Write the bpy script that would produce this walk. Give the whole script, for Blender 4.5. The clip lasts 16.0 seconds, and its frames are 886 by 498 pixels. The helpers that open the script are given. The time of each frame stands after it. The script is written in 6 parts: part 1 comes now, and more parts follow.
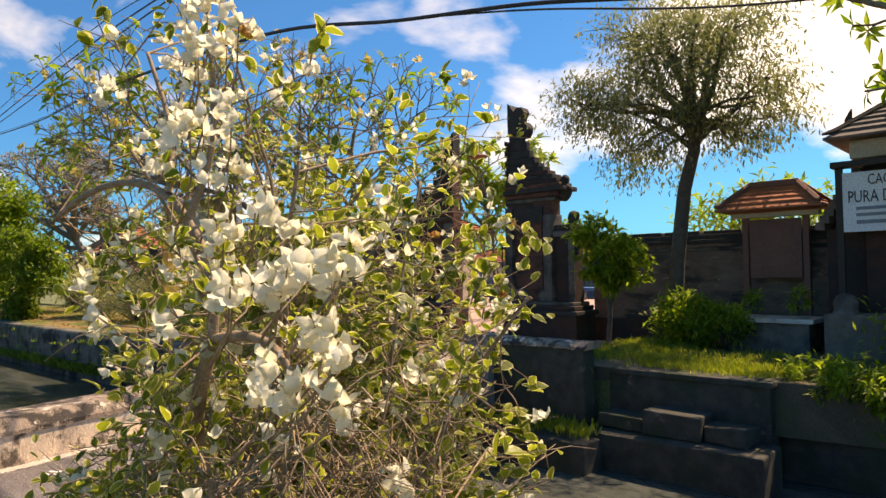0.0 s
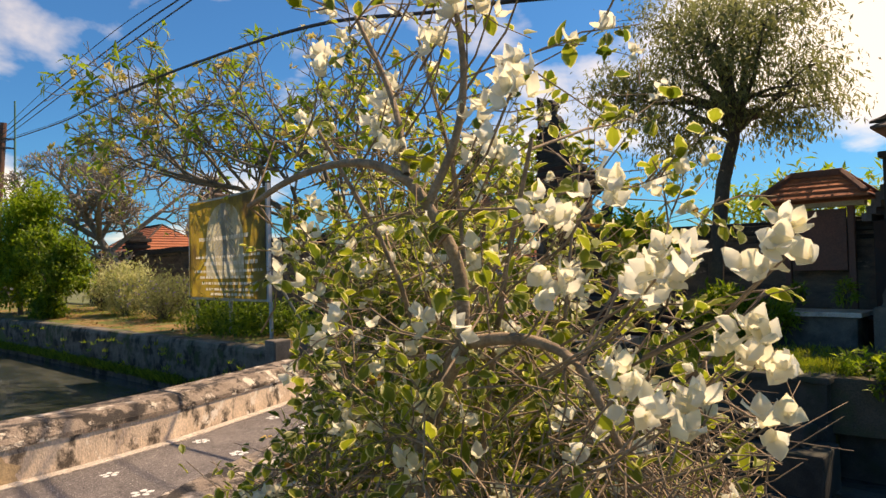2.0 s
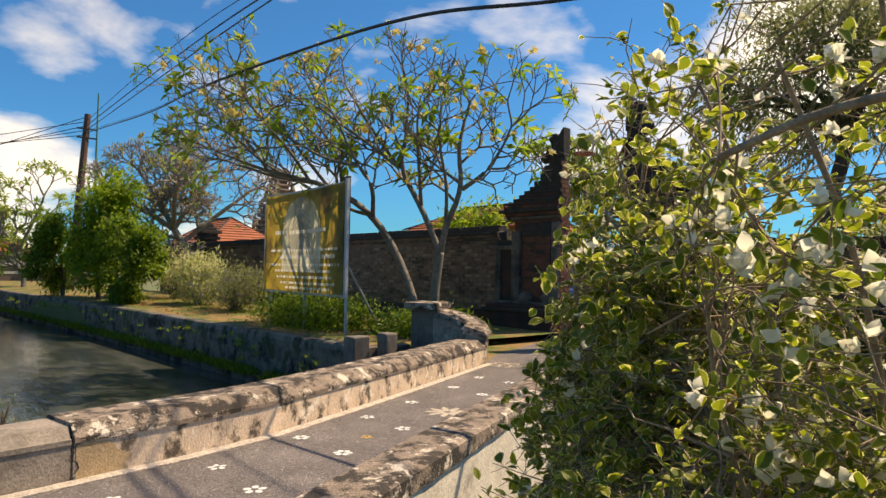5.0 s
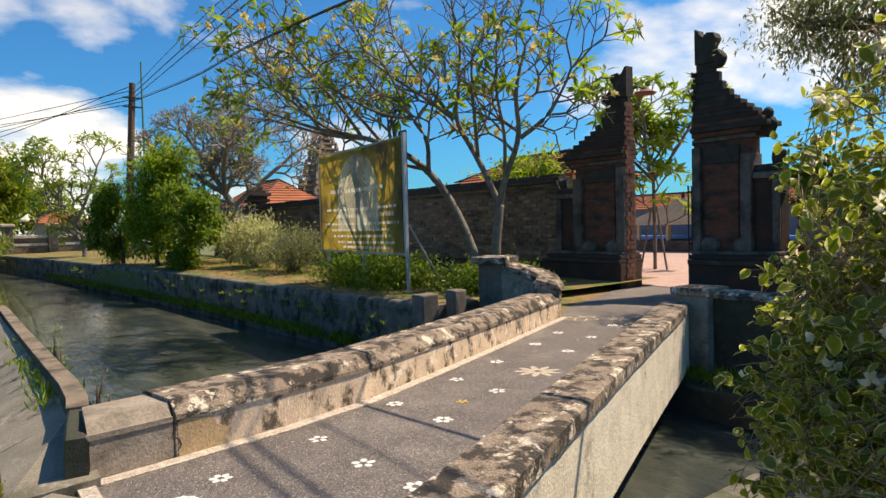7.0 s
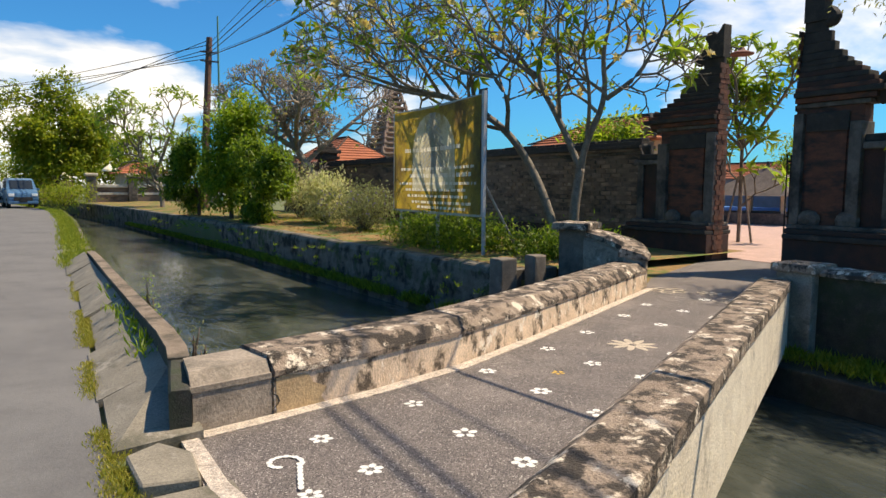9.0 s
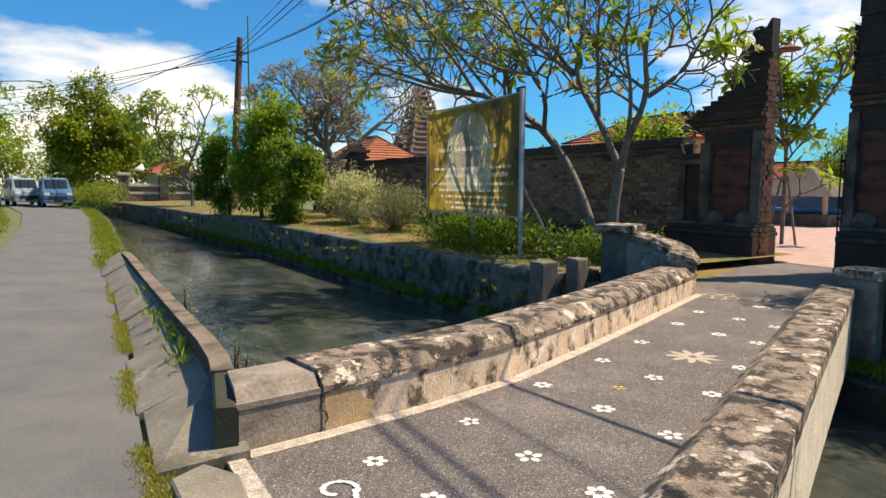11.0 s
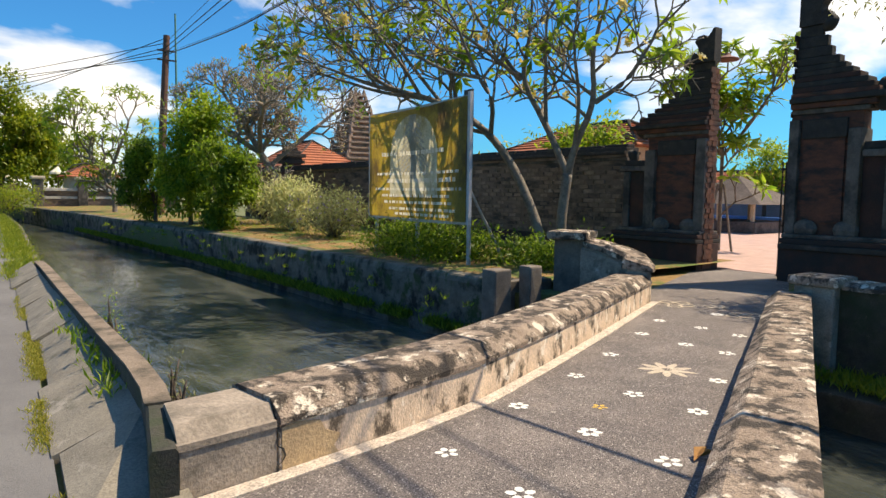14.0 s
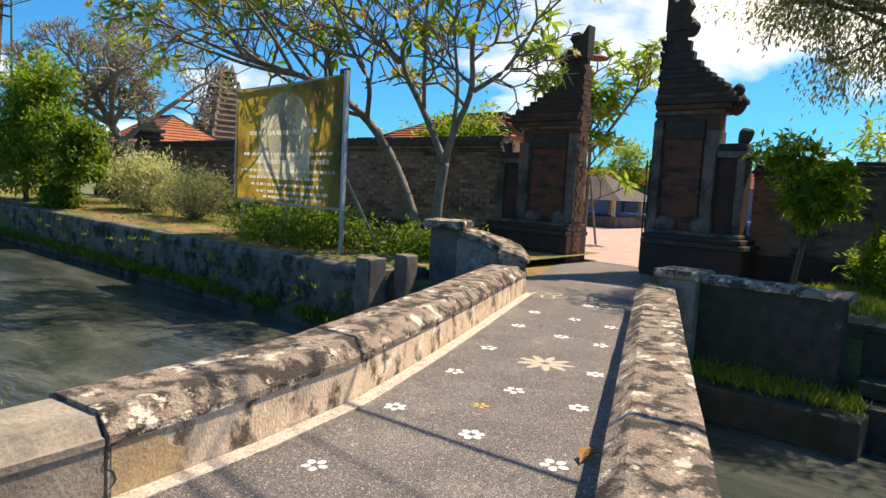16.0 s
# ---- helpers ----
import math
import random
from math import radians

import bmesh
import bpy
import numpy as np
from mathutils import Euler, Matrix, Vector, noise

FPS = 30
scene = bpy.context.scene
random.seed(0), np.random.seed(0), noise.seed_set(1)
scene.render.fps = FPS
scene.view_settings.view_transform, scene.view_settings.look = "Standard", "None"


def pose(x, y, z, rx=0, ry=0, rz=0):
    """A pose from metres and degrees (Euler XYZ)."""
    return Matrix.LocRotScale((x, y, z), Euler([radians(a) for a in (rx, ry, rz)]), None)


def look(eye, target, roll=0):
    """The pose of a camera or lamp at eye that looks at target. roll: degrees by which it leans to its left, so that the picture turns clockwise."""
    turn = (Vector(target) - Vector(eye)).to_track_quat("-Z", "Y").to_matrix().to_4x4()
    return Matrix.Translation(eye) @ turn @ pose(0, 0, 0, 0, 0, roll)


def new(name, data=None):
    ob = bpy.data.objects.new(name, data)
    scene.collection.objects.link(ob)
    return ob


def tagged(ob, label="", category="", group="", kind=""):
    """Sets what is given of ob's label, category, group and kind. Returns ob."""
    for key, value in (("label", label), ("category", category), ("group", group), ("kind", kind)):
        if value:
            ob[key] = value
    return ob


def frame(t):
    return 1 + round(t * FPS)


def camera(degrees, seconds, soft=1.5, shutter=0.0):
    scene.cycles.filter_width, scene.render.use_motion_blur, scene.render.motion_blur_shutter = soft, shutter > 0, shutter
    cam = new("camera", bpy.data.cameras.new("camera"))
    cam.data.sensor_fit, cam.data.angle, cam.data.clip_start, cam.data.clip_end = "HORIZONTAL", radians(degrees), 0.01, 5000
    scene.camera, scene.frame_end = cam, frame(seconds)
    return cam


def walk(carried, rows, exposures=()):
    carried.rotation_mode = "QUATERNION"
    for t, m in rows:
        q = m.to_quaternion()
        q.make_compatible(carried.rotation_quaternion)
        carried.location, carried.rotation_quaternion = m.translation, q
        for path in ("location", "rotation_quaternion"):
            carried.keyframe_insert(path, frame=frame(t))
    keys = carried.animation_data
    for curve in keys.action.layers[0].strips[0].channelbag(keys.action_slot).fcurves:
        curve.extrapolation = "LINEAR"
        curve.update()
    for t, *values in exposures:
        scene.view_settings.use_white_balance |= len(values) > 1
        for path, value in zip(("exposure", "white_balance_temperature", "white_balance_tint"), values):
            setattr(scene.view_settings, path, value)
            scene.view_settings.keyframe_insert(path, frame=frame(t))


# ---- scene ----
cam = camera(68.0, 16.0)
PATH = [
    (0.0, pose(0.034, 0.028, 1.552, 92.00, 0.92, -46.71)),
    (0.5, pose(0.003, 0.109, 1.546, 92.17, 2.09, -47.06)),
    (1.0, pose(-0.025, 0.229, 1.557, 91.95, 2.41, -46.97)),
    (1.5, pose(-0.088, 0.326, 1.562, 92.06, 1.76, -46.60)),
    (2.0, pose(-0.117, 0.396, 1.553, 91.68, 1.43, -45.49)),
    (2.5, pose(-0.109, 0.511, 1.543, 91.97, 0.61, -44.79)),
    (3.0, pose(-0.169, 0.605, 1.525, 92.62, -0.86, -43.63)),
    (3.5, pose(-0.231, 0.683, 1.521, 93.26, 0.05, -42.99)),
    (4.0, pose(-0.269, 0.751, 1.510, 93.69, -0.48, -42.41)),
    (4.5, pose(-0.290, 0.866, 1.515, 93.05, -1.22, -41.60)),
    (7.0, pose(-0.397, 1.564, 1.553, 87.83, 1.53, -37.33)),
    (7.5, pose(-0.443, 1.682, 1.550, 86.65, 0.96, -35.96)),
    (8.0, pose(-0.477, 1.783, 1.536, 85.79, 0.08, -34.52)),
    (8.5, pose(-0.498, 1.856, 1.537, 85.25, -0.73, -33.50)),
    (9.0, pose(-0.515, 1.963, 1.541, 84.60, -0.40, -31.96)),
    (11.5, pose(-0.546, 2.402, 1.571, 84.62, -0.97, -29.14)),
    (12.0, pose(-0.546, 2.460, 1.574, 84.49, -1.86, -28.81)),
    (12.5, pose(-0.565, 2.517, 1.573, 83.80, -2.18, -29.09)),
    (13.0, pose(-0.548, 2.629, 1.569, 83.51, -1.89, -30.13)),
    (13.5, pose(-0.512, 2.765, 1.555, 84.28, -1.58, -32.04)),
    (14.0, pose(-0.497, 2.885, 1.530, 85.17, -0.79, -35.52)),
    (14.5, pose(-0.431, 2.977, 1.504, 85.28, -0.64, -37.54)),
    (15.0, pose(-0.388, 3.090, 1.470, 84.51, -1.54, -40.53)),
    (15.5, pose(-0.336, 3.171, 1.457, 83.98, -2.83, -42.79)),
    (16.0, pose(-0.257, 3.231, 1.484, 84.52, -3.03, -46.50)),
]
walk(cam, PATH, [(0.0, 0.56, 10400, 20), (2.0, 0.28, 10300, 20), (4.5, 0.26, 9800, 16), (8.5, 0.32, 8500, 11), (13.0, 0.38, 8500, 11), (16.0, 0.52, 8500, 11)])

# ---- sky, sun, exposure ----
SUN_AZ, SUN_EL = radians(105.0), radians(57.0)
SUN_DIR = Vector((math.sin(SUN_AZ) * math.cos(SUN_EL), math.cos(SUN_AZ) * math.cos(SUN_EL), math.sin(SUN_EL)))
world = bpy.data.worlds.new("sky_world")
scene.world = world
world.use_nodes = True
wt = world.node_tree
wt.nodes.clear()
w_out = wt.nodes.new("ShaderNodeOutputWorld")
w_bg = wt.nodes.new("ShaderNodeBackground")
w_sky = wt.nodes.new("ShaderNodeTexSky")
w_sky.sky_type = "NISHITA"
w_sky.sun_disc = False
w_sky.sun_elevation, w_sky.sun_rotation = SUN_EL, SUN_AZ
w_sky.air_density, w_sky.dust_density, w_sky.ozone_density = 1.0, 0.6, 2.2
w_co = wt.nodes.new("ShaderNodeTexCoord")
w_sep = wt.nodes.new("ShaderNodeSeparateXYZ")
wt.links.new(w_co.outputs["Generated"], w_sep.inputs[0])
# clouds lie on a flat layer high above: the direction is divided by its height
w_add = wt.nodes.new("ShaderNodeMath"); w_add.operation = "ADD"; w_add.inputs[1].default_value = 0.30
wt.links.new(w_sep.outputs[2], w_add.inputs[0])
w_max = wt.nodes.new("ShaderNodeMath"); w_max.operation = "MAXIMUM"; w_max.inputs[1].default_value = 0.05
wt.links.new(w_add.outputs[0], w_max.inputs[0])
w_div = wt.nodes.new("ShaderNodeVectorMath"); w_div.operation = "DIVIDE"
w_cmb = wt.nodes.new("ShaderNodeCombineXYZ")
for i in range(3):
    wt.links.new(w_max.outputs[0], w_cmb.inputs[i])
wt.links.new(w_co.outputs["Generated"], w_div.inputs[0])
wt.links.new(w_cmb.outputs[0], w_div.inputs[1])
w_noise = wt.nodes.new("ShaderNodeTexNoise")
w_noise.inputs["Scale"].default_value, w_noise.inputs["Detail"].default_value = 1.15, 7.0
w_noise.inputs["Roughness"].default_value, w_noise.inputs["Distortion"].default_value = 0.52, 0.25
wt.links.new(w_div.outputs[0], w_noise.inputs["Vector"])
w_ramp = wt.nodes.new("ShaderNodeValToRGB")
w_ramp.color_ramp.elements[0].position, w_ramp.color_ramp.elements[1].position = 0.575, 0.68
# banks of cloud gather low in three quarters of the sky
w_sum = w_noise.outputs[0]
for az, el, near, gain in ((2, 5, 0.965, 0.22), (12, 16, 0.995, 0.10), (52, 16, 0.985, 0.16), (67, 17, 0.985, 0.18), (84, 22, 0.95, 0.22)):
    w_dot = wt.nodes.new("ShaderNodeVectorMath"); w_dot.operation = "DOT_PRODUCT"
    w_dot.inputs[1].default_value = (math.sin(radians(az)) * math.cos(radians(el)), math.cos(radians(az)) * math.cos(radians(el)), math.sin(radians(el)))
    wt.links.new(w_co.outputs["Generated"], w_dot.inputs[0])
    w_rng = wt.nodes.new("ShaderNodeMapRange")
    for i, v in enumerate((near, 1.0, 0.0, gain)):
        w_rng.inputs[i + 1].default_value = v
    wt.links.new(w_dot.outputs["Value"], w_rng.inputs[0])
    w_plus = wt.nodes.new("ShaderNodeMath"); w_plus.operation = "ADD"
    wt.links.new(w_sum, w_plus.inputs[0])
    wt.links.new(w_rng.outputs[0], w_plus.inputs[1])
    w_sum = w_plus.outputs[0]
wt.links.new(w_sum, w_ramp.inputs[0])
w_mix = wt.nodes.new("ShaderNodeMixRGB")
w_mix.inputs[2].default_value = (19.0, 20.2, 22.0, 1)
w_tint = wt.nodes.new("ShaderNodeMixRGB"); w_tint.blend_type = "MULTIPLY"; w_tint.inputs[0].default_value = 1.0
w_tint.inputs[2].default_value = (0.30, 1.56, 2.84, 1)
wt.links.new(w_sky.outputs[0], w_tint.inputs[1])
wt.links.new(w_ramp.outputs[0], w_mix.inputs[0])
wt.links.new(w_tint.outputs[0], w_mix.inputs[1])
wt.links.new(w_mix.outputs[0], w_bg.inputs[0])
w_bg.inputs[1].default_value = 0.050
wt.links.new(w_bg.outputs[0], w_out.inputs[0])

sun_data = bpy.data.lights.new("sun", "SUN")
sun_data.energy, sun_data.angle, sun_data.color = 5.0, radians(0.53), (1.0, 0.95, 0.86)
sun = new("sun", sun_data)
sun.matrix_world = look(SUN_DIR * 60, (0, 0, 0))


# ---- materials ----
def make_mat(name, c1, c2, scale=6.0, rough=0.8, fine=60.0, bump=0.3, stain=None, stain_at=(0.5, 0.62), stain_scale=1.2,
             stain2=None, stain2_at=(0.6, 0.66), stain2_scale=3.0, metal=0.0, trans=0.0, stretch=(1, 1, 1), vary=0.0, spec=0.5, bump_dist=0.01, speckle=None, grains=0.37):
    """A surface of two colours mixed by coarse and fine noise, with stains of their own shape and fine relief."""
    m = bpy.data.materials.new(name)
    m.use_nodes = True
    t = m.node_tree
    b = t.nodes["Principled BSDF"]
    b.inputs["Roughness"].default_value, b.inputs["Metallic"].default_value = rough, metal
    b.inputs["Specular IOR Level"].default_value = spec
    co = t.nodes.new("ShaderNodeNewGeometry")
    mp = t.nodes.new("ShaderNodeMapping")
    mp.inputs["Scale"].default_value = stretch
    t.links.new(co.outputs["Position"], mp.inputs[0])

    def noise_tex(s, detail=5.0, r=0.6):
        n = t.nodes.new("ShaderNodeTexNoise")
        n.inputs["Scale"].default_value, n.inputs["Detail"].default_value, n.inputs["Roughness"].default_value = s, detail, r
        t.links.new(mp.outputs[0], n.inputs["Vector"])
        return n.outputs[0]

    def ramp(value, a, z):
        r = t.nodes.new("ShaderNodeMapRange")
        r.inputs[1].default_value, r.inputs[2].default_value = a, z
        t.links.new(value, r.inputs[0])
        return r.outputs[0]

    def mix(fac, one, two, mode="MIX"):
        x = t.nodes.new("ShaderNodeMixRGB")
        x.blend_type = mode
        for k, v in enumerate((fac, one, two)):
            if isinstance(v, (float, int)):
                x.inputs[k].default_value = v
            elif isinstance(v, tuple):
                x.inputs[k].default_value = (*v, 1)
            else:
                t.links.new(v, x.inputs[k])
        return x.outputs[0]

    coarse, small = noise_tex(scale), noise_tex(fine, 3.0)
    col = mix(ramp(coarse, 0.35, 0.65), c1, c2)
    col = mix(0.55, col, mix(ramp(small, 0.3, 0.7), (0.55, 0.55, 0.55), (1.45, 1.45, 1.45)), "MULTIPLY")
    if stain:
        col = mix(ramp(noise_tex(stain_scale, 8.0, 0.68), *stain_at), col, stain)
    if stain2:
        col = mix(ramp(noise_tex(stain2_scale, 8.0, 0.7), *stain2_at), col, stain2)
    if speckle:
        vo = t.nodes.new("ShaderNodeTexVoronoi")
        vo.inputs["Scale"].default_value = speckle
        t.links.new(mp.outputs[0], vo.inputs["Vector"])
        bw = t.nodes.new("ShaderNodeSeparateXYZ")
        t.links.new(vo.outputs["Color"], bw.inputs[0])
        col = mix(0.9, col, mix(ramp(bw.outputs[0], 0.0, 1.0), (1 - grains, 1 - grains, 1.01 - grains), (1 + grains, 0.97 + grains, 0.94 + grains)), "MULTIPLY")
        if grains > 0.3:
            col = mix(ramp(bw.outputs[1], 0.94, 0.97), col, (0.50, 0.45, 0.40))
    if vary:
        info = t.nodes.new("ShaderNodeObjectInfo")
        col = mix(1.0, col, mix(info.outputs["Random"], (1 - vary,) * 3, (1 + vary,) * 3), "MULTIPLY")
    t.links.new(col, b.inputs["Base Color"])
    if trans:
        # thin cloth: the sun shines through from behind
        tr = t.nodes.new("ShaderNodeBsdfTranslucent")
        sh = t.nodes.new("ShaderNodeMixShader")
        sh.inputs[0].default_value = trans
        t.links.new(col, tr.inputs[0])
        t.links.new(b.outputs[0], sh.inputs[1])
        t.links.new(tr.outputs[0], sh.inputs[2])
        t.links.new(sh.outputs[0], t.nodes["Material Output"].inputs[0])
    if bump:
        bp = t.nodes.new("ShaderNodeBump")
        bp.inputs["Strength"].default_value, bp.inputs["Distance"].default_value = bump, bump_dist
        t.links.new(small, bp.inputs["Height"])
        t.links.new(bp.outputs[0], b.inputs["Normal"])
    return m


def leaf_mat(name, c1, c2, edge=None, through_light=0.5, rough=0.45, vein=0.4):
    """Leaf: two greens chosen leaf by leaf, lets some light through."""
    m = bpy.data.materials.new(name)
    m.use_nodes = True
    t = m.node_tree
    b = t.nodes["Principled BSDF"]
    b.inputs["Roughness"].default_value = rough
    geo = t.nodes.new("ShaderNodeNewGeometry")
    r = t.nodes.new("ShaderNodeValToRGB")
    r.color_ramp.elements[0].color, r.color_ramp.elements[1].color = (*c1, 1), (*c2, 1)
    t.links.new(geo.outputs["Random Per Island"], r.inputs[0])
    col = r.outputs[0]
    n = t.nodes.new("ShaderNodeTexNoise")
    n.inputs["Scale"].default_value = 90.0
    mx = t.nodes.new("ShaderNodeMixRGB")
    mx.blend_type = "MULTIPLY"
    mx.inputs[0].default_value = vein
    t.links.new(col, mx.inputs[1])
    t.links.new(n.outputs[0], mx.inputs[2])
    if edge:
        # pale margin: how far the point lies from the leaf's middle line, kept in the mesh's uv
        uv = t.nodes.new("ShaderNodeUVMap")
        sp = t.nodes.new("ShaderNodeSeparateXYZ")
        t.links.new(uv.outputs[0], sp.inputs[0])
        ad = t.nodes.new("ShaderNodeMath")
        ad.operation = "ADD"
        t.links.new(sp.outputs[0], ad.inputs[0])
        n2 = t.nodes.new("ShaderNodeTexNoise")
        n2.inputs["Scale"].default_value = 120.0
        t.links.new(n2.outputs[0], ad.inputs[1])
        st = t.nodes.new("ShaderNodeMapRange")
        st.inputs[1].default_value, st.inputs[2].default_value = 1.24, 1.40
        t.links.new(ad.outputs[0], st.inputs[0])
        m2 = t.nodes.new("ShaderNodeMixRGB")
        t.links.new(st.outputs[0], m2.inputs[0])
        t.links.new(mx.outputs[0], m2.inputs[1])
        m2.inputs[2].default_value = (*edge, 1)
        mx = m2
    t.links.new(mx.outputs[0], b.inputs["Base Color"])
    tr = t.nodes.new("ShaderNodeBsdfTranslucent")
    t.links.new(mx.outputs[0], tr.inputs[0])
    sh = t.nodes.new("ShaderNodeMixShader")
    sh.inputs[0].default_value = through_light
    t.links.new(b.outputs[0], sh.inputs[1])
    t.links.new(tr.outputs[0], sh.inputs[2])
    t.links.new(sh.outputs[0], t.nodes["Material Output"].inputs[0])
    return m


M = {}
M["parapet"] = make_mat("old_plaster", (0.78, 0.60, 0.44), (0.60, 0.45, 0.33), 4, 0.92, 60, 0.6, (0.10, 0.076, 0.056), (0.52, 0.61), 4.6, (0.84, 0.74, 0.62), (0.57, 0.61), 5.5, stretch=(1.15, 1.15, 0.72))
M["coping"] = make_mat("stained_coping", (0.36, 0.275, 0.21), (0.23, 0.17, 0.128), 7, 0.95, 60, 1.0, (0.050, 0.039, 0.031), (0.47, 0.55), 5.2, (0.72, 0.61, 0.49), (0.565, 0.615), 5.0, bump_dist=0.02)
M["tan_plaster"] = make_mat("tan_mend", (0.52, 0.36, 0.20), (0.42, 0.29, 0.165), 6, 0.9, 60, 0.4, (0.30, 0.2, 0.13), (0.62, 0.75), 4.0)
M["grey_plaster"] = make_mat("grey_render", (0.20, 0.165, 0.135), (0.13, 0.108, 0.088), 5, 0.92, 60, 0.4, (0.08, 0.07, 0.06), (0.5, 0.7), 2.0)
M["cream_render"] = make_mat("cream_render", (0.82, 0.73, 0.59), (0.68, 0.59, 0.47), 4, 0.92, 45, 0.6, (0.22, 0.18, 0.14), (0.58, 0.72), 2.2)
M["end_render"] = make_mat("grey_tan_render", (0.35, 0.285, 0.225), (0.24, 0.195, 0.155), 4, 0.93, 50, 0.4, (0.13, 0.11, 0.085), (0.50, 0.66), 2.6, (0.52, 0.44, 0.36), (0.58, 0.68), 3.4, bump_dist=0.015)
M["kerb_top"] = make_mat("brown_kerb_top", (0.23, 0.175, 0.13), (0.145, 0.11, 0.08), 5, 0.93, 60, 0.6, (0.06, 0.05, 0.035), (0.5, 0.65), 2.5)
# mossy render, its base darkened further to hold the shade on these walls
M["mossy_shaded_plaster"] = make_mat("dark_mossy_shaded_render", (0.07, 0.064, 0.05), (0.036, 0.034, 0.026), 5, 0.95, 60, 0.5, (0.03, 0.042, 0.018), (0.48, 0.64), 1.6, (0.15, 0.13, 0.10), (0.62, 0.68), 3.0)
M["pale_plaster"] = make_mat("pale_render", (0.60, 0.55, 0.48), (0.42, 0.38, 0.33), 4, 0.9, 60, 0.4, (0.14, 0.12, 0.1), (0.55, 0.72), 2.0)
M["deck"] = make_mat("pebble_wash", (0.155, 0.130, 0.122), (0.118, 0.102, 0.097), 2, 0.85, 110, 0.9, (0.25, 0.215, 0.195), (0.5, 0.75), 1.2, speckle=150, grains=0.72)
M["pale_pebble"] = make_mat("pale_pebble", (0.62, 0.53, 0.45), (0.44, 0.37, 0.31), 9, 0.85, 110, 1.0, speckle=75)
M["white_pebble"] = make_mat("white_pebble", (0.85, 0.83, 0.79), (0.70, 0.68, 0.63), 20, 0.8, 160, 0.8)
M["cream_pebble"] = make_mat("cream_pebble", (0.62, 0.52, 0.40), (0.45, 0.37, 0.29), 20, 0.8, 160, 0.8)
M["yellow_pebble"] = make_mat("yellow_pebble", (0.75, 0.48, 0.10), (0.6, 0.36, 0.08), 20, 0.8, 160, 0.6)
M["asphalt"] = make_mat("worn_asphalt", (0.135, 0.132, 0.132), (0.108, 0.105, 0.106), 1.2, 0.9, 140, 0.5, (0.18, 0.176, 0.172), (0.40, 0.85), 0.9, speckle=240, grains=0.22)
M["apron"] = make_mat("concrete_apron", (0.26, 0.228, 0.178), (0.19, 0.165, 0.128), 3, 0.92, 70, 0.5, (0.115, 0.105, 0.075), (0.54, 0.66), 2.6, (0.34, 0.30, 0.25), (0.58, 0.66), 4.0)
M["earth"] = make_mat("dry_mossy_earth", (0.30, 0.175, 0.062), (0.20, 0.12, 0.044), 3, 0.95, 60, 0.9, (0.085, 0.125, 0.018), (0.46, 0.56), 1.3)
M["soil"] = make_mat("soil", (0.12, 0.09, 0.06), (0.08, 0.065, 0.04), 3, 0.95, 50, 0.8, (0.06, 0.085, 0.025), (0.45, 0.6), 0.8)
M["ground"] = make_mat("grass_ground", (0.10, 0.13, 0.04), (0.14, 0.14, 0.06), 1, 0.95, 30, 0.6, (0.16, 0.13, 0.08), (0.55, 0.7), 0.3)
M["bank"] = make_mat("canal_wall", (0.20, 0.172, 0.136), (0.12, 0.104, 0.078), 3.5, 0.92, 40, 0.7, (0.020, 0.018, 0.012), (0.48, 0.60), 1.9, (0.048, 0.068, 0.018), (0.53, 0.60), 1.4)
M["brick"] = make_mat("dark_temple_brick", (0.085, 0.036, 0.026), (0.048, 0.025, 0.02), 3, 0.9, 50, 0.6, (0.03, 0.026, 0.024), (0.45, 0.62), 1.1)
M["red_brick"] = make_mat("red_temple_brick", (0.185, 0.066, 0.038), (0.105, 0.043, 0.030), 4, 0.9, 50, 0.6, (0.035, 0.027, 0.024), (0.46, 0.62), 1.6, stretch=(1, 1, 3))
M["grey_stone"] = make_mat("grey_paras_stone", (0.17, 0.145, 0.125), (0.095, 0.082, 0.072), 4, 0.92, 60, 0.6, (0.04, 0.037, 0.034), (0.46, 0.62), 1.6)
M["black_stone"] = make_mat("mossy_black_stone", (0.055, 0.048, 0.042), (0.032, 0.029, 0.027), 5, 0.95, 60, 0.7, (0.10, 0.075, 0.06), (0.58, 0.7), 2.4)
M["wall_brick"] = make_mat("weathered_wall_brick", (0.22, 0.15, 0.11), (0.145, 0.102, 0.078), 3, 0.92, 40, 0.6, (0.045, 0.038, 0.034), (0.5, 0.64), 1.0, (0.34, 0.25, 0.20), (0.62, 0.66), 2.6, stretch=(1, 1, 3.2))
M["wall_stone"] = make_mat("old_wall_brick", (0.26, 0.18, 0.13), (0.17, 0.12, 0.088), 5, 0.93, 50, 0.6, (0.06, 0.05, 0.042), (0.5, 0.66), 1.3, (0.42, 0.35, 0.28), (0.62, 0.68), 2.2, vary=0.4)
M["cut_brick"] = make_mat("cut_red_brick", (0.20, 0.075, 0.042), (0.115, 0.048, 0.032), 4, 0.9, 50, 0.6, (0.035, 0.027, 0.024), (0.46, 0.62), 1.6, vary=0.22)
M["tower_stone"] = make_mat("weathered_tower_stone", (0.34, 0.23, 0.165), (0.22, 0.155, 0.12), 2.5, 0.93, 30, 0.6, (0.08, 0.065, 0.055), (0.5, 0.64), 1.2)
M["paving"] = make_mat("pink_paving", (0.50, 0.32, 0.27), (0.40, 0.26, 0.22), 2, 0.85, 40, 0.3, (0.3, 0.22, 0.19), (0.55, 0.75), 0.6)
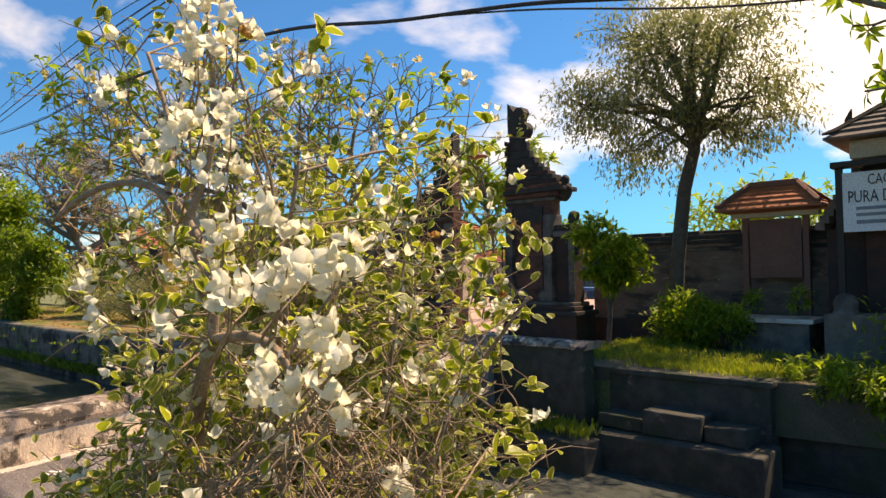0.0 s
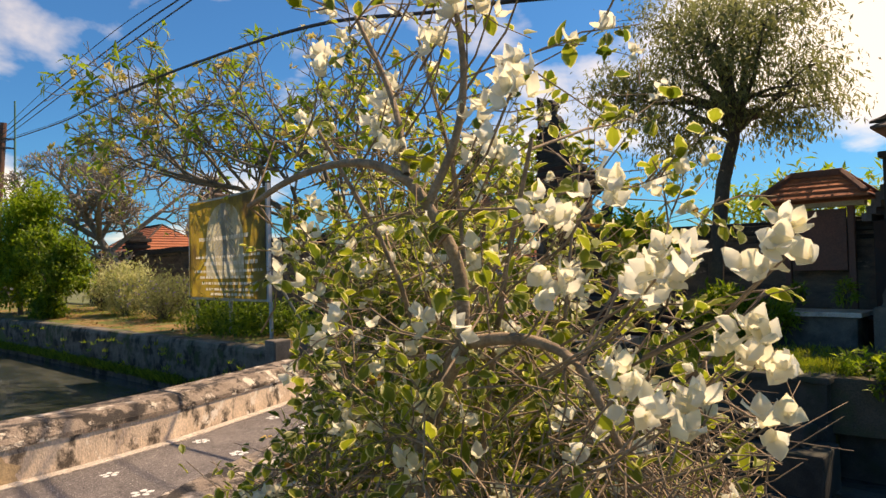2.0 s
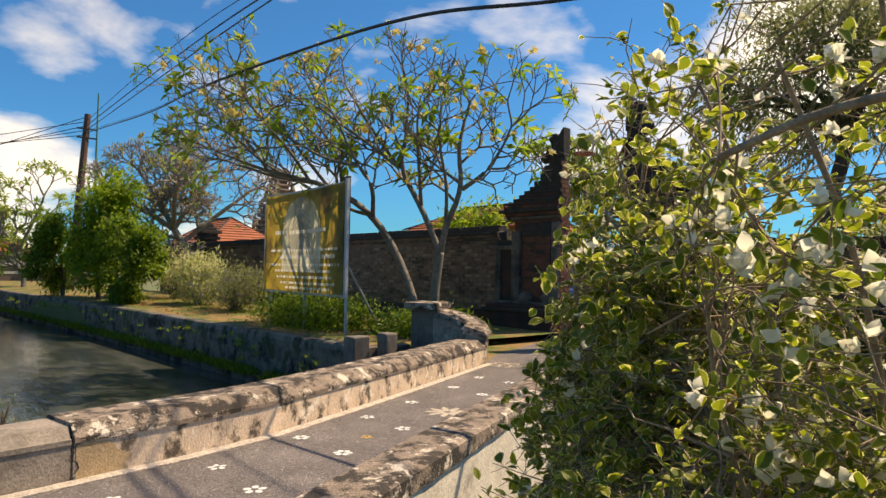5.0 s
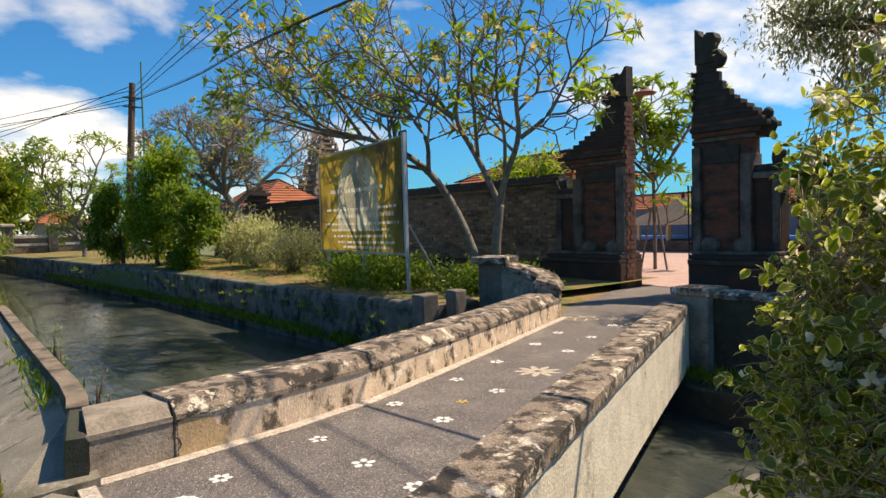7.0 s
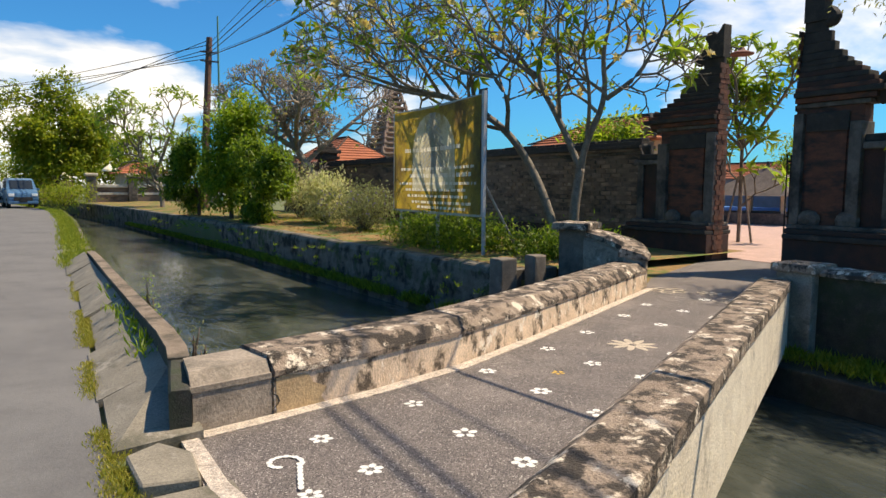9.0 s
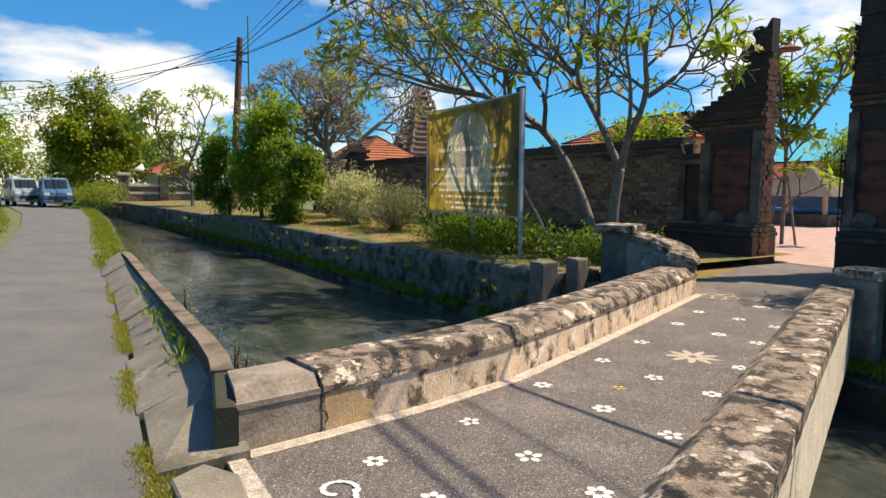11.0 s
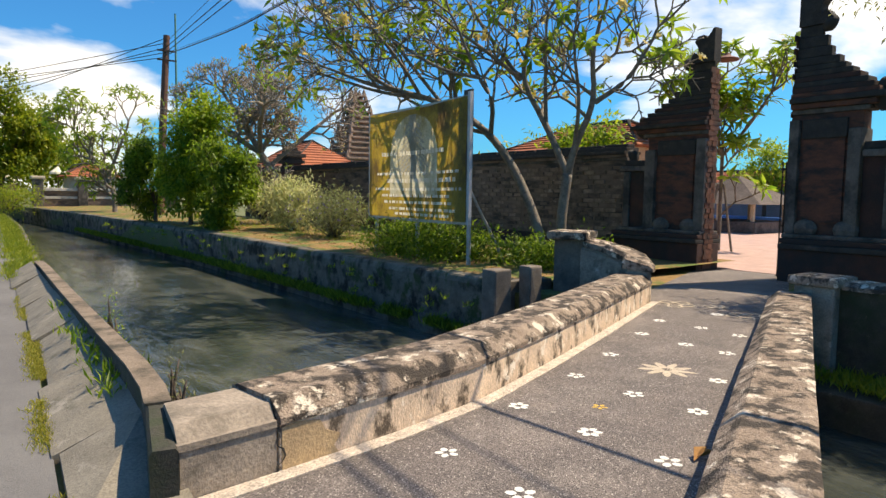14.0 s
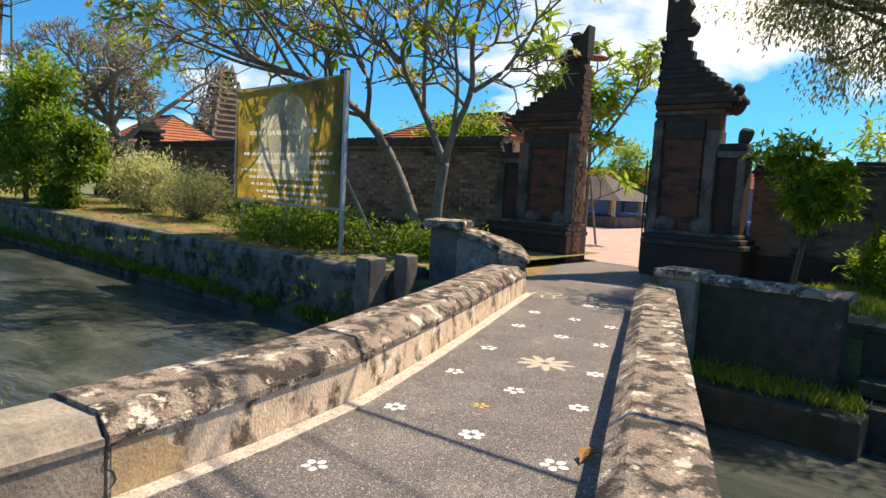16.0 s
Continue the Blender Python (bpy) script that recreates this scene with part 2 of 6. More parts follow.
M["roof_tile"] = make_mat("orange_roof_tile", (0.42, 0.13, 0.055), (0.30, 0.09, 0.045), 2, 0.85, 30, 0.4, (0.12, 0.05, 0.03), (0.55, 0.75), 0.8)
M["dark_tile"] = make_mat("dark_roof_tile", (0.17, 0.13, 0.115), (0.10, 0.08, 0.075), 3, 0.85, 30, 0.4, (0.24, 0.17, 0.14), (0.6, 0.7), 1.6)
M["thatch"] = make_mat("old_thatch", (0.13, 0.10, 0.085), (0.085, 0.066, 0.055), 4, 0.95, 70, 0.9, stretch=(1, 1, 0.3))
M["cream_wall"] = make_mat("cream_wall", (0.60, 0.50, 0.36), (0.50, 0.41, 0.30), 2, 0.85, 40, 0.2, (0.3, 0.24, 0.18), (0.6, 0.8), 0.8)
M["blue_wall"] = make_mat("grey_blue_wall", (0.22, 0.26, 0.31), (0.17, 0.20, 0.24), 2, 0.85, 40, 0.2)
M["blue_cloth"] = make_mat("blue_cloth", (0.05, 0.22, 0.55), (0.04, 0.17, 0.45), 3, 0.8, 80, 0.2)
M["bark"] = make_mat("plumeria_bark", (0.25, 0.21, 0.17), (0.15, 0.125, 0.10), 8, 0.9, 50, 0.7, (0.10, 0.08, 0.065), (0.55, 0.68), 5.0)
M["brown_bark"] = make_mat("brown_twig_bark", (0.36, 0.29, 0.225), (0.24, 0.19, 0.145), 8, 0.92, 50, 0.6)
M["dark_bark"] = make_mat("dark_bark", (0.12, 0.09, 0.07), (0.075, 0.058, 0.045), 8, 0.92, 60, 0.8)
M["twig"] = make_mat("bush_twig", (0.36, 0.25, 0.16), (0.20, 0.135, 0.085), 30, 0.85, 200, 0.6, (0.48, 0.38, 0.29), (0.62, 0.7), 25.0, bump_dist=0.003)
M["pole_wood"] = make_mat("rusty_brown_pole", (0.16, 0.07, 0.045), (0.10, 0.05, 0.035), 3, 0.8, 40, 0.4)
M["green_pole"] = make_mat("green_painted_steel", (0.10, 0.26, 0.19), (0.08, 0.2, 0.15), 3, 0.5, 40, 0.2)
M["cable"] = make_mat("black_cable", (0.02, 0.02, 0.022), (0.015, 0.015, 0.016), 5, 0.6, 80, 0.2)
M["steel"] = make_mat("grey_galvanised_steel", (0.42, 0.43, 0.45), (0.34, 0.35, 0.37), 6, 0.45, 60, 0.2, metal=0.6)
M["iron"] = make_mat("black_iron", (0.035, 0.032, 0.03), (0.05, 0.035, 0.028), 8, 0.6, 90, 0.3, metal=0.5)
M["white_frame"] = make_mat("white_painted_frame", (0.50, 0.50, 0.52), (0.40, 0.40, 0.42), 3, 0.5, 60, 0.2)
M["banner"] = make_mat("faded_olive_banner", (0.46, 0.32, 0.045), (0.34, 0.23, 0.04), 1.6, 0.5, 30, 0.25, (0.13, 0.085, 0.03), (0.50, 0.66), 0.9, trans=0.6)
M["banner_pale"] = make_mat("faded_white_print", (0.66, 0.62, 0.46), (0.48, 0.42, 0.26), 2, 0.55, 30, 0.2, (0.30, 0.22, 0.08), (0.52, 0.66), 1.1, trans=0.6)
M["banner_grey"] = make_mat("faded_grey_print", (0.36, 0.36, 0.32), (0.26, 0.25, 0.20), 3, 0.55, 30, 0.2, trans=0.6)
M["banner_text"] = make_mat("faded_white_lettering", (0.80, 0.76, 0.66), (0.60, 0.54, 0.42), 4, 0.55, 30, 0.1, trans=0.6)
M["board_white"] = make_mat("white_sign_board", (0.70, 0.74, 0.76), (0.62, 0.66, 0.68), 2, 0.5, 40, 0.1)
M["sign_black"] = make_mat("black_lettering", (0.02, 0.02, 0.02), (0.03, 0.03, 0.03), 5, 0.5, 40, 0.1)
M["notice_red"] = make_mat("brown_red_notice_board", (0.20, 0.075, 0.05), (0.15, 0.06, 0.042), 2, 0.7, 40, 0.2)
M["car_paint"] = make_mat("blue_grey_car_paint", (0.06, 0.15, 0.27), (0.055, 0.14, 0.25), 2, 0.35, 20, 0.0)
M["car_paint_silver"] = make_mat("silver_car_paint", (0.26, 0.32, 0.38), (0.24, 0.30, 0.36), 2, 0.35, 20, 0.0)
M["car_glass"] = make_mat("dark_car_glass", (0.02, 0.025, 0.03), (0.03, 0.035, 0.04), 2, 0.08, 20, 0.0)
M["tyre"] = make_mat("tyre_rubber", (0.02, 0.02, 0.02), (0.03, 0.03, 0.03), 5, 0.85, 60, 0.3)
M["lamp_white"] = make_mat("headlamp_plastic", (0.75, 0.78, 0.8), (0.7, 0.72, 0.75), 5, 0.2, 60, 0.0)
M["parasol"] = make_mat("white_yellow_parasol_cloth", (0.75, 0.66, 0.42), (0.8, 0.74, 0.6), 3, 0.8, 60, 0.1)
M["dry_leaf"] = make_mat("dry_brown_leaf", (0.34, 0.17, 0.04), (0.25, 0.11, 0.03), 30, 0.7, 120, 0.3)
M["grass"] = leaf_mat("grass_blades", (0.18, 0.29, 0.02), (0.48, 0.50, 0.05), None, 0.55)
M["dry_grass"] = leaf_mat("dry_grass_blades", (0.30, 0.34, 0.04), (0.62, 0.52, 0.10), None, 0.5)
M["plum_leaf"] = leaf_mat("plumeria_leaves", (0.17, 0.32, 0.02), (0.46, 0.58, 0.06), None, 0.64)
M["shrub_leaf"] = leaf_mat("shrub_leaves", (0.10, 0.23, 0.014), (0.52, 0.64, 0.055), None, 0.66)
M["shrub_dark"] = leaf_mat("dark_green_shrub_leaves", (0.05, 0.13, 0.010), (0.36, 0.50, 0.045), None, 0.62)
M["olive_leaf"] = leaf_mat("grey_olive_leaves", (0.17, 0.20, 0.07), (0.37, 0.38, 0.15), None, 0.62)
M["tree_leaf"] = leaf_mat("far_tree_leaves", (0.17, 0.28, 0.018), (0.50, 0.53, 0.05), None, 0.6)
M["pale_leaf"] = leaf_mat("silver_white_leaves", (0.42, 0.46, 0.12), (0.92, 0.86, 0.46), None, 0.55)
M["bush_leaf"] = leaf_mat("variegated_leaves", (0.10, 0.17, 0.014), (0.46, 0.50, 0.045), (0.80, 0.73, 0.28), 0.64)
M["bract"] = leaf_mat("white_papery_bracts", (0.90, 0.84, 0.62), (0.95, 0.92, 0.80), None, 0.6, 0.6, 0.1)
M["old_bract"] = leaf_mat("faded_orange_bracts", (0.55, 0.24, 0.06), (0.70, 0.45, 0.15), None, 0.45, 0.6)
M["plum_flower"] = leaf_mat("yellow_white_flowers", (0.90, 0.62, 0.06), (0.95, 0.85, 0.48), None, 0.4, 0.6)
M["violet_flower"] = leaf_mat("violet_flowers", (0.25, 0.16, 0.48), (0.34, 0.25, 0.55), None, 0.3, 0.6)


def water_mat():
    m = bpy.data.materials.new("canal_water")
    m.use_nodes = True
    t = m.node_tree
    b = t.nodes["Principled BSDF"]
    b.inputs["Roughness"].default_value = 0.08
    b.inputs["IOR"].default_value = 1.33
    geo = t.nodes.new("ShaderNodeNewGeometry")
    mp = t.nodes.new("ShaderNodeMapping")
    mp.inputs["Scale"].default_value = (1.6, 0.55, 1)
    t.links.new(geo.outputs["Position"], mp.inputs[0])
    n1, n2, n3 = (t.nodes.new("ShaderNodeTexNoise") for _ in range(3))
    for n, s in ((n1, 2.2), (n2, 9.0), (n3, 0.8)):
        n.inputs["Scale"].default_value, n.inputs["Detail"].default_value = s, 4.0
        n.inputs["Distortion"].default_value = 0.8
        t.links.new(mp.outputs[0], n.inputs["Vector"])
    r = t.nodes.new("ShaderNodeValToRGB")
    r.color_ramp.elements[0].color, r.color_ramp.elements[1].color = (0.034, 0.042, 0.038, 1), (0.105, 0.112, 0.096, 1)
    r.color_ramp.elements[0].position, r.color_ramp.elements[1].position = 0.4, 0.7
    t.links.new(n3.outputs[0], r.inputs[0])
    t.links.new(r.outputs[0], b.inputs["Base Color"])
    mx = t.nodes.new("ShaderNodeMath"); mx.operation = "MULTIPLY_ADD"; mx.inputs[1].default_value = 0.35
    t.links.new(n2.outputs[0], mx.inputs[0])
    t.links.new(n1.outputs[0], mx.inputs[2])
    bp = t.nodes.new("ShaderNodeBump")
    bp.inputs["Strength"].default_value, bp.inputs["Distance"].default_value = 0.30, 0.09
    t.links.new(mx.outputs[0], bp.inputs["Height"])
    t.links.new(bp.outputs[0], b.inputs["Normal"])
    return m


M["water"] = water_mat()


# ---- building helpers ----
def part(name, bm, material, parent=None, label=""):
    """Links a bmesh as one mesh object, under a thing or under a part."""
    me = bpy.data.meshes.new(name)
    bm.to_mesh(me)
    bm.free()
    me.materials.append(M[material])
    ob = new(name, me)
    if parent is not None:
        ob.parent = parent
        ob.matrix_parent_inverse = parent.matrix_basis.inverted()
    if label:
        ob["label"] = label
    return ob


def mesh_part(name, verts, faces, material, parent=None, label="", uvs=None, smooth=False):
    me = bpy.data.meshes.new(name)
    me.from_pydata(verts, [], faces)
    me.materials.append(M[material])
    if uvs is not None:
        layer = me.uv_layers.new(name="UVMap")
        flat = np.array([uvs[v] for f in faces for v in f], dtype=np.float32).ravel()
        layer.data.foreach_set("uv", flat)
    if smooth:
        me.shade_smooth()
    ob = new(name, me)
    if parent is not None:
        ob.parent = parent
        ob.matrix_parent_inverse = parent.matrix_basis.inverted()
    if label:
        ob["label"] = label
    return ob


def thing(name, at, label, category, group="", kind=""):
    ob = new(name)
    ob.matrix_basis = Matrix.Translation(at)
    ob.empty_display_size = 0.1
    return tagged(ob, label, category, group, kind)


def box(bm, x0, y0, z0, x1, y1, z1, bevel=0.0, turn=None):
    got = bmesh.ops.create_cube(bm, size=1.0)["verts"]
    m = Matrix.Translation(((x0 + x1) / 2, (y0 + y1) / 2, (z0 + z1) / 2)) @ Matrix.Diagonal((x1 - x0, y1 - y0, z1 - z0, 1))
    bmesh.ops.transform(bm, matrix=(turn @ m) if turn else m, verts=got)
    if bevel:
        edges = list({e for v in got for e in v.link_edges})
        bmesh.ops.bevel(bm, geom=edges, offset=bevel, segments=2, affect="EDGES", profile=0.6)
    return got


def boxes(*rows, bevel=0.0):
    bm = bmesh.new()
    for r in rows:
        box(bm, *r, bevel=bevel)
    return bm


def prism(bm, outline, z0, z1):
    """An upright block over an outline of (x, y)."""
    low = [bm.verts.new((x, y, z0)) for x, y in outline]
    top = [bm.verts.new((x, y, z1)) for x, y in outline]
    n = len(outline)
    bm.faces.new(top)
    bm.faces.new(low[::-1])
    for i in range(n):
        bm.faces.new((low[i], low[(i + 1) % n], top[(i + 1) % n], top[i]))
    bmesh.ops.recalc_face_normals(bm, faces=bm.faces)


def sweep(bm, line, section, caps=True):
    """A section of (across, up) points carried along a line of (x, y, z)."""
    rings = []
    pts = [Vector(p) for p in line]
    for i, p in enumerate(pts):
        d = (pts[min(i + 1, len(pts) - 1)] - pts[max(i - 1, 0)])
        d.z = 0
        d.normalize()
        side = Vector((-d.y, d.x, 0))
        rings.append([bm.verts.new(p + side * a + Vector((0, 0, u))) for a, u in section])
    n = len(section)
    for r0, r1 in zip(rings, rings[1:]):
        for k in range(n):
            bm.faces.new((r0[k], r0[(k + 1) % n], r1[(k + 1) % n], r1[k]))
    if caps:
        bm.faces.new(rings[0])
        bm.faces.new(rings[-1][::-1])
    bmesh.ops.recalc_face_normals(bm, faces=bm.faces)


def tube_into(verts, faces, pts, radii, n=6):
    base = len(verts)
    for i, p in enumerate(pts):
        d = (pts[min(i + 1, len(pts) - 1)] - pts[max(i - 1, 0)])
        if d.length < 1e-6:
            d = Vector((0, 0, 1))
        d.normalize()
        a = d.orthogonal().normalized()
        b = d.cross(a)
        for k in range(n):
            w = 2 * math.pi * k / n
            verts.append(p + (a * math.cos(w) + b * math.sin(w)) * radii[i])
    for i in range(len(pts) - 1):
        for k in range(n):
            q0, q1 = base + i * n, base + (i + 1) * n
            faces.append((q0 + k, q0 + (k + 1) % n, q1 + (k + 1) % n, q1 + k))
    faces.append(tuple(base + (len(pts) - 1) * n + k for k in range(n)))


def leaf_into(verts, faces, uvs, at, along, up, length, width, fold=0.25, droop=0.15):
    """One leaf of six triangles: a folded blade with a pointed tip."""
    along = along.normalized()
    side = along.cross(up)
    if side.length < 1e-5:
        side = along.orthogonal()
    side.normalize()
    nrm = side.cross(along)
    b = len(verts)
    mid = at + along * (0.5 * length) - nrm * (droop * 0.3 * length)
    tip = at + along * length - nrm * (droop * length)
    lift = nrm * (width * fold)
    verts += [at, mid + side * (width / 2) + lift, mid, mid - side * (width / 2) + lift, tip]
    uvs += [(0.35, 0), (1, 0), (0.0, 0), (1, 0), (0.75, 0)]
    faces += [(b, b + 2, b + 1), (b, b + 3, b + 2), (b + 2, b + 4, b + 1), (b + 3, b + 4, b + 2)]


def round_leaf_into(verts, faces, uvs, at, along, up, length, width, fold=0.12, droop=0.2):
    """One broad oval leaf, lightly folded along its midrib."""
    along = along.normalized()
    side = along.cross(up)
    if side.length < 1e-5:
        side = along.orthogonal()
    side.normalize()
    nrm = side.cross(along)
    b = len(verts)
    for f, w in ((0.0, 0.06), (0.25, 0.40), (0.55, 0.50), (0.82, 0.30)):
        c = at + along * (f * length) - nrm * (droop * f * f * length)
        lift = nrm * (2 * w * width * fold)
        verts += [c + side * (w * width) + lift, c, c - side * (w * width) + lift]
        uvs += [(1, 0), (0.1, 0), (1, 0)]
    verts.append(at + along * length - nrm * (droop * length))
    uvs.append((0.9, 0))
    for k in range(3):
        a = b + 3 * k
        faces += [(a, a + 1, a + 4, a + 3), (a + 1, a + 2, a + 5, a + 4)]
    faces += [(b + 9, b + 10, b + 12), (b + 10, b + 11, b + 12)]


def rand_dir(rng, flat=1.0):
    while True:
        v = Vector((rng.uniform(-1, 1), rng.uniform(-1, 1), rng.uniform(-1, 1)))
        if 0.05 < v.length < 1:
            v.z *= flat
            return v.normalized()


def lerp_table(y, table):
    ys = [r[0] for r in table]
    return float(np.interp(y, ys, [r[1] for r in table]))


# ---- the ground with the canal's bed, road and banks ----
NEAR = [(-700, 2.9), (3.3, 2.9), (3.35, 0.36), (14, 0.38), (20, 0.48), (34, 0.9), (46, 0.9), (60, -0.6), (80, -8), (110, -24), (900, -400)]
FAR = [(-700, 9.0), (2.4, 8.9), (4.2, 8.5), (9.0, 8.4), (10.6, 6.55), (12, 6.5), (25, 6.0), (44, 4.7), (60, 3.0), (80, -3), (110, -19), (900, -390)]
WATER_Z = -1.05
ys = sorted({-700, -60, -25, -12, -6, 0, 2.4, 3.3, 3.35, 4.2, 6, 8, 9, 10, 10.6, 12, 14, 16, 20, 25, 30, 34, 40, 44, 46, 50, 55, 60, 66, 72, 80, 95, 110, 200, 900})
bm = bmesh.new()
rows = []
for y in ys:
    a, b = lerp_table(y, NEAR), lerp_table(y, FAR)
    prof = [(-900, -0.04), (a - 6, -0.04), (a, -0.04), (a + 0.02, -1.7), (b - 0.02, -1.7), (b, -0.04), (b + 6, -0.04), (900, -0.04)]
    rows.append([bm.verts.new((x, y, z)) for x, z in prof])
for r0, r1 in zip(rows, rows[1:]):
    for k in range(7):
        bm.faces.new((r0[k], r0[k + 1], r1[k + 1], r1[k]))
tagged(part("ground", bm, "ground"), "wide ground of grass and earth cut by the canal bed", "ground", kind="structure")

bm = bmesh.new()
rows = []
for y in ys[1:-1]:
    rows.append([bm.verts.new((x, y, WATER_Z)) for x in np.linspace(lerp_table(y, NEAR) - 0.05, lerp_table(y, FAR) + 0.05, 5)])
for r0, r1 in zip(rows, rows[1:]):
    for k in range(4):
        bm.faces.new((r0[k], r0[k + 1], r1[k + 1], r1[k]))
tagged(part("water", bm, "water"), "dark rippled water flowing in the canal", "water", kind="structure")

ROAD = [(-60, -3.3, -0.15), (0, -3.2, -0.2), (6, -3.0, -0.22), (10.5, -2.75, -0.06), (16, -2.35, 0.08), (21, -1.9, 0.2), (30, -2.0, 0.42), (42, -2.5, 0.42),
        (52, -3.6, -0.1), (62, -5.6, -2.0), (75, -10, -6.3), (95, -20, -16), (130, -44, -39)]
bm = bmesh.new()
rows = [[bm.verts.new((a, y, 0.0)), bm.verts.new(((a + b) / 2, y, 0.025)), bm.verts.new((b, y, 0.0)), bm.verts.new((b, y, -0.12)), bm.verts.new((a, y, -0.12))] for y, a, b in ROAD]
for r0, r1 in zip(rows, rows[1:]):
    for k in range(5):
        bm.faces.new((r0[k], r0[(k + 1) % 5], r1[(k + 1) % 5], r1[k]))
tagged(part("road", bm, "asphalt"), "narrow worn grey asphalt village lane", "road", kind="structure")

apron = thing("pavement_apron", (0.1, 10, 0), "cracked concrete apron between the lane and the canal kerb", "pavement", kind="structure")
cuts = [3.2, 5.35, 6.02, 7.1, 8.6, 10.4, 12.6, 14.6, 16.6]
for k, (y0, y1) in enumerate(zip(cuts, cuts[1:])):
    left0, left1 = (-0.19, -0.13) if y0 < 8 else (-0.08, 0.0)
    bm = bmesh.new()
    z = 0.012 + 0.006 * (k % 3)
    if k == 1:
        continue
    prism(bm, [(left0 + 0.0, y0), (0.31, y0), (0.31, y1 - 0.012), (left1 - 0.02, y1 - 0.012)], -0.08, z)
    for v in bm.verts:
        if v.co.z > 0 and v.co.x > 0.2 and y0 > 6:
            v.co.z += 0.03 + 0.18 * min(1.0, max(0.0, (v.co.y - 6.0) / 1.0))
    part("slab", bm, "apron", apron)

step = thing("step_slab", (0.05, 5.7, 0), "loose broken concrete slab beside the bridge end", "slab")
bm = bmesh.new()
prism(bm, [(-0.12, 5.42), (0.16, 5.36), (0.19, 5.75), (0.05, 5.98), (-0.14, 5.86)], -0.04, 0.05)
bmesh.ops.bevel(bm, geom=list(bm.edges), offset=0.012, segments=1, affect="EDGES")
part("slab", bm, "apron", step)

# canal walls: near kerb beam and far retaining wall
bm = bmesh.new()
sweep(bm, [(0.195, 6.10, -0.05), (0.235, 6.35, -0.02), (0.285, 6.62, 0), (0.335, 7.0, 0), (0.36, 7.6, 0), (0.37, 9, -0.03), (0.38, 12, -0.06), (0.40, 15, -0.08), (0.41, 16.4, -0.12), (0.42, 17.2, -0.3)], [(-0.065, -1.7), (0.065, -1.7), (0.065, 0.33), (0.05, 0.35), (-0.05, 0.35), (-0.065, 0.33)])
kb = thing("kerb", (0.38, 11, 0), "low concrete kerb along the canal, side toned dark as shade, with a worn brown top", "kerb", kind="structure")
# side far darker than the top: its shade is put into the colour
part("kerb_wall", bm, "mossy_shaded_plaster", kb)
bm = bmesh.new()
sweep(bm, [(0.29, 6.66, 0), (0.335, 7.0, 0), (0.36, 7.6, 0), (0.37, 9, -0.03), (0.38, 12, -0.06), (0.40, 15, -0.08), (0.41, 16.4, -0.12)], [(-0.07, 0.352), (0.07, 0.352), (0.07, 0.365), (-0.07, 0.365)])
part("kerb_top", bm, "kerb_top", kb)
bm = bmesh.new()
sweep(bm, [(lerp_table(y, NEAR) + 0.06, y, 0) for y in (16.6, 20, 26, 34, 46, 60, 70, 80)], [(-0.1, -1.7), (0.08, -1.7), (0.08, -0.01), (-0.1, -0.01)])
tagged(part("canal_wall_near", bm, "bank"), "dark concrete canal wall below the grass verge", "wall", kind="structure")
bm = bmesh.new()
pts_far = [(6.55, 10.95), (6.5, 12), (6.35, 16), (6.18, 20), (6.0, 25), (5.6, 32), (4.7, 44), (3.9, 52), (3.0, 60), (0.2, 70), (-3, 80)]
dense = []
for (xa, ya), (xb, yb) in zip(pts_far, pts_far[1:]):
    for k in range(6):
        s = k / 6
        y = ya + (yb - ya) * s
        dense.append((xa + (xb - xa) * s + 0.05 * noise.noise((y * 0.9, 1, 0)), y, 0.03 * noise.noise((y * 1.7, 4, 0))))
sweep(bm, dense, [(0.02, -1.7), (-0.30, -1.7), (-0.30, 0.10), (0.0, 0.10), (0.03, 0.07), (0.06, -0.02)])
tagged(part("canal_wall_far", bm, "bank"), "tall dark mossy retaining wall of the far canal bank", "wall", kind="structure")
bm = bmesh.new()
sweep(bm, [(p[0] - 0.20, p[1], p[2]) for p in dense[:-6]], [(0.02, -1.7), (-0.1, -1.7), (-0.1, -0.86), (-0.02, -0.82)])
tagged(part("canal_ledge", bm, "bank"), "low weedy ledge at the foot of the far canal wall", "ledge", kind="structure")

# far bank of bare mossy earth, gently uneven
bm = bmesh.new()
rows = []
for y in np.arange(10.7, 62, 0.7):
    xf = lerp_table(y, FAR)
    cols = [xf + 0.15 + s for s in (0, 0.35, 0.8, 1.4, 2.2, 3.2, 4.4, 6.2)]
    rows.append([bm.verts.new((x, y, 0.085 + (0.05 * noise.noise((x * 0.8, y * 0.5, 0)) if k else 0) + 0.012 * k)) for k, x in enumerate(cols)])
for r0, r1 in zip(rows, rows[1:]):
    for k in range(7):
        bm.faces.new((r0[k], r0[k + 1], r1[k + 1], r1[k]))
bank = part("earth_bank", bm, "earth")
bank.data.shade_smooth()
tagged(bank, "bare brown earth bank with patches of moss", "ground", kind="structure")

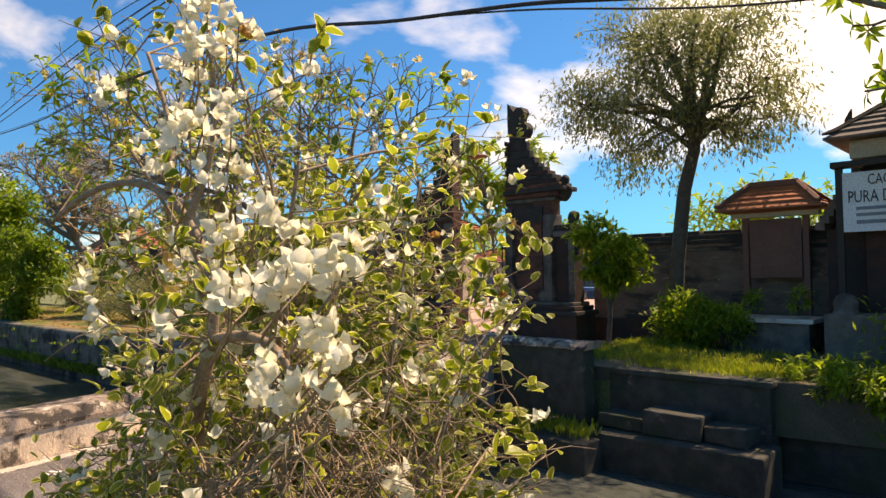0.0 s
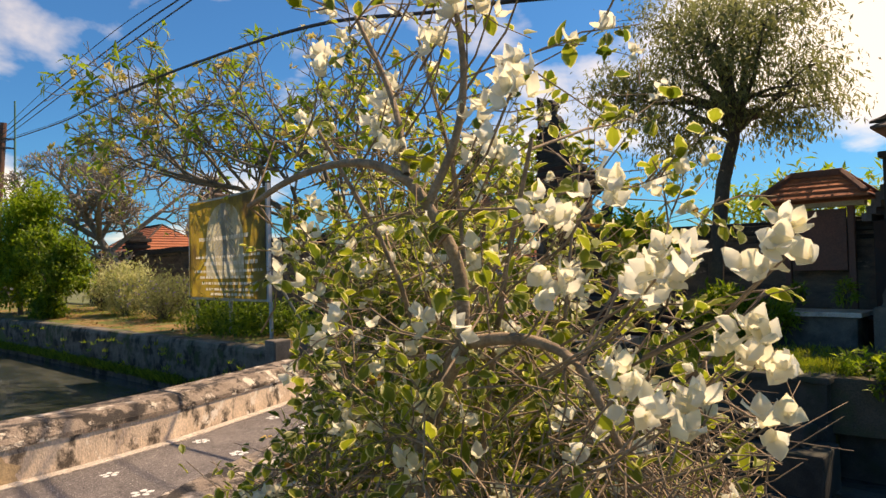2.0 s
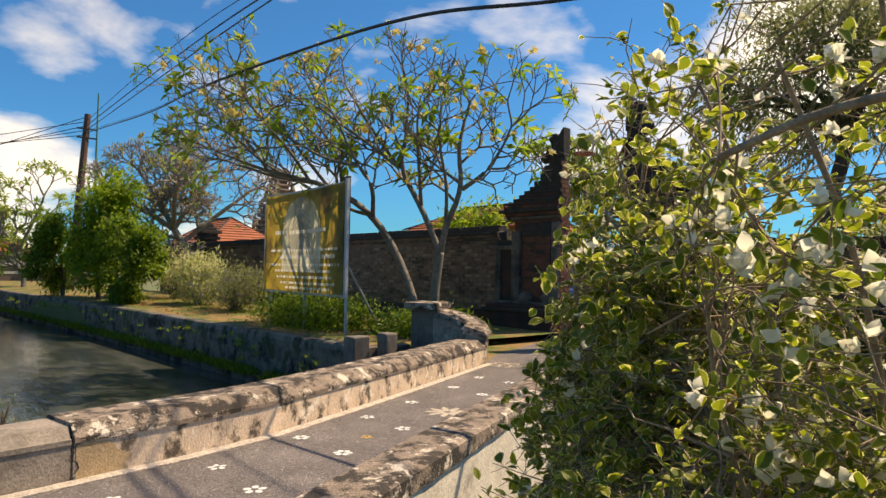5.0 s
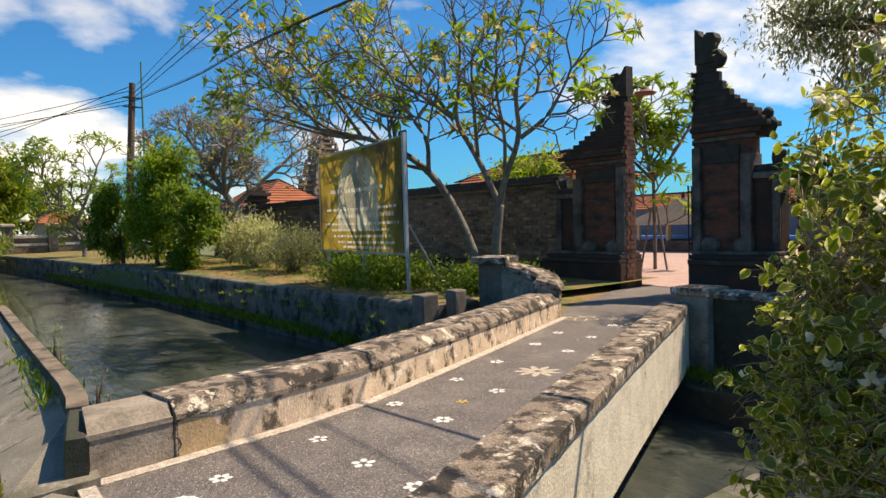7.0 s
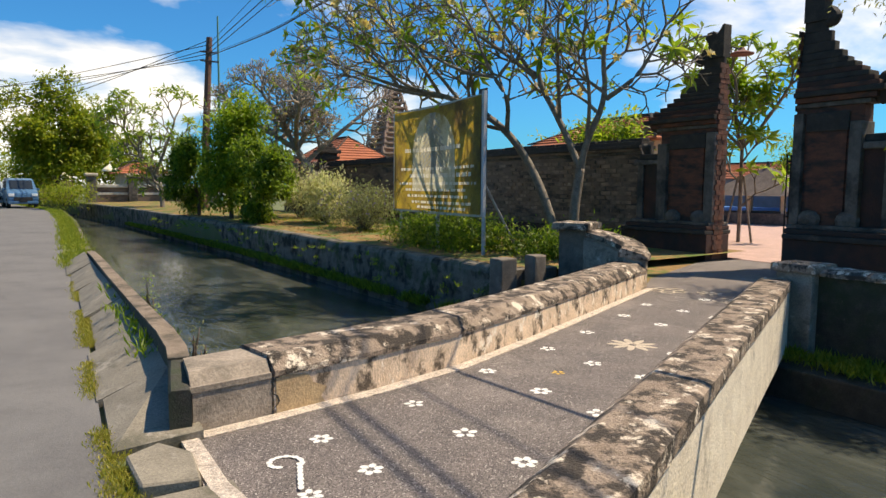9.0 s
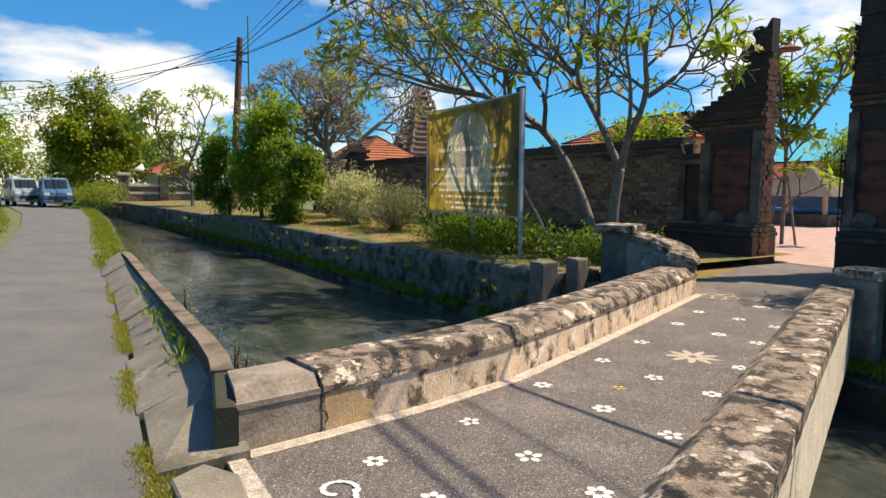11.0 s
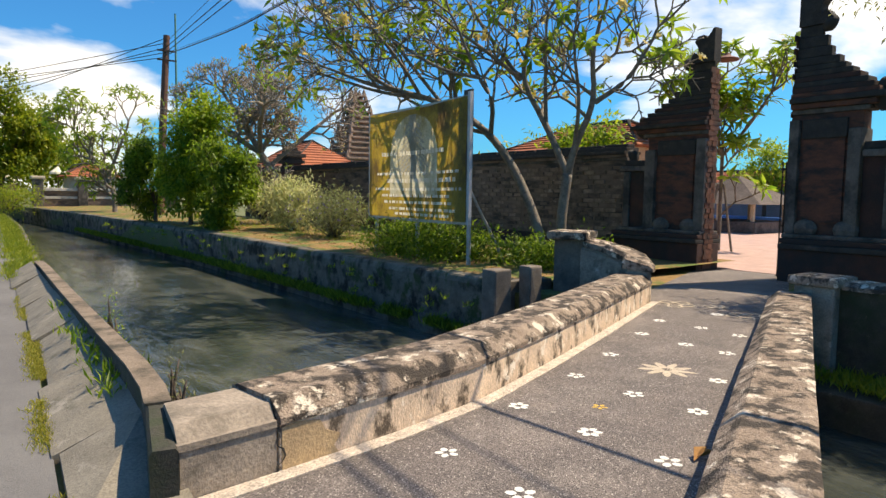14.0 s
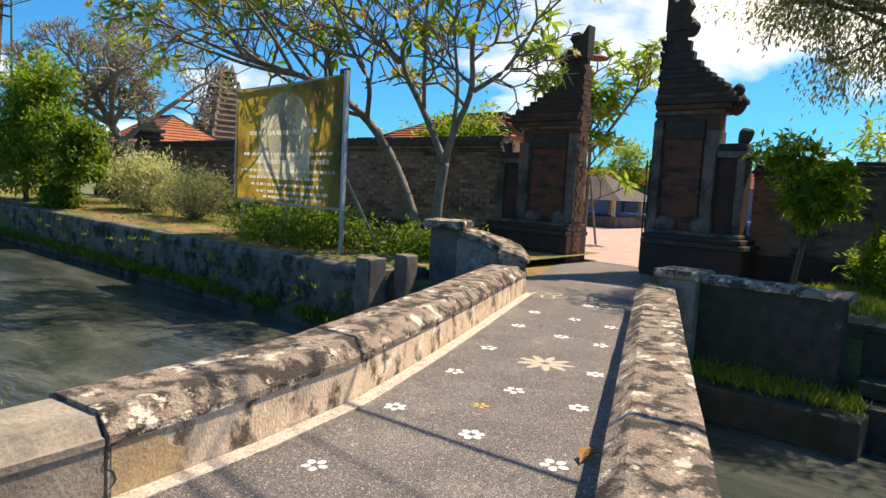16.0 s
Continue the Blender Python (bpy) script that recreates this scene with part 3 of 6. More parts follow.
# approach between bridge and gate, courtyard behind
bm = bmesh.new()
prism(bm, [(7.2, 6.9), (8.2, 6.9), (9.3, 6.2), (11.7, 6.2), (11.7, 13.3), (9.3, 12.2), (8.1, 10.3), (7.4, 8.8)], -0.06, -0.014)
tagged(part("pavement_approach", bm, "earth"), "earth forecourt before the temple gate", "ground", kind="structure")
bm = bmesh.new()
prism(bm, [(7.45, 7.05), (8.6, 7.4), (11.6, 8.9), (13.0, 9.3), (13.0, 10.9), (11.6, 10.9), (8.5, 9.6), (7.3, 8.75)], -0.05, -0.004)
tagged(part("pavement_path", bm, "deck"), "grey pebble path from the bridge to the gate", "pavement", kind="structure")
bm = bmesh.new()
prism(bm, [(12.6, -2), (40, -2), (40, 32), (12.6, 32)], -0.05, 0.004)
tagged(part("floor_courtyard", bm, "paving"), "pink paved temple courtyard", "floor", kind="structure")

# ---- the bridge ----
L_IN = [(0.26, 6.12), (0.81, 6.21), (1.6, 6.36), (2.53, 6.61), (3.7, 7.10), (5.0, 7.68), (6.3, 8.28), (7.45, 8.80)]
R_IN = [(0.72, 3.82), (1.6, 4.25), (2.6, 4.74), (4.0, 5.42), (5.42, 6.10), (6.6, 6.66), (7.72, 7.20)]
bm = bmesh.new()
prism(bm, [*[(x, y) for x, y in R_IN], *[(x, y) for x, y in L_IN[::-1]], (0.16, 5.3), (0.30, 4.4)], -0.30, 0.0)
bridge = tagged(part("bridge_deck", bm, "deck"), "grey pebble-wash footbridge deck inlaid with white pebble flowers", "bridge", kind="structure")
bm = bmesh.new()
sweep(bm, [(x + 0.045, y - 0.055, 0.002) for x, y in L_IN], [(0.055, 0), (0.055, 0.012), (-0.055, 0.010), (-0.055, 0)])
part("border_strip", bm, "pale_pebble", bridge, "pale pebble border")
bm = bmesh.new()
sweep(bm, [(0.18, 6.1, 0.002), (0.185, 5.3, 0.002), (0.33, 4.42, 0.002), (0.74, 3.85, 0.002)], [(0.0, -0.02), (0.0, 0.010), (0.10, 0.012), (0.10, -0.02)])
part("border_strip", bm, "pale_pebble", bridge)


def fine(line, step=0.16):
    out = []
    for (xa, ya), (xb, yb) in zip(line, line[1:]):
        n = max(1, int(math.hypot(xb - xa, yb - ya) / step))
        out += [(xa + (xb - xa) * k / n, ya + (yb - ya) * k / n) for k in range(n)]
    return out + [line[-1]]


def worn_wall(name, line, profile, material, seed, label, amount=0.005):
    """A parapet with slightly broken, rounded edges."""
    bm = bmesh.new()
    sweep(bm, [(x, y, 0) for x, y in fine(line)], profile)
    for v in bm.verts:
        if v.co.z > 0.1:
            p = v.co * 5.0 + Vector((seed, 0, 0))
            v.co += Vector((noise.noise(p), noise.noise(p + Vector((9, 0, 0))), noise.noise(p + Vector((0, 7, 0))))) * amount
    return bm


para = thing("parapet_wall", (4, 7.4, 0), "low weathered plaster parapet of the footbridge, stained and peeling", "parapet", "bridge parapets")
BODY = [(0.0, -0.02), (0.0, 0.265), (0.50, 0.265), (0.50, -0.45), (0.06, -0.45)]
CAP = [(-0.014, 0.268), (-0.014, 0.305), (0.075, 0.385), (0.095, 0.40), (0.455, 0.402), (0.51, 0.385), (0.514, 0.268)]
para_body = part("wall_body", worn_wall("b", L_IN[1:], BODY, "parapet", 1, "", 0.004), "parapet", para)
part("coping", worn_wall("c", L_IN[1:], CAP, "coping", 1, ""), "coping", para, "dark stained coping with pale peeled patches")
bm = bmesh.new()
prism(bm, [(0.27, 6.124), (0.79, 6.203), (0.735, 6.70), (0.31, 6.62)], -0.45, 0.262)
part("end_block", bm, "end_render", para, "newer grey end block")
bm = bmesh.new()
prism(bm, [(0.255, 6.112), (0.79, 6.193), (0.735, 6.71), (0.295, 6.64)], 0.264, 0.30)
prism(bm, [(0.265, 6.14), (0.79, 6.225), (0.738, 6.695), (0.305, 6.62)], 0.298, 0.375)
for v in bm.verts:
    if v.co.z > 0.37:
        v.co.y += 0.07 if v.co.y < 6.4 else -0.03
part("end_coping", bm, "end_render", para, "flat grey end coping")

# a tan mend in the plaster beside the joint, and the crack that runs down it
fx, fy = Vector((0.81, 6.21, 0)), Vector((1.6, 6.36, 0))
fd = (fy - fx).normalized()
fn = Vector((fd.y, -fd.x, 0))
mend = [(0.012, 0.004), (0.40, 0.004), (0.36, 0.06), (0.41, 0.12), (0.30, 0.17), (0.26, 0.24), (0.10, 0.262), (0.012, 0.25)]
mesh_part("mended_patch", [fx + fd * u + fn * 0.005 + Vector((0, 0, z)) for u, z in mend] + [fx + fd * u - fn * 0.004 + Vector((0, 0, z)) for u, z in mend],
          [tuple(range(8))] + [(k, k + 8, (k + 1) % 8 + 8, (k + 1) % 8) for k in range(8)], "tan_plaster", para_body, "tan mended plaster patch")
vs, fs = [], []
rngc = random.Random(8)
line = []
for k in range(13):
    z = 0.27 * k / 12
    line.append((rngc.uniform(-0.022, 0.014) + (0.03 if 3 < k < 7 else 0.0), z, rngc.uniform(0.003, 0.010)))
for u, z, w in line:
    vs += [fx + fd * (u - w) + fn * 0.0075 + Vector((0, 0, z)), fx + fd * (u + w) + fn * 0.0075 + Vector((0, 0, z))]
fs = [(2 * k, 2 * k + 1, 2 * k + 3, 2 * k + 2) for k in range(12)]
mesh_part("crack", vs, fs, "tyre", para_body, "dark jagged crack at the joint")

para2 = thing("parapet_wall", (4, 5, 0), "low weathered plaster parapet with pale sunlit outer face", "parapet", "bridge parapets")
BODY_R = [(0.0, -0.02), (0.0, 0.24), (-0.44, 0.24), (-0.44, -0.55), (-0.06, -0.55)]
CAP_R = [(0.014, 0.243), (0.014, 0.275), (-0.075, 0.350), (-0.095, 0.364), (-0.405, 0.366), (-0.455, 0.350), (-0.459, 0.243)]
part("wall_body", worn_wall("b", R_IN, BODY_R, "parapet", 11, "", 0.004), "cream_render", para2)
part("coping", worn_wall("c", R_IN, CAP_R, "coping", 12, ""), "coping", para2, "dark stained coping with pale peeled patches")

# curved wing wall and square post at the far end
def climb(bm):
    """Lets the top of the wing wall rise along its curve towards the post, with broken edges."""
    for v in bm.verts:
        if v.co.z > 0.3:
            v.co.z += -0.14 + 0.30 * min(1.0, max(0.0, (v.co.y - 8.75) / 1.3)) + 0.035 * noise.noise(v.co * 9.0)


wing = thing("wing_wall", (7.7, 9.4, 0), "curved plaster wing wall rising to a square post", "wall")
bm = worn_wall("w", [(7.40, 8.78), (7.62, 8.93), (7.78, 9.16), (7.84, 9.45), (7.82, 9.8), (7.72, 10.2)], [(0.0, -0.5), (0.0, 0.52), (0.03, 0.55), (0.30, 0.55), (0.34, 0.5), (0.34, -0.5)], "p", 21, "", 0.012)
climb(bm)
part("wall_body", bm, "end_render", wing)
bm = worn_wall("w", [(7.36, 8.78), (7.6, 8.92), (7.78, 9.16), (7.85, 9.45), (7.82, 9.85), (7.74, 10.15)], [(-0.05, 0.553), (-0.05, 0.64), (0.0, 0.68), (0.34, 0.68), (0.39, 0.64), (0.39, 0.553)], "p", 22, "", 0.02)
climb(bm)
part("coping", bm, "coping", wing, "thick rounded dark coping")
bm = bmesh.new()
t = pose(7.55, 10.45, 0, 0, 0, 28)
box(bm, -0.24, -0.24, -0.3, 0.24, 0.24, 0.82, 0.015, t)
part("post", bm, "grey_plaster", wing)
bm = bmesh.new()
box(bm, -0.40, -0.33, 0.823, 0.40, 0.33, 0.95, 0.03, t)
part("post_cap", bm, "coping", wing, "flat overhanging cap")
wing2 = thing("low_wall", (6.6, 10.7, 0), "short broken grey wall with two stub pillars", "wall")
bm = boxes((6.3, 10.72, -0.6, 7.36, 10.92, 0.14), bevel=0.01)
part("wall_body", bm, "grey_plaster", wing2)
for x, y, h, w in ((6.15, 10.72, 0.36, 0.17), (6.62, 10.45, 0.42, 0.13)):
    bm = bmesh.new()
    box(bm, x - w, y - w, -0.6, x + w, y + w, h, 0.03)
    for v in bm.verts:
        v.co += Vector((noise.noise(v.co * 7), noise.noise(v.co * 7 + Vector((5, 0, 0))), 0)) * 0.03
    part("stub_pillar", bm, "grey_plaster", wing2)

# abutment: moss plus shade painted into the wall colour
rw = thing("abutment_wall", (8.1, 5.8, 0), "mossy abutment wall toned dark for shade, with worn coping and end pillar", "wall")
part("wall_body", boxes((8.02, 4.9, -1.2, 8.3, 6.7, 0.44), bevel=0.01), "mossy_shaded_plaster", rw)
part("coping", worn_wall("c", [(8.16, 4.82), (8.16, 6.44)], [(-0.22, 0.443), (-0.22, 0.49), (-0.14, 0.54), (0.14, 0.54), (0.22, 0.49), (0.22, 0.443)], "x", 31, "", 0.02), "coping", rw)
bm = boxes((7.86, 6.5, -0.9, 8.30, 6.98, 0.46), bevel=0.02)
part("pillar", bm, "end_render", rw)
bm = boxes((7.80, 6.44, 0.463, 8.36, 7.04, 0.58), bevel=0.035)
part("pillar_cap", bm, "coping", rw)

# white pebble flowers in the deck
def petals(bm, cx, cy, r, n, turn, wide, z=0.004, gap=0.25):
    for k in range(n):
        a = turn + 2 * math.pi * k / n
        d = Vector((math.cos(a), math.sin(a), 0))
        s = Vector((-d.y, d.x, 0))
        c = Vector((cx, cy, z)) + d * r * (gap + 1) / 2
        ring = []
        for j in range(8):
            w = 2 * math.pi * j / 8
            rr = 1 + 0.12 * noise.noise((cx * 9 + k, cy * 9 + j, 0))
            ring.append(bm.verts.new(c + d * math.cos(w) * r * (1 - gap) / 2 * rr + s * math.sin(w) * r * wide * rr))
        bm.faces.new(ring)


ROWS = [(0.92, 5.65, 0.075), (0.99, 5.10, 0.075), (0.60, 4.98, 0.07), (1.73, 5.28, 0.085), (1.73, 5.93, 0.075), (1.77, 4.74, 0.08), (2.67, 6.34, 0.08), (2.70, 5.69, 0.085), (2.72, 5.11, 0.085),
        (3.61, 6.06, 0.085), (3.66, 5.54, 0.08), (3.62, 6.67, 0.08), (4.46, 7.01, 0.085), (5.52, 7.46, 0.085), (6.35, 7.84, 0.085), (4.51, 5.91, 0.08),
        (5.48, 6.42, 0.085), (5.47, 6.87, 0.085), (6.39, 7.29, 0.085), (6.37, 6.81, 0.085), (7.37, 7.70, 0.09)]
rng = random.Random(4)
for x, y, r in ROWS:
    bm = bmesh.new()
    petals(bm, x, y, r, 6 if rng.random() < 0.7 else 5, rng.uniform(0, 6), 0.30)
    ob = part("pebble_flower", bm, "white_pebble", bridge)
for x, y, r, n, m in ((4.45, 6.37, 0.25, 9, "cream_pebble"), (7.93, 8.02, 0.20, 7, "cream_pebble")):
    bm = bmesh.new()
    petals(bm, x, y, r, n, 0.3, 0.15, 0.003, 0.12)
    part("large_pebble_flower", bm, m, bridge, "large cream pebble flower")
for x, y, r in ((7.6, 8.5, 0.30), (7.58, 7.42, 0.27)):
    bm = bmesh.new()
    for k in range(5):
        a = 2 * math.pi * k / 5
        cx, cy = x + math.cos(a) * r * 0.6, y + math.sin(a) * r * 0.6
        ring = [[bm.verts.new((cx + math.cos(w) * q, cy + math.sin(w) * q, 0.004)) for w in np.linspace(0, 2 * math.pi, 12, endpoint=False)] for q in (r * 0.38, r * 0.27)]
        for j in range(12):
            bm.faces.new((ring[0][j], ring[0][(j + 1) % 12], ring[1][(j + 1) % 12], ring[1][j]))
    part("ring_pebble_flower", bm, "cream_pebble", bridge, "pale outlined pebble flower")
bm = bmesh.new()
for k in range(46):
    s = k / 45
    if s < 0.62:
        a = 4.2 - s * 8.5
        q = 0.05 + 0.11 * s
        x, y = 0.60 + math.cos(a) * q, 5.42 + math.sin(a) * q
    else:
        u = (s - 0.62) / 0.38
        x, y = 0.68 - 0.10 * u, 5.36 - 0.30 * u
    rr = 0.016 + 0.004 * math.sin(k * 2.3)
    bm.faces.new([bm.verts.new((x + math.cos(w) * rr, y + math.sin(w) * rr, 0.004 + 0.0002 * k)) for w in np.linspace(0, 2 * math.pi, 7, endpoint=False)])
part("pebble_scroll", bm, "white_pebble", bridge, "curled white pebble scroll")
bm = bmesh.new()
petals(bm, 3.15, 6.0, 0.06, 5, 0.2, 0.25)
part("pebble_flower", bm, "yellow_pebble", bridge, "small yellow pebble flower")

vs, fs, uv = [], [], []
leaf_into(vs, fs, uv, Vector((2.83, 5.02, 0.012)), Vector((1, 0.25, 0.05)), Vector((0, 0, 1)), 0.2, 0.075, 0.5, -0.1)
leaf_into(vs, fs, uv, Vector((2.88, 5.05, 0.012)), Vector((0.8, -0.5, 0.08)), Vector((0, 0, 1)), 0.13, 0.06, 0.6, -0.2)
tagged(mesh_part("fallen_leaf", vs, fs, "dry_leaf"), "curled dry brown leaf lying on the deck", "leaf")
vs, fs, uv = [], [], []
leaf_into(vs, fs, uv, Vector((9.3, 6.9, 0.02)), Vector((1, 0.4, 0.1)), Vector((0, 0, 1)), 0.16, 0.06, 0.5, -0.1)
tagged(mesh_part("fallen_leaf", vs, fs, "dry_leaf"), "curled dry brown leaf lying before the gate", "leaf")


# ---- the split gate ----
def gate_half(inner, s, label, slim=1.0):
    """One half of the split gate. inner: y of its flat inner face; s: side (+1 or -1) towards which it steps down."""
    g = thing("split_gate_tower", (12.1, inner + s * 1.1, 0), label, "gate", "halves of the split gate")

    def blk(name, x0, x1, w0, w1, z0, z1, mat, bev=0.02, lab=""):
        a, b = sorted((inner + s * w0 * slim, inner + s * w1 * slim))
        return part(name, boxes((x0, a, z0, x1, b, z1), bevel=bev), mat, g, lab)

    blk("plinth", 11.66, 12.44, 0.0, 2.30, -0.05, 0.60, "brick", 0.015)
    blk("plinth_moulding", 11.60, 12.50, 0.0, 2.36, 0.603, 0.70, "black_stone")
    blk("plinth_moulding", 11.66, 12.44, 0.0, 2.26, 0.703, 0.80, "brick")
    blk("plinth_moulding", 11.72, 12.38, 0.0, 2.18, 0.803, 0.88, "grey_stone")
    blk("body", 11.90, 12.20, 0.003, 1.48, 0.88, 3.05, "red_brick", 0.01, "dark red brick body")
    blk("pilaster", 11.80, 12.24, 0.0, 0.22, 0.883, 2.95, "grey_stone")
    blk("pilaster", 11.80, 12.24, 1.24, 1.50, 0.883, 2.75, "grey_stone")
    blk("panel", 11.87, 11.89, 0.30, 1.16, 1.1, 2.60, "red_brick", 0.006)
    blk("panel_head", 11.84, 11.90, 0.26, 1.20, 2.60, 2.95, "black_stone", 0.03)
    for w in (0.36, 1.05):
        bm = bmesh.new()
        bmesh.ops.create_uvsphere(bm, u_segments=10, v_segments=6, radius=0.22, matrix=Matrix.Translation((11.86, inner + s * w, 0.98)) @ Matrix.Diagonal((0.5, 1, 0.8, 1)))
        part("carved_ornament", bm, "grey_stone", g)
    blk("side_pillar", 11.92, 12.24, 1.503, 2.12, 0.88, 2.25, "brick", 0.01)
    blk("side_pillar_frame", 11.86, 11.917, 1.95, 2.12, 0.883, 2.25, "grey_stone")
    blk("side_cap", 11.84, 12.30, 1.503, 2.24, 2.253, 2.38, "grey_stone", 0.03)
    blk("side_cap", 11.90, 12.26, 1.503, 2.12, 2.383, 2.52, "black_stone", 0.03)
    z = 3.05
    for w, d, h, m in ((1.60, 0.0, 0.09, "grey_stone"), (1.74, 0.06, 0.10, "red_brick"), (1.90, 0.12, 0.10, "black_stone"), (1.78, 0.07, 0.09, "red_brick"), (1.66, 0.03, 0.10, "brick"),
                       (1.52, 0.0, 0.10, "black_stone"), (1.36, -0.03, 0.10, "brick"), (1.20, -0.05, 0.10, "black_stone"), (1.04, -0.07, 0.10, "black_stone"),
                       (0.90, -0.08, 0.14, "black_stone"), (0.72, -0.10, 0.18, "black_stone"), (0.62, -0.12, 0.20, "black_stone"), (0.50, -0.14, 0.2, "black_stone")):
        blk("tier", 11.86 - d, 12.24 + d, 0.0, w, z + 0.002, z + h, m, 0.022)
        z += h
    # flame crown that climbs towards the split
    bm = bmesh.new()
    out = [(0, z), (0.50, z), (0.56, z + 0.12), (0.47, z + 0.24), (0.36, z + 0.16), (0.38, z + 0.34), (0.46, z + 0.46), (0.40, z + 0.58), (0.26, z + 0.60), (0.17, z + 0.52), (0.11, z + 0.60), (0.05, z + 0.70), (0.0, z + 0.72)]
    front = [bm.verts.new((11.96, inner + s * w, h)) for w, h in out]
    back = [bm.verts.new((12.20, inner + s * w, h)) for w, h in out]
    bm.faces.new(front)
    bm.faces.new(back[::-1])
    for k in range(len(out)):
        bm.faces.new((front[k], back[k], back[(k + 1) % len(out)], front[(k + 1) % len(out)]))
    bmesh.ops.recalc_face_normals(bm, faces=bm.faces)
    bmesh.ops.triangulate(bm, faces=[f for f in bm.faces if len(f.verts) > 4])
    part("crown", bm, "black_stone", g, "black carved flame crown")
    # scroll ears on the outer shoulder
    for w, h, r in ((1.76, 3.22, 0.16), (1.74, 3.44, 0.11), (2.00, 2.64, 0.14), (0.62, 4.66, 0.12)):
        bm = bmesh.new()
        bmesh.ops.create_icosphere(bm, subdivisions=3, radius=r)
        for v in bm.verts:
            k = 1 + 0.30 * noise.noise(v.co * (3.2 / r * 0.3) + Vector((w, h, 0)))
            v.co = Vector((v.co.x * 0.85, (v.co.y + s * 0.25 * v.co.z) * k, v.co.z * 1.25 * k)) + Vector((12.05, inner + s * w * slim, h))
        part("scroll_ear", bm, "black_stone", g)
    # inner cut face of broken brick, laid in bond
    rg = random.Random(int(inner * 10))
    kinds = []
    for w, d in ((0.155, 0.014), (0.150, 0.022), (0.152, 0.008)):
        bm = boxes((-w / 2, -d if s > 0 else 0, 0, w / 2, 0 if s > 0 else d, 0.106))
        for v in bm.verts:
            v.co += Vector((rg.uniform(-1, 1), 0, rg.uniform(-1, 1))) * 0.004
        me = bpy.data.meshes.new("brick")
        bm.to_mesh(me)
        bm.free()
        me.materials.append(M["cut_brick"])
        kinds.append(me)
    for zi, z0 in enumerate(np.arange(0.02, 4.5, 0.115)):
        for k in range(2):
            x = 11.93 + 0.16 * k + 0.05 * (zi % 2)
            b = new("brick", rg.choice(kinds))
            b.parent = g
            b.matrix_parent_inverse = g.matrix_basis.inverted()
            b.matrix_basis = Matrix.Translation((x, inner, float(z0)))
    return g


gate_half(9.16, -1, "dark brick and black stone half of a temple split gate", 0.82)
gate_half(10.85, 1, "dark brick half of a temple split gate with sunlit cut face").scale.z = 0.93
leafg = thing("iron_gate", (11.75, 9.2, 0), "open black iron gate leaf folded against the tower", "gate")
for y, xs in ((9.19, np.linspace(11.72, 12.6, 8)),):
    for z in (0.08, 1.0, 2.05):
        part("rail", boxes((11.70, y - 0.012, z, 12.62, y + 0.012, z + 0.04)), "iron", leafg)
    for x in xs:
        bm = bmesh.new()
        box(bm, x - 0.010, y - 0.010, 0.06, x + 0.010, y + 0.010, 2.2)
        part("bar", bm, "iron", leafg)


# ---- temple walls ----
def temple_wall(name, x, y0, y1, top, label):
    wall = thing(name, (x, (y0 + y1) / 2, 0), label, "wall", kind="structure")
    part("plinth", boxes((x - 0.10, y0, -0.05, x + 0.45, y1, 0.5), bevel=0.01), "brick", wall)
    part("wall_face", boxes((x, y0, 0.503, x + 0.35, y1, top - 0.34), bevel=0.005), "wall_brick", wall)
    for k, (d, h) in enumerate(((0.03, 0.07), (0.08, 0.07), (0.13, 0.08), (0.05, 0.10))):
        z = top - 0.337 + (0, 0.07, 0.14, 0.22)[k]
        part("coping", boxes((x - d, y0, z + 0.002, x + 0.35 + d, y1, z + h), bevel=0.012), ("grey_stone", "wall_brick", "black_stone", "black_stone")[k], wall)
    n = int(abs(y1 - y0) / 0.8)
    for k in range(n):
        # worn ridge stones along the top
        yk = y0 + (y1 - y0) * (k + 0.5) / n
        hh = 0.05 + 0.05 * abs(noise.noise((yk, x, 0)))
        part("ridge_stone", boxes((x + 0.04, yk - 0.36, top - 0.012, x + 0.31, yk + 0.36, top + hh), bevel=0.02), "black_stone", wall)
    return wall


north = temple_wall("wall_temple_north", 12.25, 13.18, 40.0, 2.72, "long weathered brick temple wall with dark coping")
temple_wall("wall_temple_south", 12.95, -14.0, 7.6, 2.22, "dark brick temple wall in shade")
for y in (34.0,):
    pl = thing("wall_pillar", (12.3, y, 0), "square stepped pillar with black finial in the temple wall", "pillar")
    part("shaft", boxes((12.10, y - 0.42, 0, 12.8, y + 0.42, 2.9), bevel=0.02), "brick", pl)
    for k, (d, z) in enumerate(((0.50, 2.9), (0.40, 3.06), (0.55, 3.2), (0.36, 3.36), (0.24, 3.54), (0.12, 3.72))):
        part("tier", boxes((12.45 - d, y - d, z + 0.002, 12.45 + d, y + d, z + 0.17), bevel=0.03), "black_stone", pl)

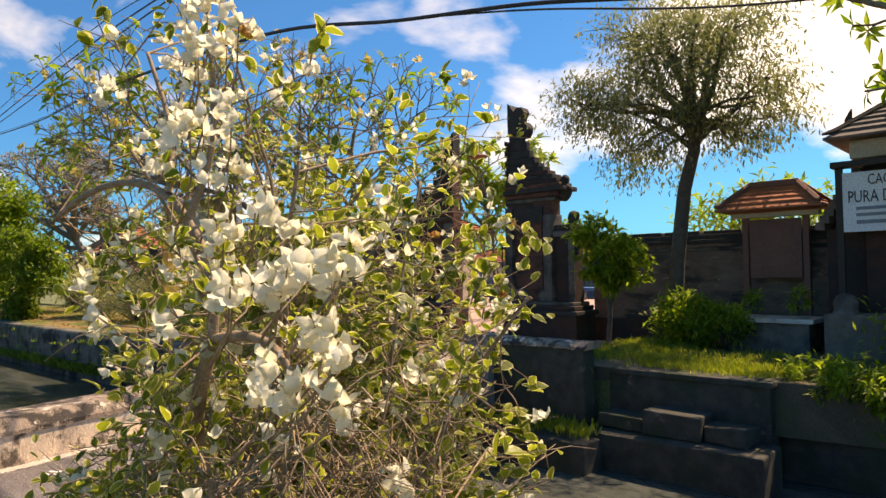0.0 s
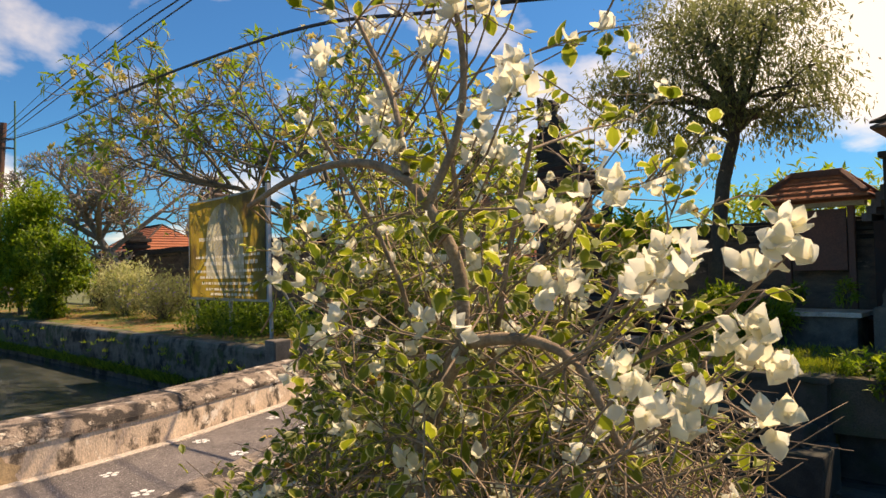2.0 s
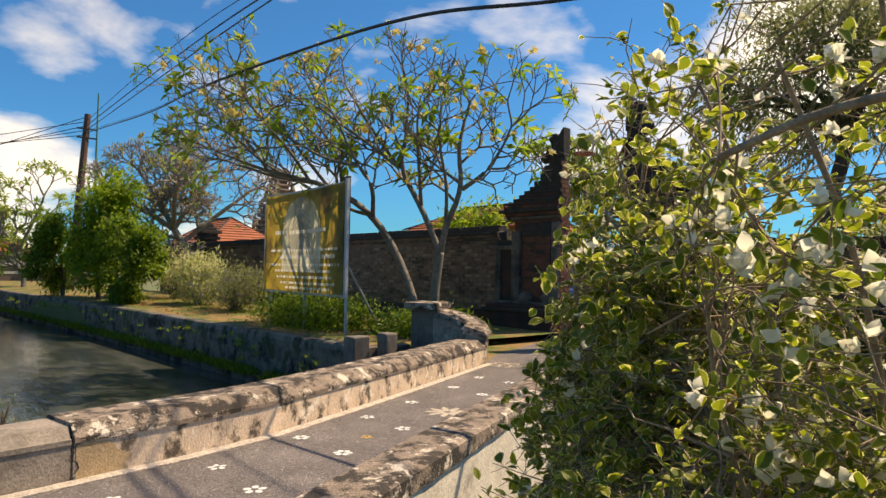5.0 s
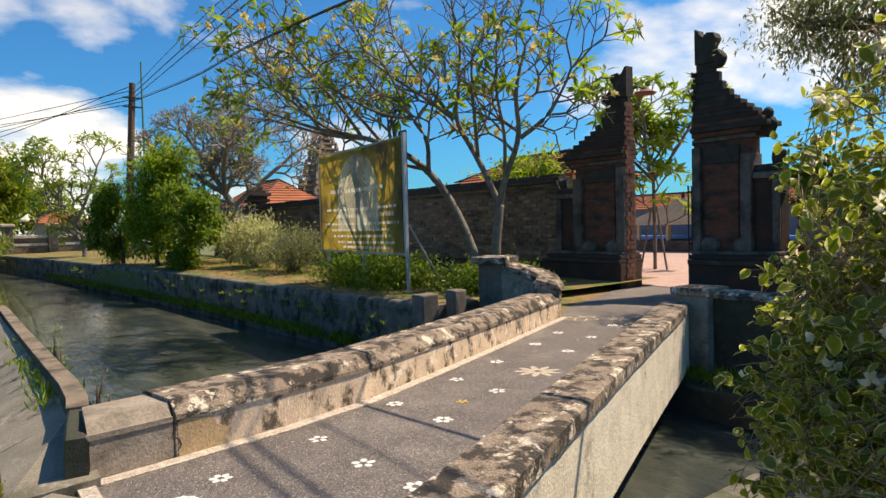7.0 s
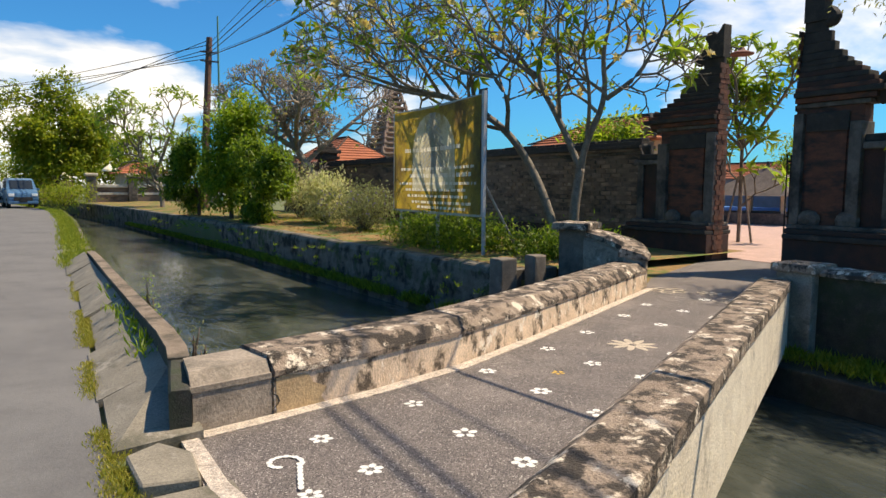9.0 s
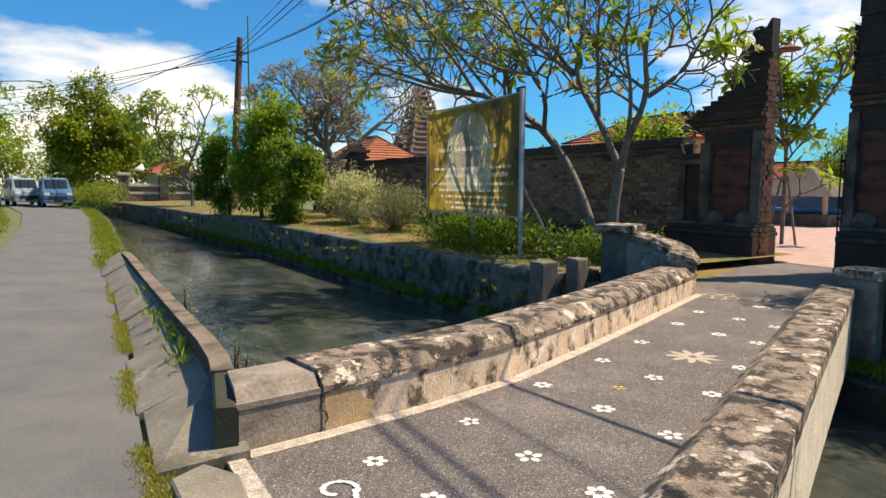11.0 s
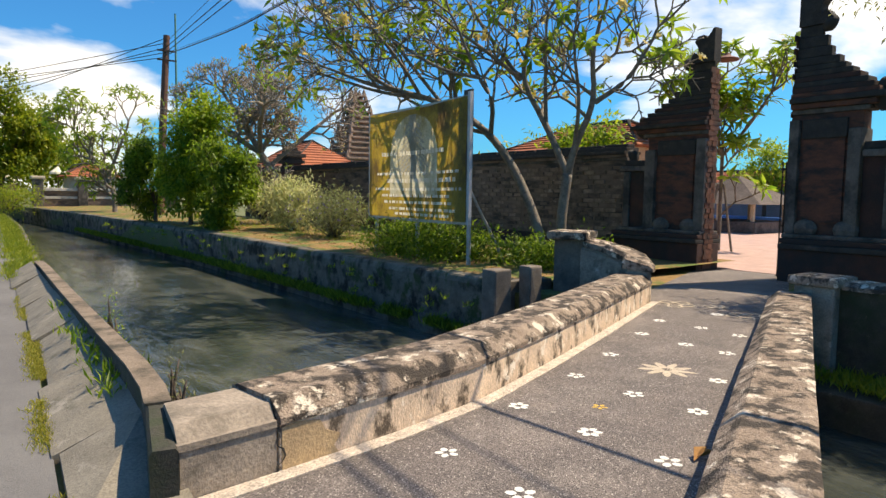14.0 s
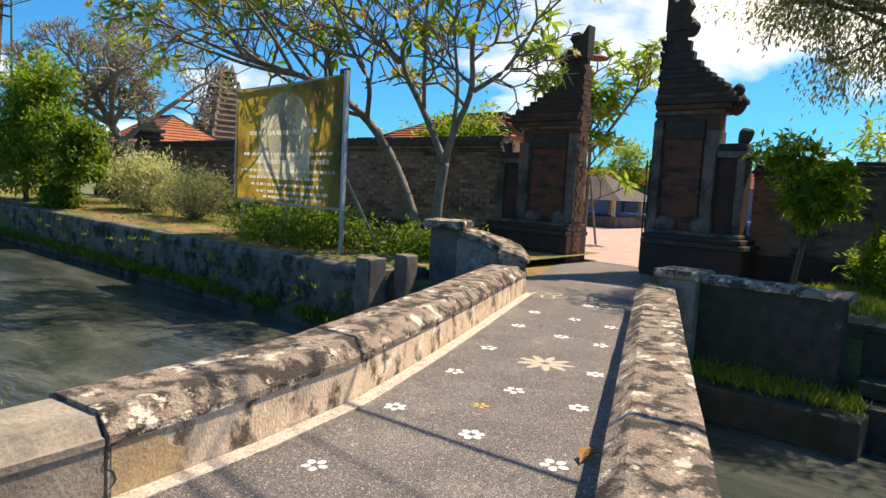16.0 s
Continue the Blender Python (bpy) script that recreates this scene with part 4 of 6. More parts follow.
# single bricks of the wall that stand proud of the joints, nearest the gate
rg = random.Random(91)
kinds = []
for w, h in ((0.30, 0.085), (0.26, 0.085), (0.34, 0.09)):
    bm = boxes((-0.03, -w / 2, 0, 0, w / 2, h))
    for v in bm.verts:
        v.co += Vector((0 if v.co.x > -0.01 else rg.uniform(-0.006, 0.006), rg.uniform(-0.01, 0.01), rg.uniform(-0.006, 0.006)))
    me = bpy.data.meshes.new("brick")
    bm.to_mesh(me)
    bm.free()
    me.materials.append(M["wall_stone"])
    kinds.append(me)
for k in range(15):
    for i in range(20):
        if rg.random() < 0.12:
            continue
        b = new("brick", rg.choice(kinds))
        b.parent = north
        b.matrix_parent_inverse = north.matrix_basis.inverted()
        b.matrix_basis = Matrix.Translation((12.25 + rg.uniform(0.002, 0.02), 13.45 + 0.36 * i + 0.18 * (k % 2), 0.56 + 0.115 * k))


# ---- billboard on the bank ----
def words(text, size, at, facing, material, parent, name="lettering", stretch=1.0, thick=0.004):
    cu = bpy.data.curves.new(name, "FONT")
    cu.body, cu.size, cu.extrude, cu.align_x, cu.align_y = text, size, thick, "CENTER", "CENTER"
    cu.resolution_u = 2
    tmp = bpy.data.objects.new(name, cu)
    scene.collection.objects.link(tmp)
    me = bpy.data.meshes.new_from_object(tmp.evaluated_get(bpy.context.evaluated_depsgraph_get()))
    bpy.data.objects.remove(tmp)
    bpy.data.curves.remove(cu)
    me.transform(facing @ Matrix.Diagonal((stretch, 1, 1, 1)))
    me.transform(Matrix.Translation(at))
    me.materials.clear()
    me.materials.append(M[material])
    ob = new(name, me)
    ob.parent = parent
    ob.matrix_parent_inverse = parent.matrix_basis.inverted()
    return ob


S0, S1 = Vector((7.36, 13.1, 0)), Vector((7.60, 17.35, 0))
sdir = (S1 - S0).normalized()
snorm = Vector((-sdir.y, sdir.x, 0))          # towards the canal
Z0, Z1 = 0.97, 3.42
SW = (S1 - S0).length
board = thing("billboard", (7.5, 15.2, 0), "large faded olive-yellow banner stretched on a metal billboard frame", "billboard")


def on_board(u, z, out):
    """A place on the banner: u metres from its near (south) edge."""
    p = S0 + sdir * u + snorm * out
    return Vector((p.x, p.y, z))


def board_patch(name, outline, out, material, label="", rows=1):
    verts = [on_board(u, z, out) for u, z in outline]
    return mesh_part(name, verts, [tuple(range(len(verts)))], material, board, label)


# one printed cloth: a pale arch, a grey split gate in it and lines of writing that cannot be read
bars = random.Random(9)
lines = []
for z, u0, u1, h in ((1.42, 0.85, 3.6, 0.10), (0.98, 0.25, 3.9, 0.062), (0.82, 0.35, 3.4, 0.062), (0.64, 0.15, 3.95, 0.062), (0.48, 0.6, 3.6, 0.062), (0.33, 0.5, 3.5, 0.062), (0.19, 0.35, 3.2, 0.06), (0.07, 0.6, 2.9, 0.06)):
    u = u0
    while u < u1:
        w = bars.uniform(0.07, 0.26)
        lines.append((u, min(u + w, u1), z, z + h))
        u += w + bars.uniform(0.035, 0.06)


def print_of(u, z):
    """Which ink lies at a place of the cloth: u from its near edge, z above its foot."""
    if any(a <= u <= b and c <= z <= d for a, b, c, d in lines):
        return 3
    du = u - 2.12
    half = 1.05 * math.sqrt(max(0.0, 1 - max(0.0, (z - 1.45) / 0.88) ** 2))
    if z > 0.55 and abs(du) < half:
        a = abs(du)
        if 0.14 < a < 0.62 - max(0, z - 1.15) * 0.33 + 0.07 * math.sin(z * 34) and 1.0 < z < 2.2:
            return 2 if (int(z * 24) + int(a * 16)) % 3 else 1
        if a < 0.14 and z > 0.9:
            return 2
        return 1
    return 0


nu, nz = 142, 82
vs, fs, ink = [], [], []
for j in range(nz + 1):
    for i in range(nu + 1):
        u, v = i / nu, j / nz
        sag = 0.035 * noise.noise((u * 5, v * 3, 0)) + 0.02 * math.sin(u * 19 + v * 4) * (0.3 + v)
        vs.append(on_board(u * SW, Z0 + v * (Z1 - Z0) - 0.05 * math.sin(math.pi * u) * v, 0.02 + sag * 0.5))
for j in range(nz):
    for i in range(nu):
        a = j * (nu + 1) + i
        fs.append((a, a + 1, a + nu + 2, a + nu + 1))
        ink.append(print_of((i + 0.5) / nu * SW, (j + 0.5) / nz * (Z1 - Z0)))
cloth = mesh_part("banner", vs, fs, "banner", board, "faded olive-yellow cloth printed with a gate and writing", smooth=True)
for k in ("banner_pale", "banner_grey", "banner_text"):
    cloth.data.materials.append(M[k])
cloth.data.polygons.foreach_set("material_index", ink)
fr = bmesh.new()
for a, b in (((-0.04, Z0 - 0.05), (-0.04, Z1 + 0.08)), ((SW + 0.04, Z0 - 0.05), (SW + 0.04, Z1 + 0.02))):
    vv, ff = [], []
    p = on_board(a[0], a[1], -0.03)
    q = on_board(b[0], b[1], -0.03)
    box(fr, -0.035, -0.04, 0, 0.035, 0.04, (q - p).length, 0.0, Matrix.Translation(p))
    part("side_rail", fr, "white_frame", board, "white painted steel side rail")
    fr = bmesh.new()
fr.free()
for z in (Z0 - 0.02, Z1 + 0.0):
    bm = bmesh.new()
    sweep(bm, [on_board(0, z - 0.03, -0.06), on_board(SW / 2, z - 0.03 - 0.02, -0.06), on_board(SW, z - 0.03, -0.06)], [(-0.03, 0), (0.03, 0), (0.03, 0.06), (-0.03, 0.06)])
    part("cross_rail", bm, "steel", board)
bm = bmesh.new()
sweep(bm, [on_board(-0.02, 0, -0.10), on_board(0.28, 0, -0.11)], [(-0.02, Z0 - 0.05), (0.02, Z0 - 0.05), (0.02, Z1 + 0.14), (-0.02, Z1 + 0.14)])
part("end_panel", bm, "grey_stone", board, "dark weathered end panel")
for u in (0.1, SW / 2, SW - 0.1):
    vs, fs = [], []
    tube_into(vs, fs, [on_board(u, 0.0, -0.14), on_board(u, Z1 - 0.1, -0.12)], [0.045, 0.045], 8)
    tube_into(vs, fs, [on_board(u, 0.05, -1.1), on_board(u, 1.6, -0.15)], [0.03, 0.03], 6)
    mesh_part("post", vs, fs, "steel", board)

# ---- plants ----
def plumeria(name, limbs, seed, label, tips_leaf=6, leaf=0.24, spread=1.0, depth=4, flower=0.25, seg=0.62, up=0.35, leaf_m="plum_leaf", thin=1.0, bl=0.06, bare=0.0, bark_m="bark", clear=0.0):
    """Frangipani: smooth forking grey limbs, stubby twigs, whorls of long leaves and a few flowers at the tips.
    limbs: (points, start radius, end radius) of the main limbs."""
    rng = random.Random(seed)
    base = Vector(limbs[0][0][0])
    tree = thing(name, base, label, "tree")
    vs, fs, lv, lf, lu, fv, ff, fu = [], [], [], [], [], [], [], []

    def grow(p, d, r, level):
        n = 4
        pts, rad = [p], [r]
        q, dd = p.copy(), d.copy()
        length = seg * rng.uniform(0.65, 1.25) * (0.82 ** (depth - level))
        for k in range(n):
            dd = (dd + Vector((rng.uniform(-0.16, 0.16), rng.uniform(-0.16, 0.16), rng.uniform(0.0, 0.22) * up))).normalized()
            q = q + dd * (length / n)
            pts.append(q.copy())
            rad.append(r * (1 - 0.13 * (k + 1) / n))
        tube_into(vs, fs, pts, rad, 7 if level > 2 else 5)
        if level == 0:
            tip(q, dd, rad[-1])
            return
        kids = 2 if rng.random() < 0.62 else 3
        ax = dd.orthogonal().normalized()
        turn0 = rng.uniform(0, 6.28)
        for k in range(kids):
            a = turn0 + 2 * math.pi * k / kids + rng.uniform(-0.4, 0.4)
            s = (Matrix.Rotation(a, 3, dd) @ ax)
            nd = (dd * 0.80 + s * rng.uniform(0.5, 0.8) * spread + Vector((0, 0, up * 0.55))).normalized()
            grow(q, nd, rad[-1] * rng.uniform(0.82, 0.93), level - 1)

    def tip(q, d, r):
        n = 0 if rng.random() < bare else rng.randint(max(0, tips_leaf - 4), tips_leaf + 2)
        ax = d.orthogonal().normalized()
        for k in range(n):
            a = 2.4 * k + rng.uniform(-0.4, 0.4)
            s = Matrix.Rotation(a, 3, d) @ ax
            al = (s + d * rng.uniform(0.1, 0.9) + Vector((0, 0, rng.uniform(-0.35, 0.15))))
            ln = leaf * rng.uniform(0.7, 1.25)
            leaf_into(lv, lf, lu, q - d * rng.uniform(0, 0.06), al, d, ln, ln * 0.30, 0.2, rng.uniform(0.1, 0.45))
        if rng.random() < flower:
            for j in range(rng.randint(1, 3)):
                c = q + d * 0.05 + rand_dir(rng) * 0.06
                nn = (d + rand_dir(rng) * 0.6).normalized()
                ax2 = nn.orthogonal().normalized()
                for k in range(5):
                    s = Matrix.Rotation(2 * math.pi * k / 5, 3, nn) @ ax2
                    leaf_into(fv, ff, fu, c, s + nn * 0.5, nn, bl, bl * 0.62, 0.2, 0.2)

    for pts, r0, r1 in limbs:
        P = [Vector(p) for p in pts]
        # smooth the hand-laid line
        for _ in range(2):
            Q = [P[0]]
            for a, b in zip(P, P[1:]):
                Q += [a * 0.75 + b * 0.25, a * 0.25 + b * 0.75]
            P = Q + [P[-1]]
        rad = [r0 + (r1 - r0) * k / (len(P) - 1) for k in range(len(P))]
        tube_into(vs, fs, P, rad, 10)
        d = (P[-1] - P[-3]).normalized()
        if P[-1].z > clear:
            grow(P[-1], d, r1, depth)
        for k in range(len(P) // 3, len(P) - 1, max(2, int(len(P) / (5 * thin)))):
            dd = (P[k + 1] - P[k]).normalized()
            if P[k].z < clear:
                continue
            s = (Matrix.Rotation(rng.uniform(0, 6.28), 3, dd) @ dd.orthogonal().normalized())
            grow(P[k], (s + dd * 0.4 + Vector((0, 0, 0.5 * up + 0.2))).normalized(), rad[k] * 0.62, max(1, depth - 1))
    mesh_part("trunk", vs, fs, bark_m, tree, smooth=True)
    crown = mesh_part("crown", lv, lf, leaf_m, tree, "whorls of long green leaves")
    if fv:
        mesh_part("blossom", fv, ff, "plum_flower", crown, "yellow and white flowers")
    return tree


plumeria("frangipani_tree", [
    ([(9.32, 12.95, 0.0), (9.29, 13.02, 0.75), (9.15, 13.63, 2.0), (8.85, 14.2, 2.85), (8.4, 14.85, 3.4), (7.7, 15.3, 3.7), (6.9, 15.8, 3.85), (6.2, 16.4, 4.2)], 0.125, 0.028),
    ([(8.4, 14.85, 3.4), (8.45, 15.14, 4.4), (8.15, 15.5, 5.0)], 0.06, 0.028),
    ([(8.85, 14.2, 2.85), (8.5, 13.7, 3.5), (8.0, 13.6, 3.9), (7.6, 13.5, 4.4)], 0.06, 0.028),
    ([(8.0, 13.6, 3.9), (7.3, 13.9, 4.0), (6.6, 14.2, 4.4)], 0.042, 0.026),
    ([(7.9, 15.15, 3.62), (7.3, 16.2, 3.8), (6.7, 17.3, 4.2)], 0.05, 0.027),
    ([(7.7, 15.3, 3.7), (7.0, 15.0, 4.3), (6.3, 15.0, 4.9)], 0.045, 0.027),
    ([(8.1, 15.05, 3.55), (7.4, 15.7, 4.7), (7.0, 16.0, 5.5)], 0.045, 0.027),
    ([(6.9, 15.8, 3.85), (6.3, 15.9, 4.6), (5.7, 16.1, 5.3)], 0.04, 0.026),
    ([(7.3, 15.55, 3.78), (6.6, 15.3, 3.9), (5.9, 15.3, 4.4)], 0.04, 0.026),
    ([(8.85, 14.2, 2.85), (8.7, 14.9, 3.0), (8.3, 16.0, 3.5), (7.9, 17.0, 4.1)], 0.05, 0.027),
    ([(9.68, 12.75, 0.0), (9.64, 12.79, 0.88), (9.80, 12.77, 1.96)], 0.125, 0.105),
    ([(9.80, 12.77, 1.96), (9.62, 13.27, 3.05), (9.26, 13.7, 4.0), (9.36, 13.6, 4.7), (9.3, 13.5, 5.2)], 0.085, 0.03),
    ([(9.80, 12.77, 1.96), (9.80, 12.6, 2.55), (10.02, 12.26, 3.45), (9.85, 12.25, 4.35), (9.9, 12.1, 5.0)], 0.09, 0.032),
    ([(10.02, 12.26, 3.45), (10.18, 11.6, 3.8), (10.3, 11.3, 4.3)], 0.06, 0.03),
    ([(9.62, 13.27, 3.05), (9.3, 13.0, 3.9), (9.0, 12.7, 4.7)], 0.05, 0.028),
    ([(9.26, 13.7, 4.0), (8.6, 13.95, 4.5), (7.9, 14.15, 4.9)], 0.05, 0.028),
    ([(9.26, 13.7, 4.0), (8.9, 14.4, 5.0), (8.7, 14.9, 5.8)], 0.048, 0.028),
    ([(9.80, 12.6, 2.55), (9.5, 12.2, 3.4), (9.1, 12.0, 4.2)], 0.05, 0.028),
], 11, "old frangipani tree with bare forking grey limbs and sparse leaf whorls", tips_leaf=7, leaf=0.31, depth=4, flower=0.12, seg=0.62, spread=0.9, up=0.14, bl=0.11, bare=0.84, thin=1.6, clear=3.1)
plumeria("frangipani_tree", [
    ([(11.2, 30.0, 0.1), (10.7, 30.5, 1.4), (10.2, 31.1, 2.6), (9.9, 31.35, 3.2)], 0.20, 0.14),
    ([(9.9, 31.35, 3.2), (8.9, 32.2, 4.0), (8.0, 33.0, 4.6)], 0.13, 0.08),
    ([(9.9, 31.35, 3.2), (9.4, 32.0, 4.5), (9.0, 32.5, 5.4)], 0.13, 0.08),
    ([(9.9, 31.35, 3.2), (10.0, 31.7, 4.8), (10.2, 32.0, 6.0)], 0.12, 0.08),
    ([(9.9, 31.35, 3.2), (10.6, 31.0, 4.6), (11.3, 30.8, 5.6)], 0.12, 0.08),
    ([(10.2, 31.1, 2.6), (11.2, 30.6, 3.6), (12.2, 30.2, 4.5)], 0.12, 0.08),
    ([(9.9, 31.35, 3.2), (9.5, 30.3, 4.2), (9.3, 29.4, 4.7)], 0.12, 0.08),
], 23, "leaning frangipani tree with a dense crown of bare twigs", tips_leaf=2, bare=0.9, bark_m="brown_bark", leaf=0.22, depth=6, flower=0.02, seg=0.58, spread=0.95, up=0.12, thin=1.0)
plumeria("frangipani_tree", [
    ([(6.6, 47.5, 0.1), (6.6, 47.6, 1.4), (6.3, 48, 2.2)], 0.16, 0.12),
    ([(6.3, 48, 2.2), (5.6, 48.4, 3.4), (5.0, 48.4, 4.3)], 0.12, 0.07),
    ([(6.3, 48, 2.2), (6.8, 47.6, 3.6), (7.2, 47.4, 4.8)], 0.12, 0.07),
], 31, "frangipani tree with big glossy leaves beside the canal", tips_leaf=7, leaf=0.42, depth=4, flower=0.1, seg=0.9, up=0.25)
plumeria("frangipani_tree", [
    ([(16.9, 13.6, 0.0), (16.9, 13.6, 1.6), (16.8, 13.55, 2.7)], 0.055, 0.05),
    ([(16.8, 13.55, 2.7), (16.5, 13.6, 3.4), (16.2, 13.4, 4.2)], 0.05, 0.04),
    ([(16.8, 13.55, 2.7), (17.0, 13.1, 3.3), (16.9, 12.5, 4.0)], 0.05, 0.04),
    ([(16.8, 13.55, 2.7), (16.6, 14.2, 3.4), (16.5, 14.8, 4.3)], 0.05, 0.04),
], 41, "slim young frangipani tree full of bright green leaves, held by stakes", tips_leaf=10, leaf=0.42, depth=3, flower=0.3, seg=0.62, up=0.5)


plumeria("frangipani_tree", [
    ([(10.4, -1.4, 0.15), (10.3, -1.2, 1.2), (10.1, -0.9, 2.4)], 0.14, 0.11),
    ([(10.1, -0.9, 2.4), (9.9, -0.2, 3.3), (9.7, 0.5, 4.0)], 0.10, 0.06),
    ([(10.1, -0.9, 2.4), (9.6, -1.2, 3.3), (9.0, -1.0, 4.2)], 0.10, 0.06),
    ([(10.1, -0.9, 2.4), (10.6, -0.6, 3.5), (10.9, 0.2, 4.4)], 0.10, 0.06),
], 61, "frangipani tree on the terrace edge", tips_leaf=8, leaf=0.30, depth=4, flower=0.2, seg=0.75, spread=0.95, up=0.25)


def leafy(name, center, radii, clumps, per, leaf, material, seed, label, category, trunk=None, wide=0.4, hollow=0.35, bark="dark_bark", up=0.2, flat=0.8, cut_low=-1.0, extra=None, branches=30, lumpy=0.5, lobes=0):
    """A crown or shrub of many small leaves in uneven clumps on real branches."""
    rng = random.Random(seed)
    c0 = Vector(center)
    ob = thing(name, trunk[0] if trunk else (center[0], center[1], center[2] - radii[2]), label, category)
    lv, lf, lu, vs, fs = [], [], [], [], []
    centres = []
    knots = []
    for k in range(lobes):
        # the crown is a heap of smaller lobes of differing size
        d = rand_dir(rng)
        f = rng.uniform(0.45, 0.85)
        knots.append((c0 + Vector((d.x * radii[0], d.y * radii[1], d.z * radii[2])) * f, rng.uniform(0.28, 0.48)))
    while len(centres) < clumps:
        d = rand_dir(rng)
        if knots:
            kc, kr = rng.choice(knots)
            r = rng.uniform(0.35, 1.0) ** 0.6 * kr
            centres.append(kc + Vector((d.x * radii[0], d.y * radii[1], d.z * radii[2])) * r)
            continue
        r = rng.uniform(hollow, 1.0) ** 0.6
        lump = 0.78 + lumpy * noise.noise(d * 2.1 + Vector((seed, 0, 0)))
        p = c0 + Vector((d.x * radii[0], d.y * radii[1], d.z * radii[2])) * r * lump
        if d.z * r < cut_low:
            continue
        centres.append(p)
    size = (sum(radii) / 3) * (0.085 if lobes else 0.17)
    for p in centres:
        out = (p - c0)
        out = out.normalized() if out.length > 1e-3 else Vector((0, 0, 1))
        for _ in range(per):
            q = p + Vector((rng.gauss(0, size), rng.gauss(0, size), rng.gauss(0, size * flat)))
            al = (out * 0.5 + rand_dir(rng) + Vector((0, 0, up - 0.2)))
            ln = leaf * rng.uniform(0.65, 1.3)
            leaf_into(lv, lf, lu, q, al, Vector((0, 0, 1)) + rand_dir(rng) * 0.5, ln, ln * wide, 0.2, 0.2)
    if trunk:
        P = [Vector(p) for p in trunk]
        tube_into(vs, fs, P, [trunk_r * (1 - 0.35 * k / (len(P) - 1)) for k, trunk_r in enumerate([extra or 0.12] * len(P))], 9)
        root = P[-1]
    else:
        root = c0 - Vector((0, 0, radii[2] * 0.9))
    base_r = extra or 0.06
    for kc, kr in knots:
        # main limbs leave the leader at differing heights and bow outward
        if trunk:
            root = P[-2].lerp(P[-1], rng.random())
        m = root.lerp(kc, 0.5) + Vector((rng.uniform(-1, 1), rng.uniform(-1, 1), rng.uniform(-0.2, 1))) * 0.12 * (kc - root).length
        tube_into(vs, fs, [root, root.lerp(m, 0.5) + Vector((0, 0, 0.04)), m, m.lerp(kc, 0.5) + Vector((0, 0, 0.05)), kc], [x * base_r for x in (0.40, 0.32, 0.24, 0.17, 0.11)], 6)
    for p in rng.sample(centres, min(branches * (4 if knots else 1), len(centres))):
        if knots:
            root = min((k[0] for k in knots), key=lambda q: (q - p).length)
        elif trunk:
            root = P[-1].lerp(c0 + Vector((0, 0, radii[2] * 0.45)), rng.random() ** 1.3)
        m = root.lerp(p, 0.5) + Vector((rng.uniform(-1, 1), rng.uniform(-1, 1), rng.uniform(0, 1))) * 0.14 * (p - root).length
        q = 0.12 if knots else 0.42
        tube_into(vs, fs, [root, root.lerp(m, 0.5), m, m.lerp(p, 0.6), p], [x * base_r for x in (q, q * 0.75, q * 0.55, q * 0.4, q * 0.2)], 4)
    mesh_part("trunk" if trunk else "stem", vs, fs, bark, ob, smooth=True)
    mesh_part("crown", lv, lf, material, ob)
    return ob


leafy("roadside_tree", (11.95, 5.15, 5.0), (1.75, 2.25, 1.75), 620, 34, 0.115, "olive_leaf", 3, "airy tree with narrow grey-olive leaves and a slim dark trunk", "tree",
      [(12.0, 5.35, 0.1), (11.95, 5.25, 1.6), (11.9, 5.05, 3.0), (11.9, 4.85, 3.7), (11.9, 4.8, 4.5)], wide=0.30, extra=0.15, hollow=0.25, up=-0.3, branches=40, lobes=30)
leafy("small_tree", (11.0, 6.25, 1.9), (0.65, 1.0, 0.66), 115, 32, 0.14, "shrub_leaf", 5, "small dark-leaved tree beside the gate", "tree",
      [(11.2, 6.3, 0.1), (11.15, 6.2, 0.8), (11.05, 6.25, 1.4)], wide=0.42, extra=0.05, lobes=13)
leafy("courtyard_shrub", (15.0, 4.6, 2.6), (0.9, 2.2, 1.0), 70, 30, 0.24, "plum_leaf", 7, "bright green leafy tree behind the temple wall", "tree", wide=0.3, cut_low=-0.6)
leafy("green_shrub", (6.9, 27.6, 1.95), (1.35, 2.0, 1.95), 330, 40, 0.18, "shrub_dark", 9, "dense dark green roadside shrub on thin stems", "shrub", [(7.2, 27.6, 0.08), (7.18, 27.6, 0.5), (7.15, 27.6, 1.0)], wide=0.40, extra=0.09, lobes=11)
leafy("green_shrub", (6.65, 31.0, 2.9), (1.6, 2.6, 2.7), 360, 40, 0.21, "shrub_leaf", 10, "tall green shrub with light tips", "shrub", [(6.8, 31.0, 0.08), (6.8, 31.0, 0.8), (6.75, 31.0, 1.6)], wide=0.38, extra=0.10, lobes=12)
leafy("green_shrub", (5.95, 34.6, 2.0), (1.3, 2.2, 2.0), 300, 38, 0.20, "shrub_dark", 12, "dense dark green roadside shrub", "shrub", [(6.2, 34.6, 0.08), (6.2, 34.6, 0.6), (6.2, 34.6, 1.1)], wide=0.40, extra=0.09, lobes=9)
leafy("pale_bush", (8.8, 25.2, 1.1), (0.95, 1.7, 1.15), 110, 40, 0.20, "pale_leaf", 13, "silvery white-leaved bush on the bank", "shrub", wide=0.24, up=0.7)
leafy("pale_bush", (9.4, 29.6, 1.2), (0.6, 1.1, 1.2), 40, 36, 0.16, "pale_leaf", 14, "silvery white-leaved bush on the bank", "shrub", wide=0.24, up=0.7)
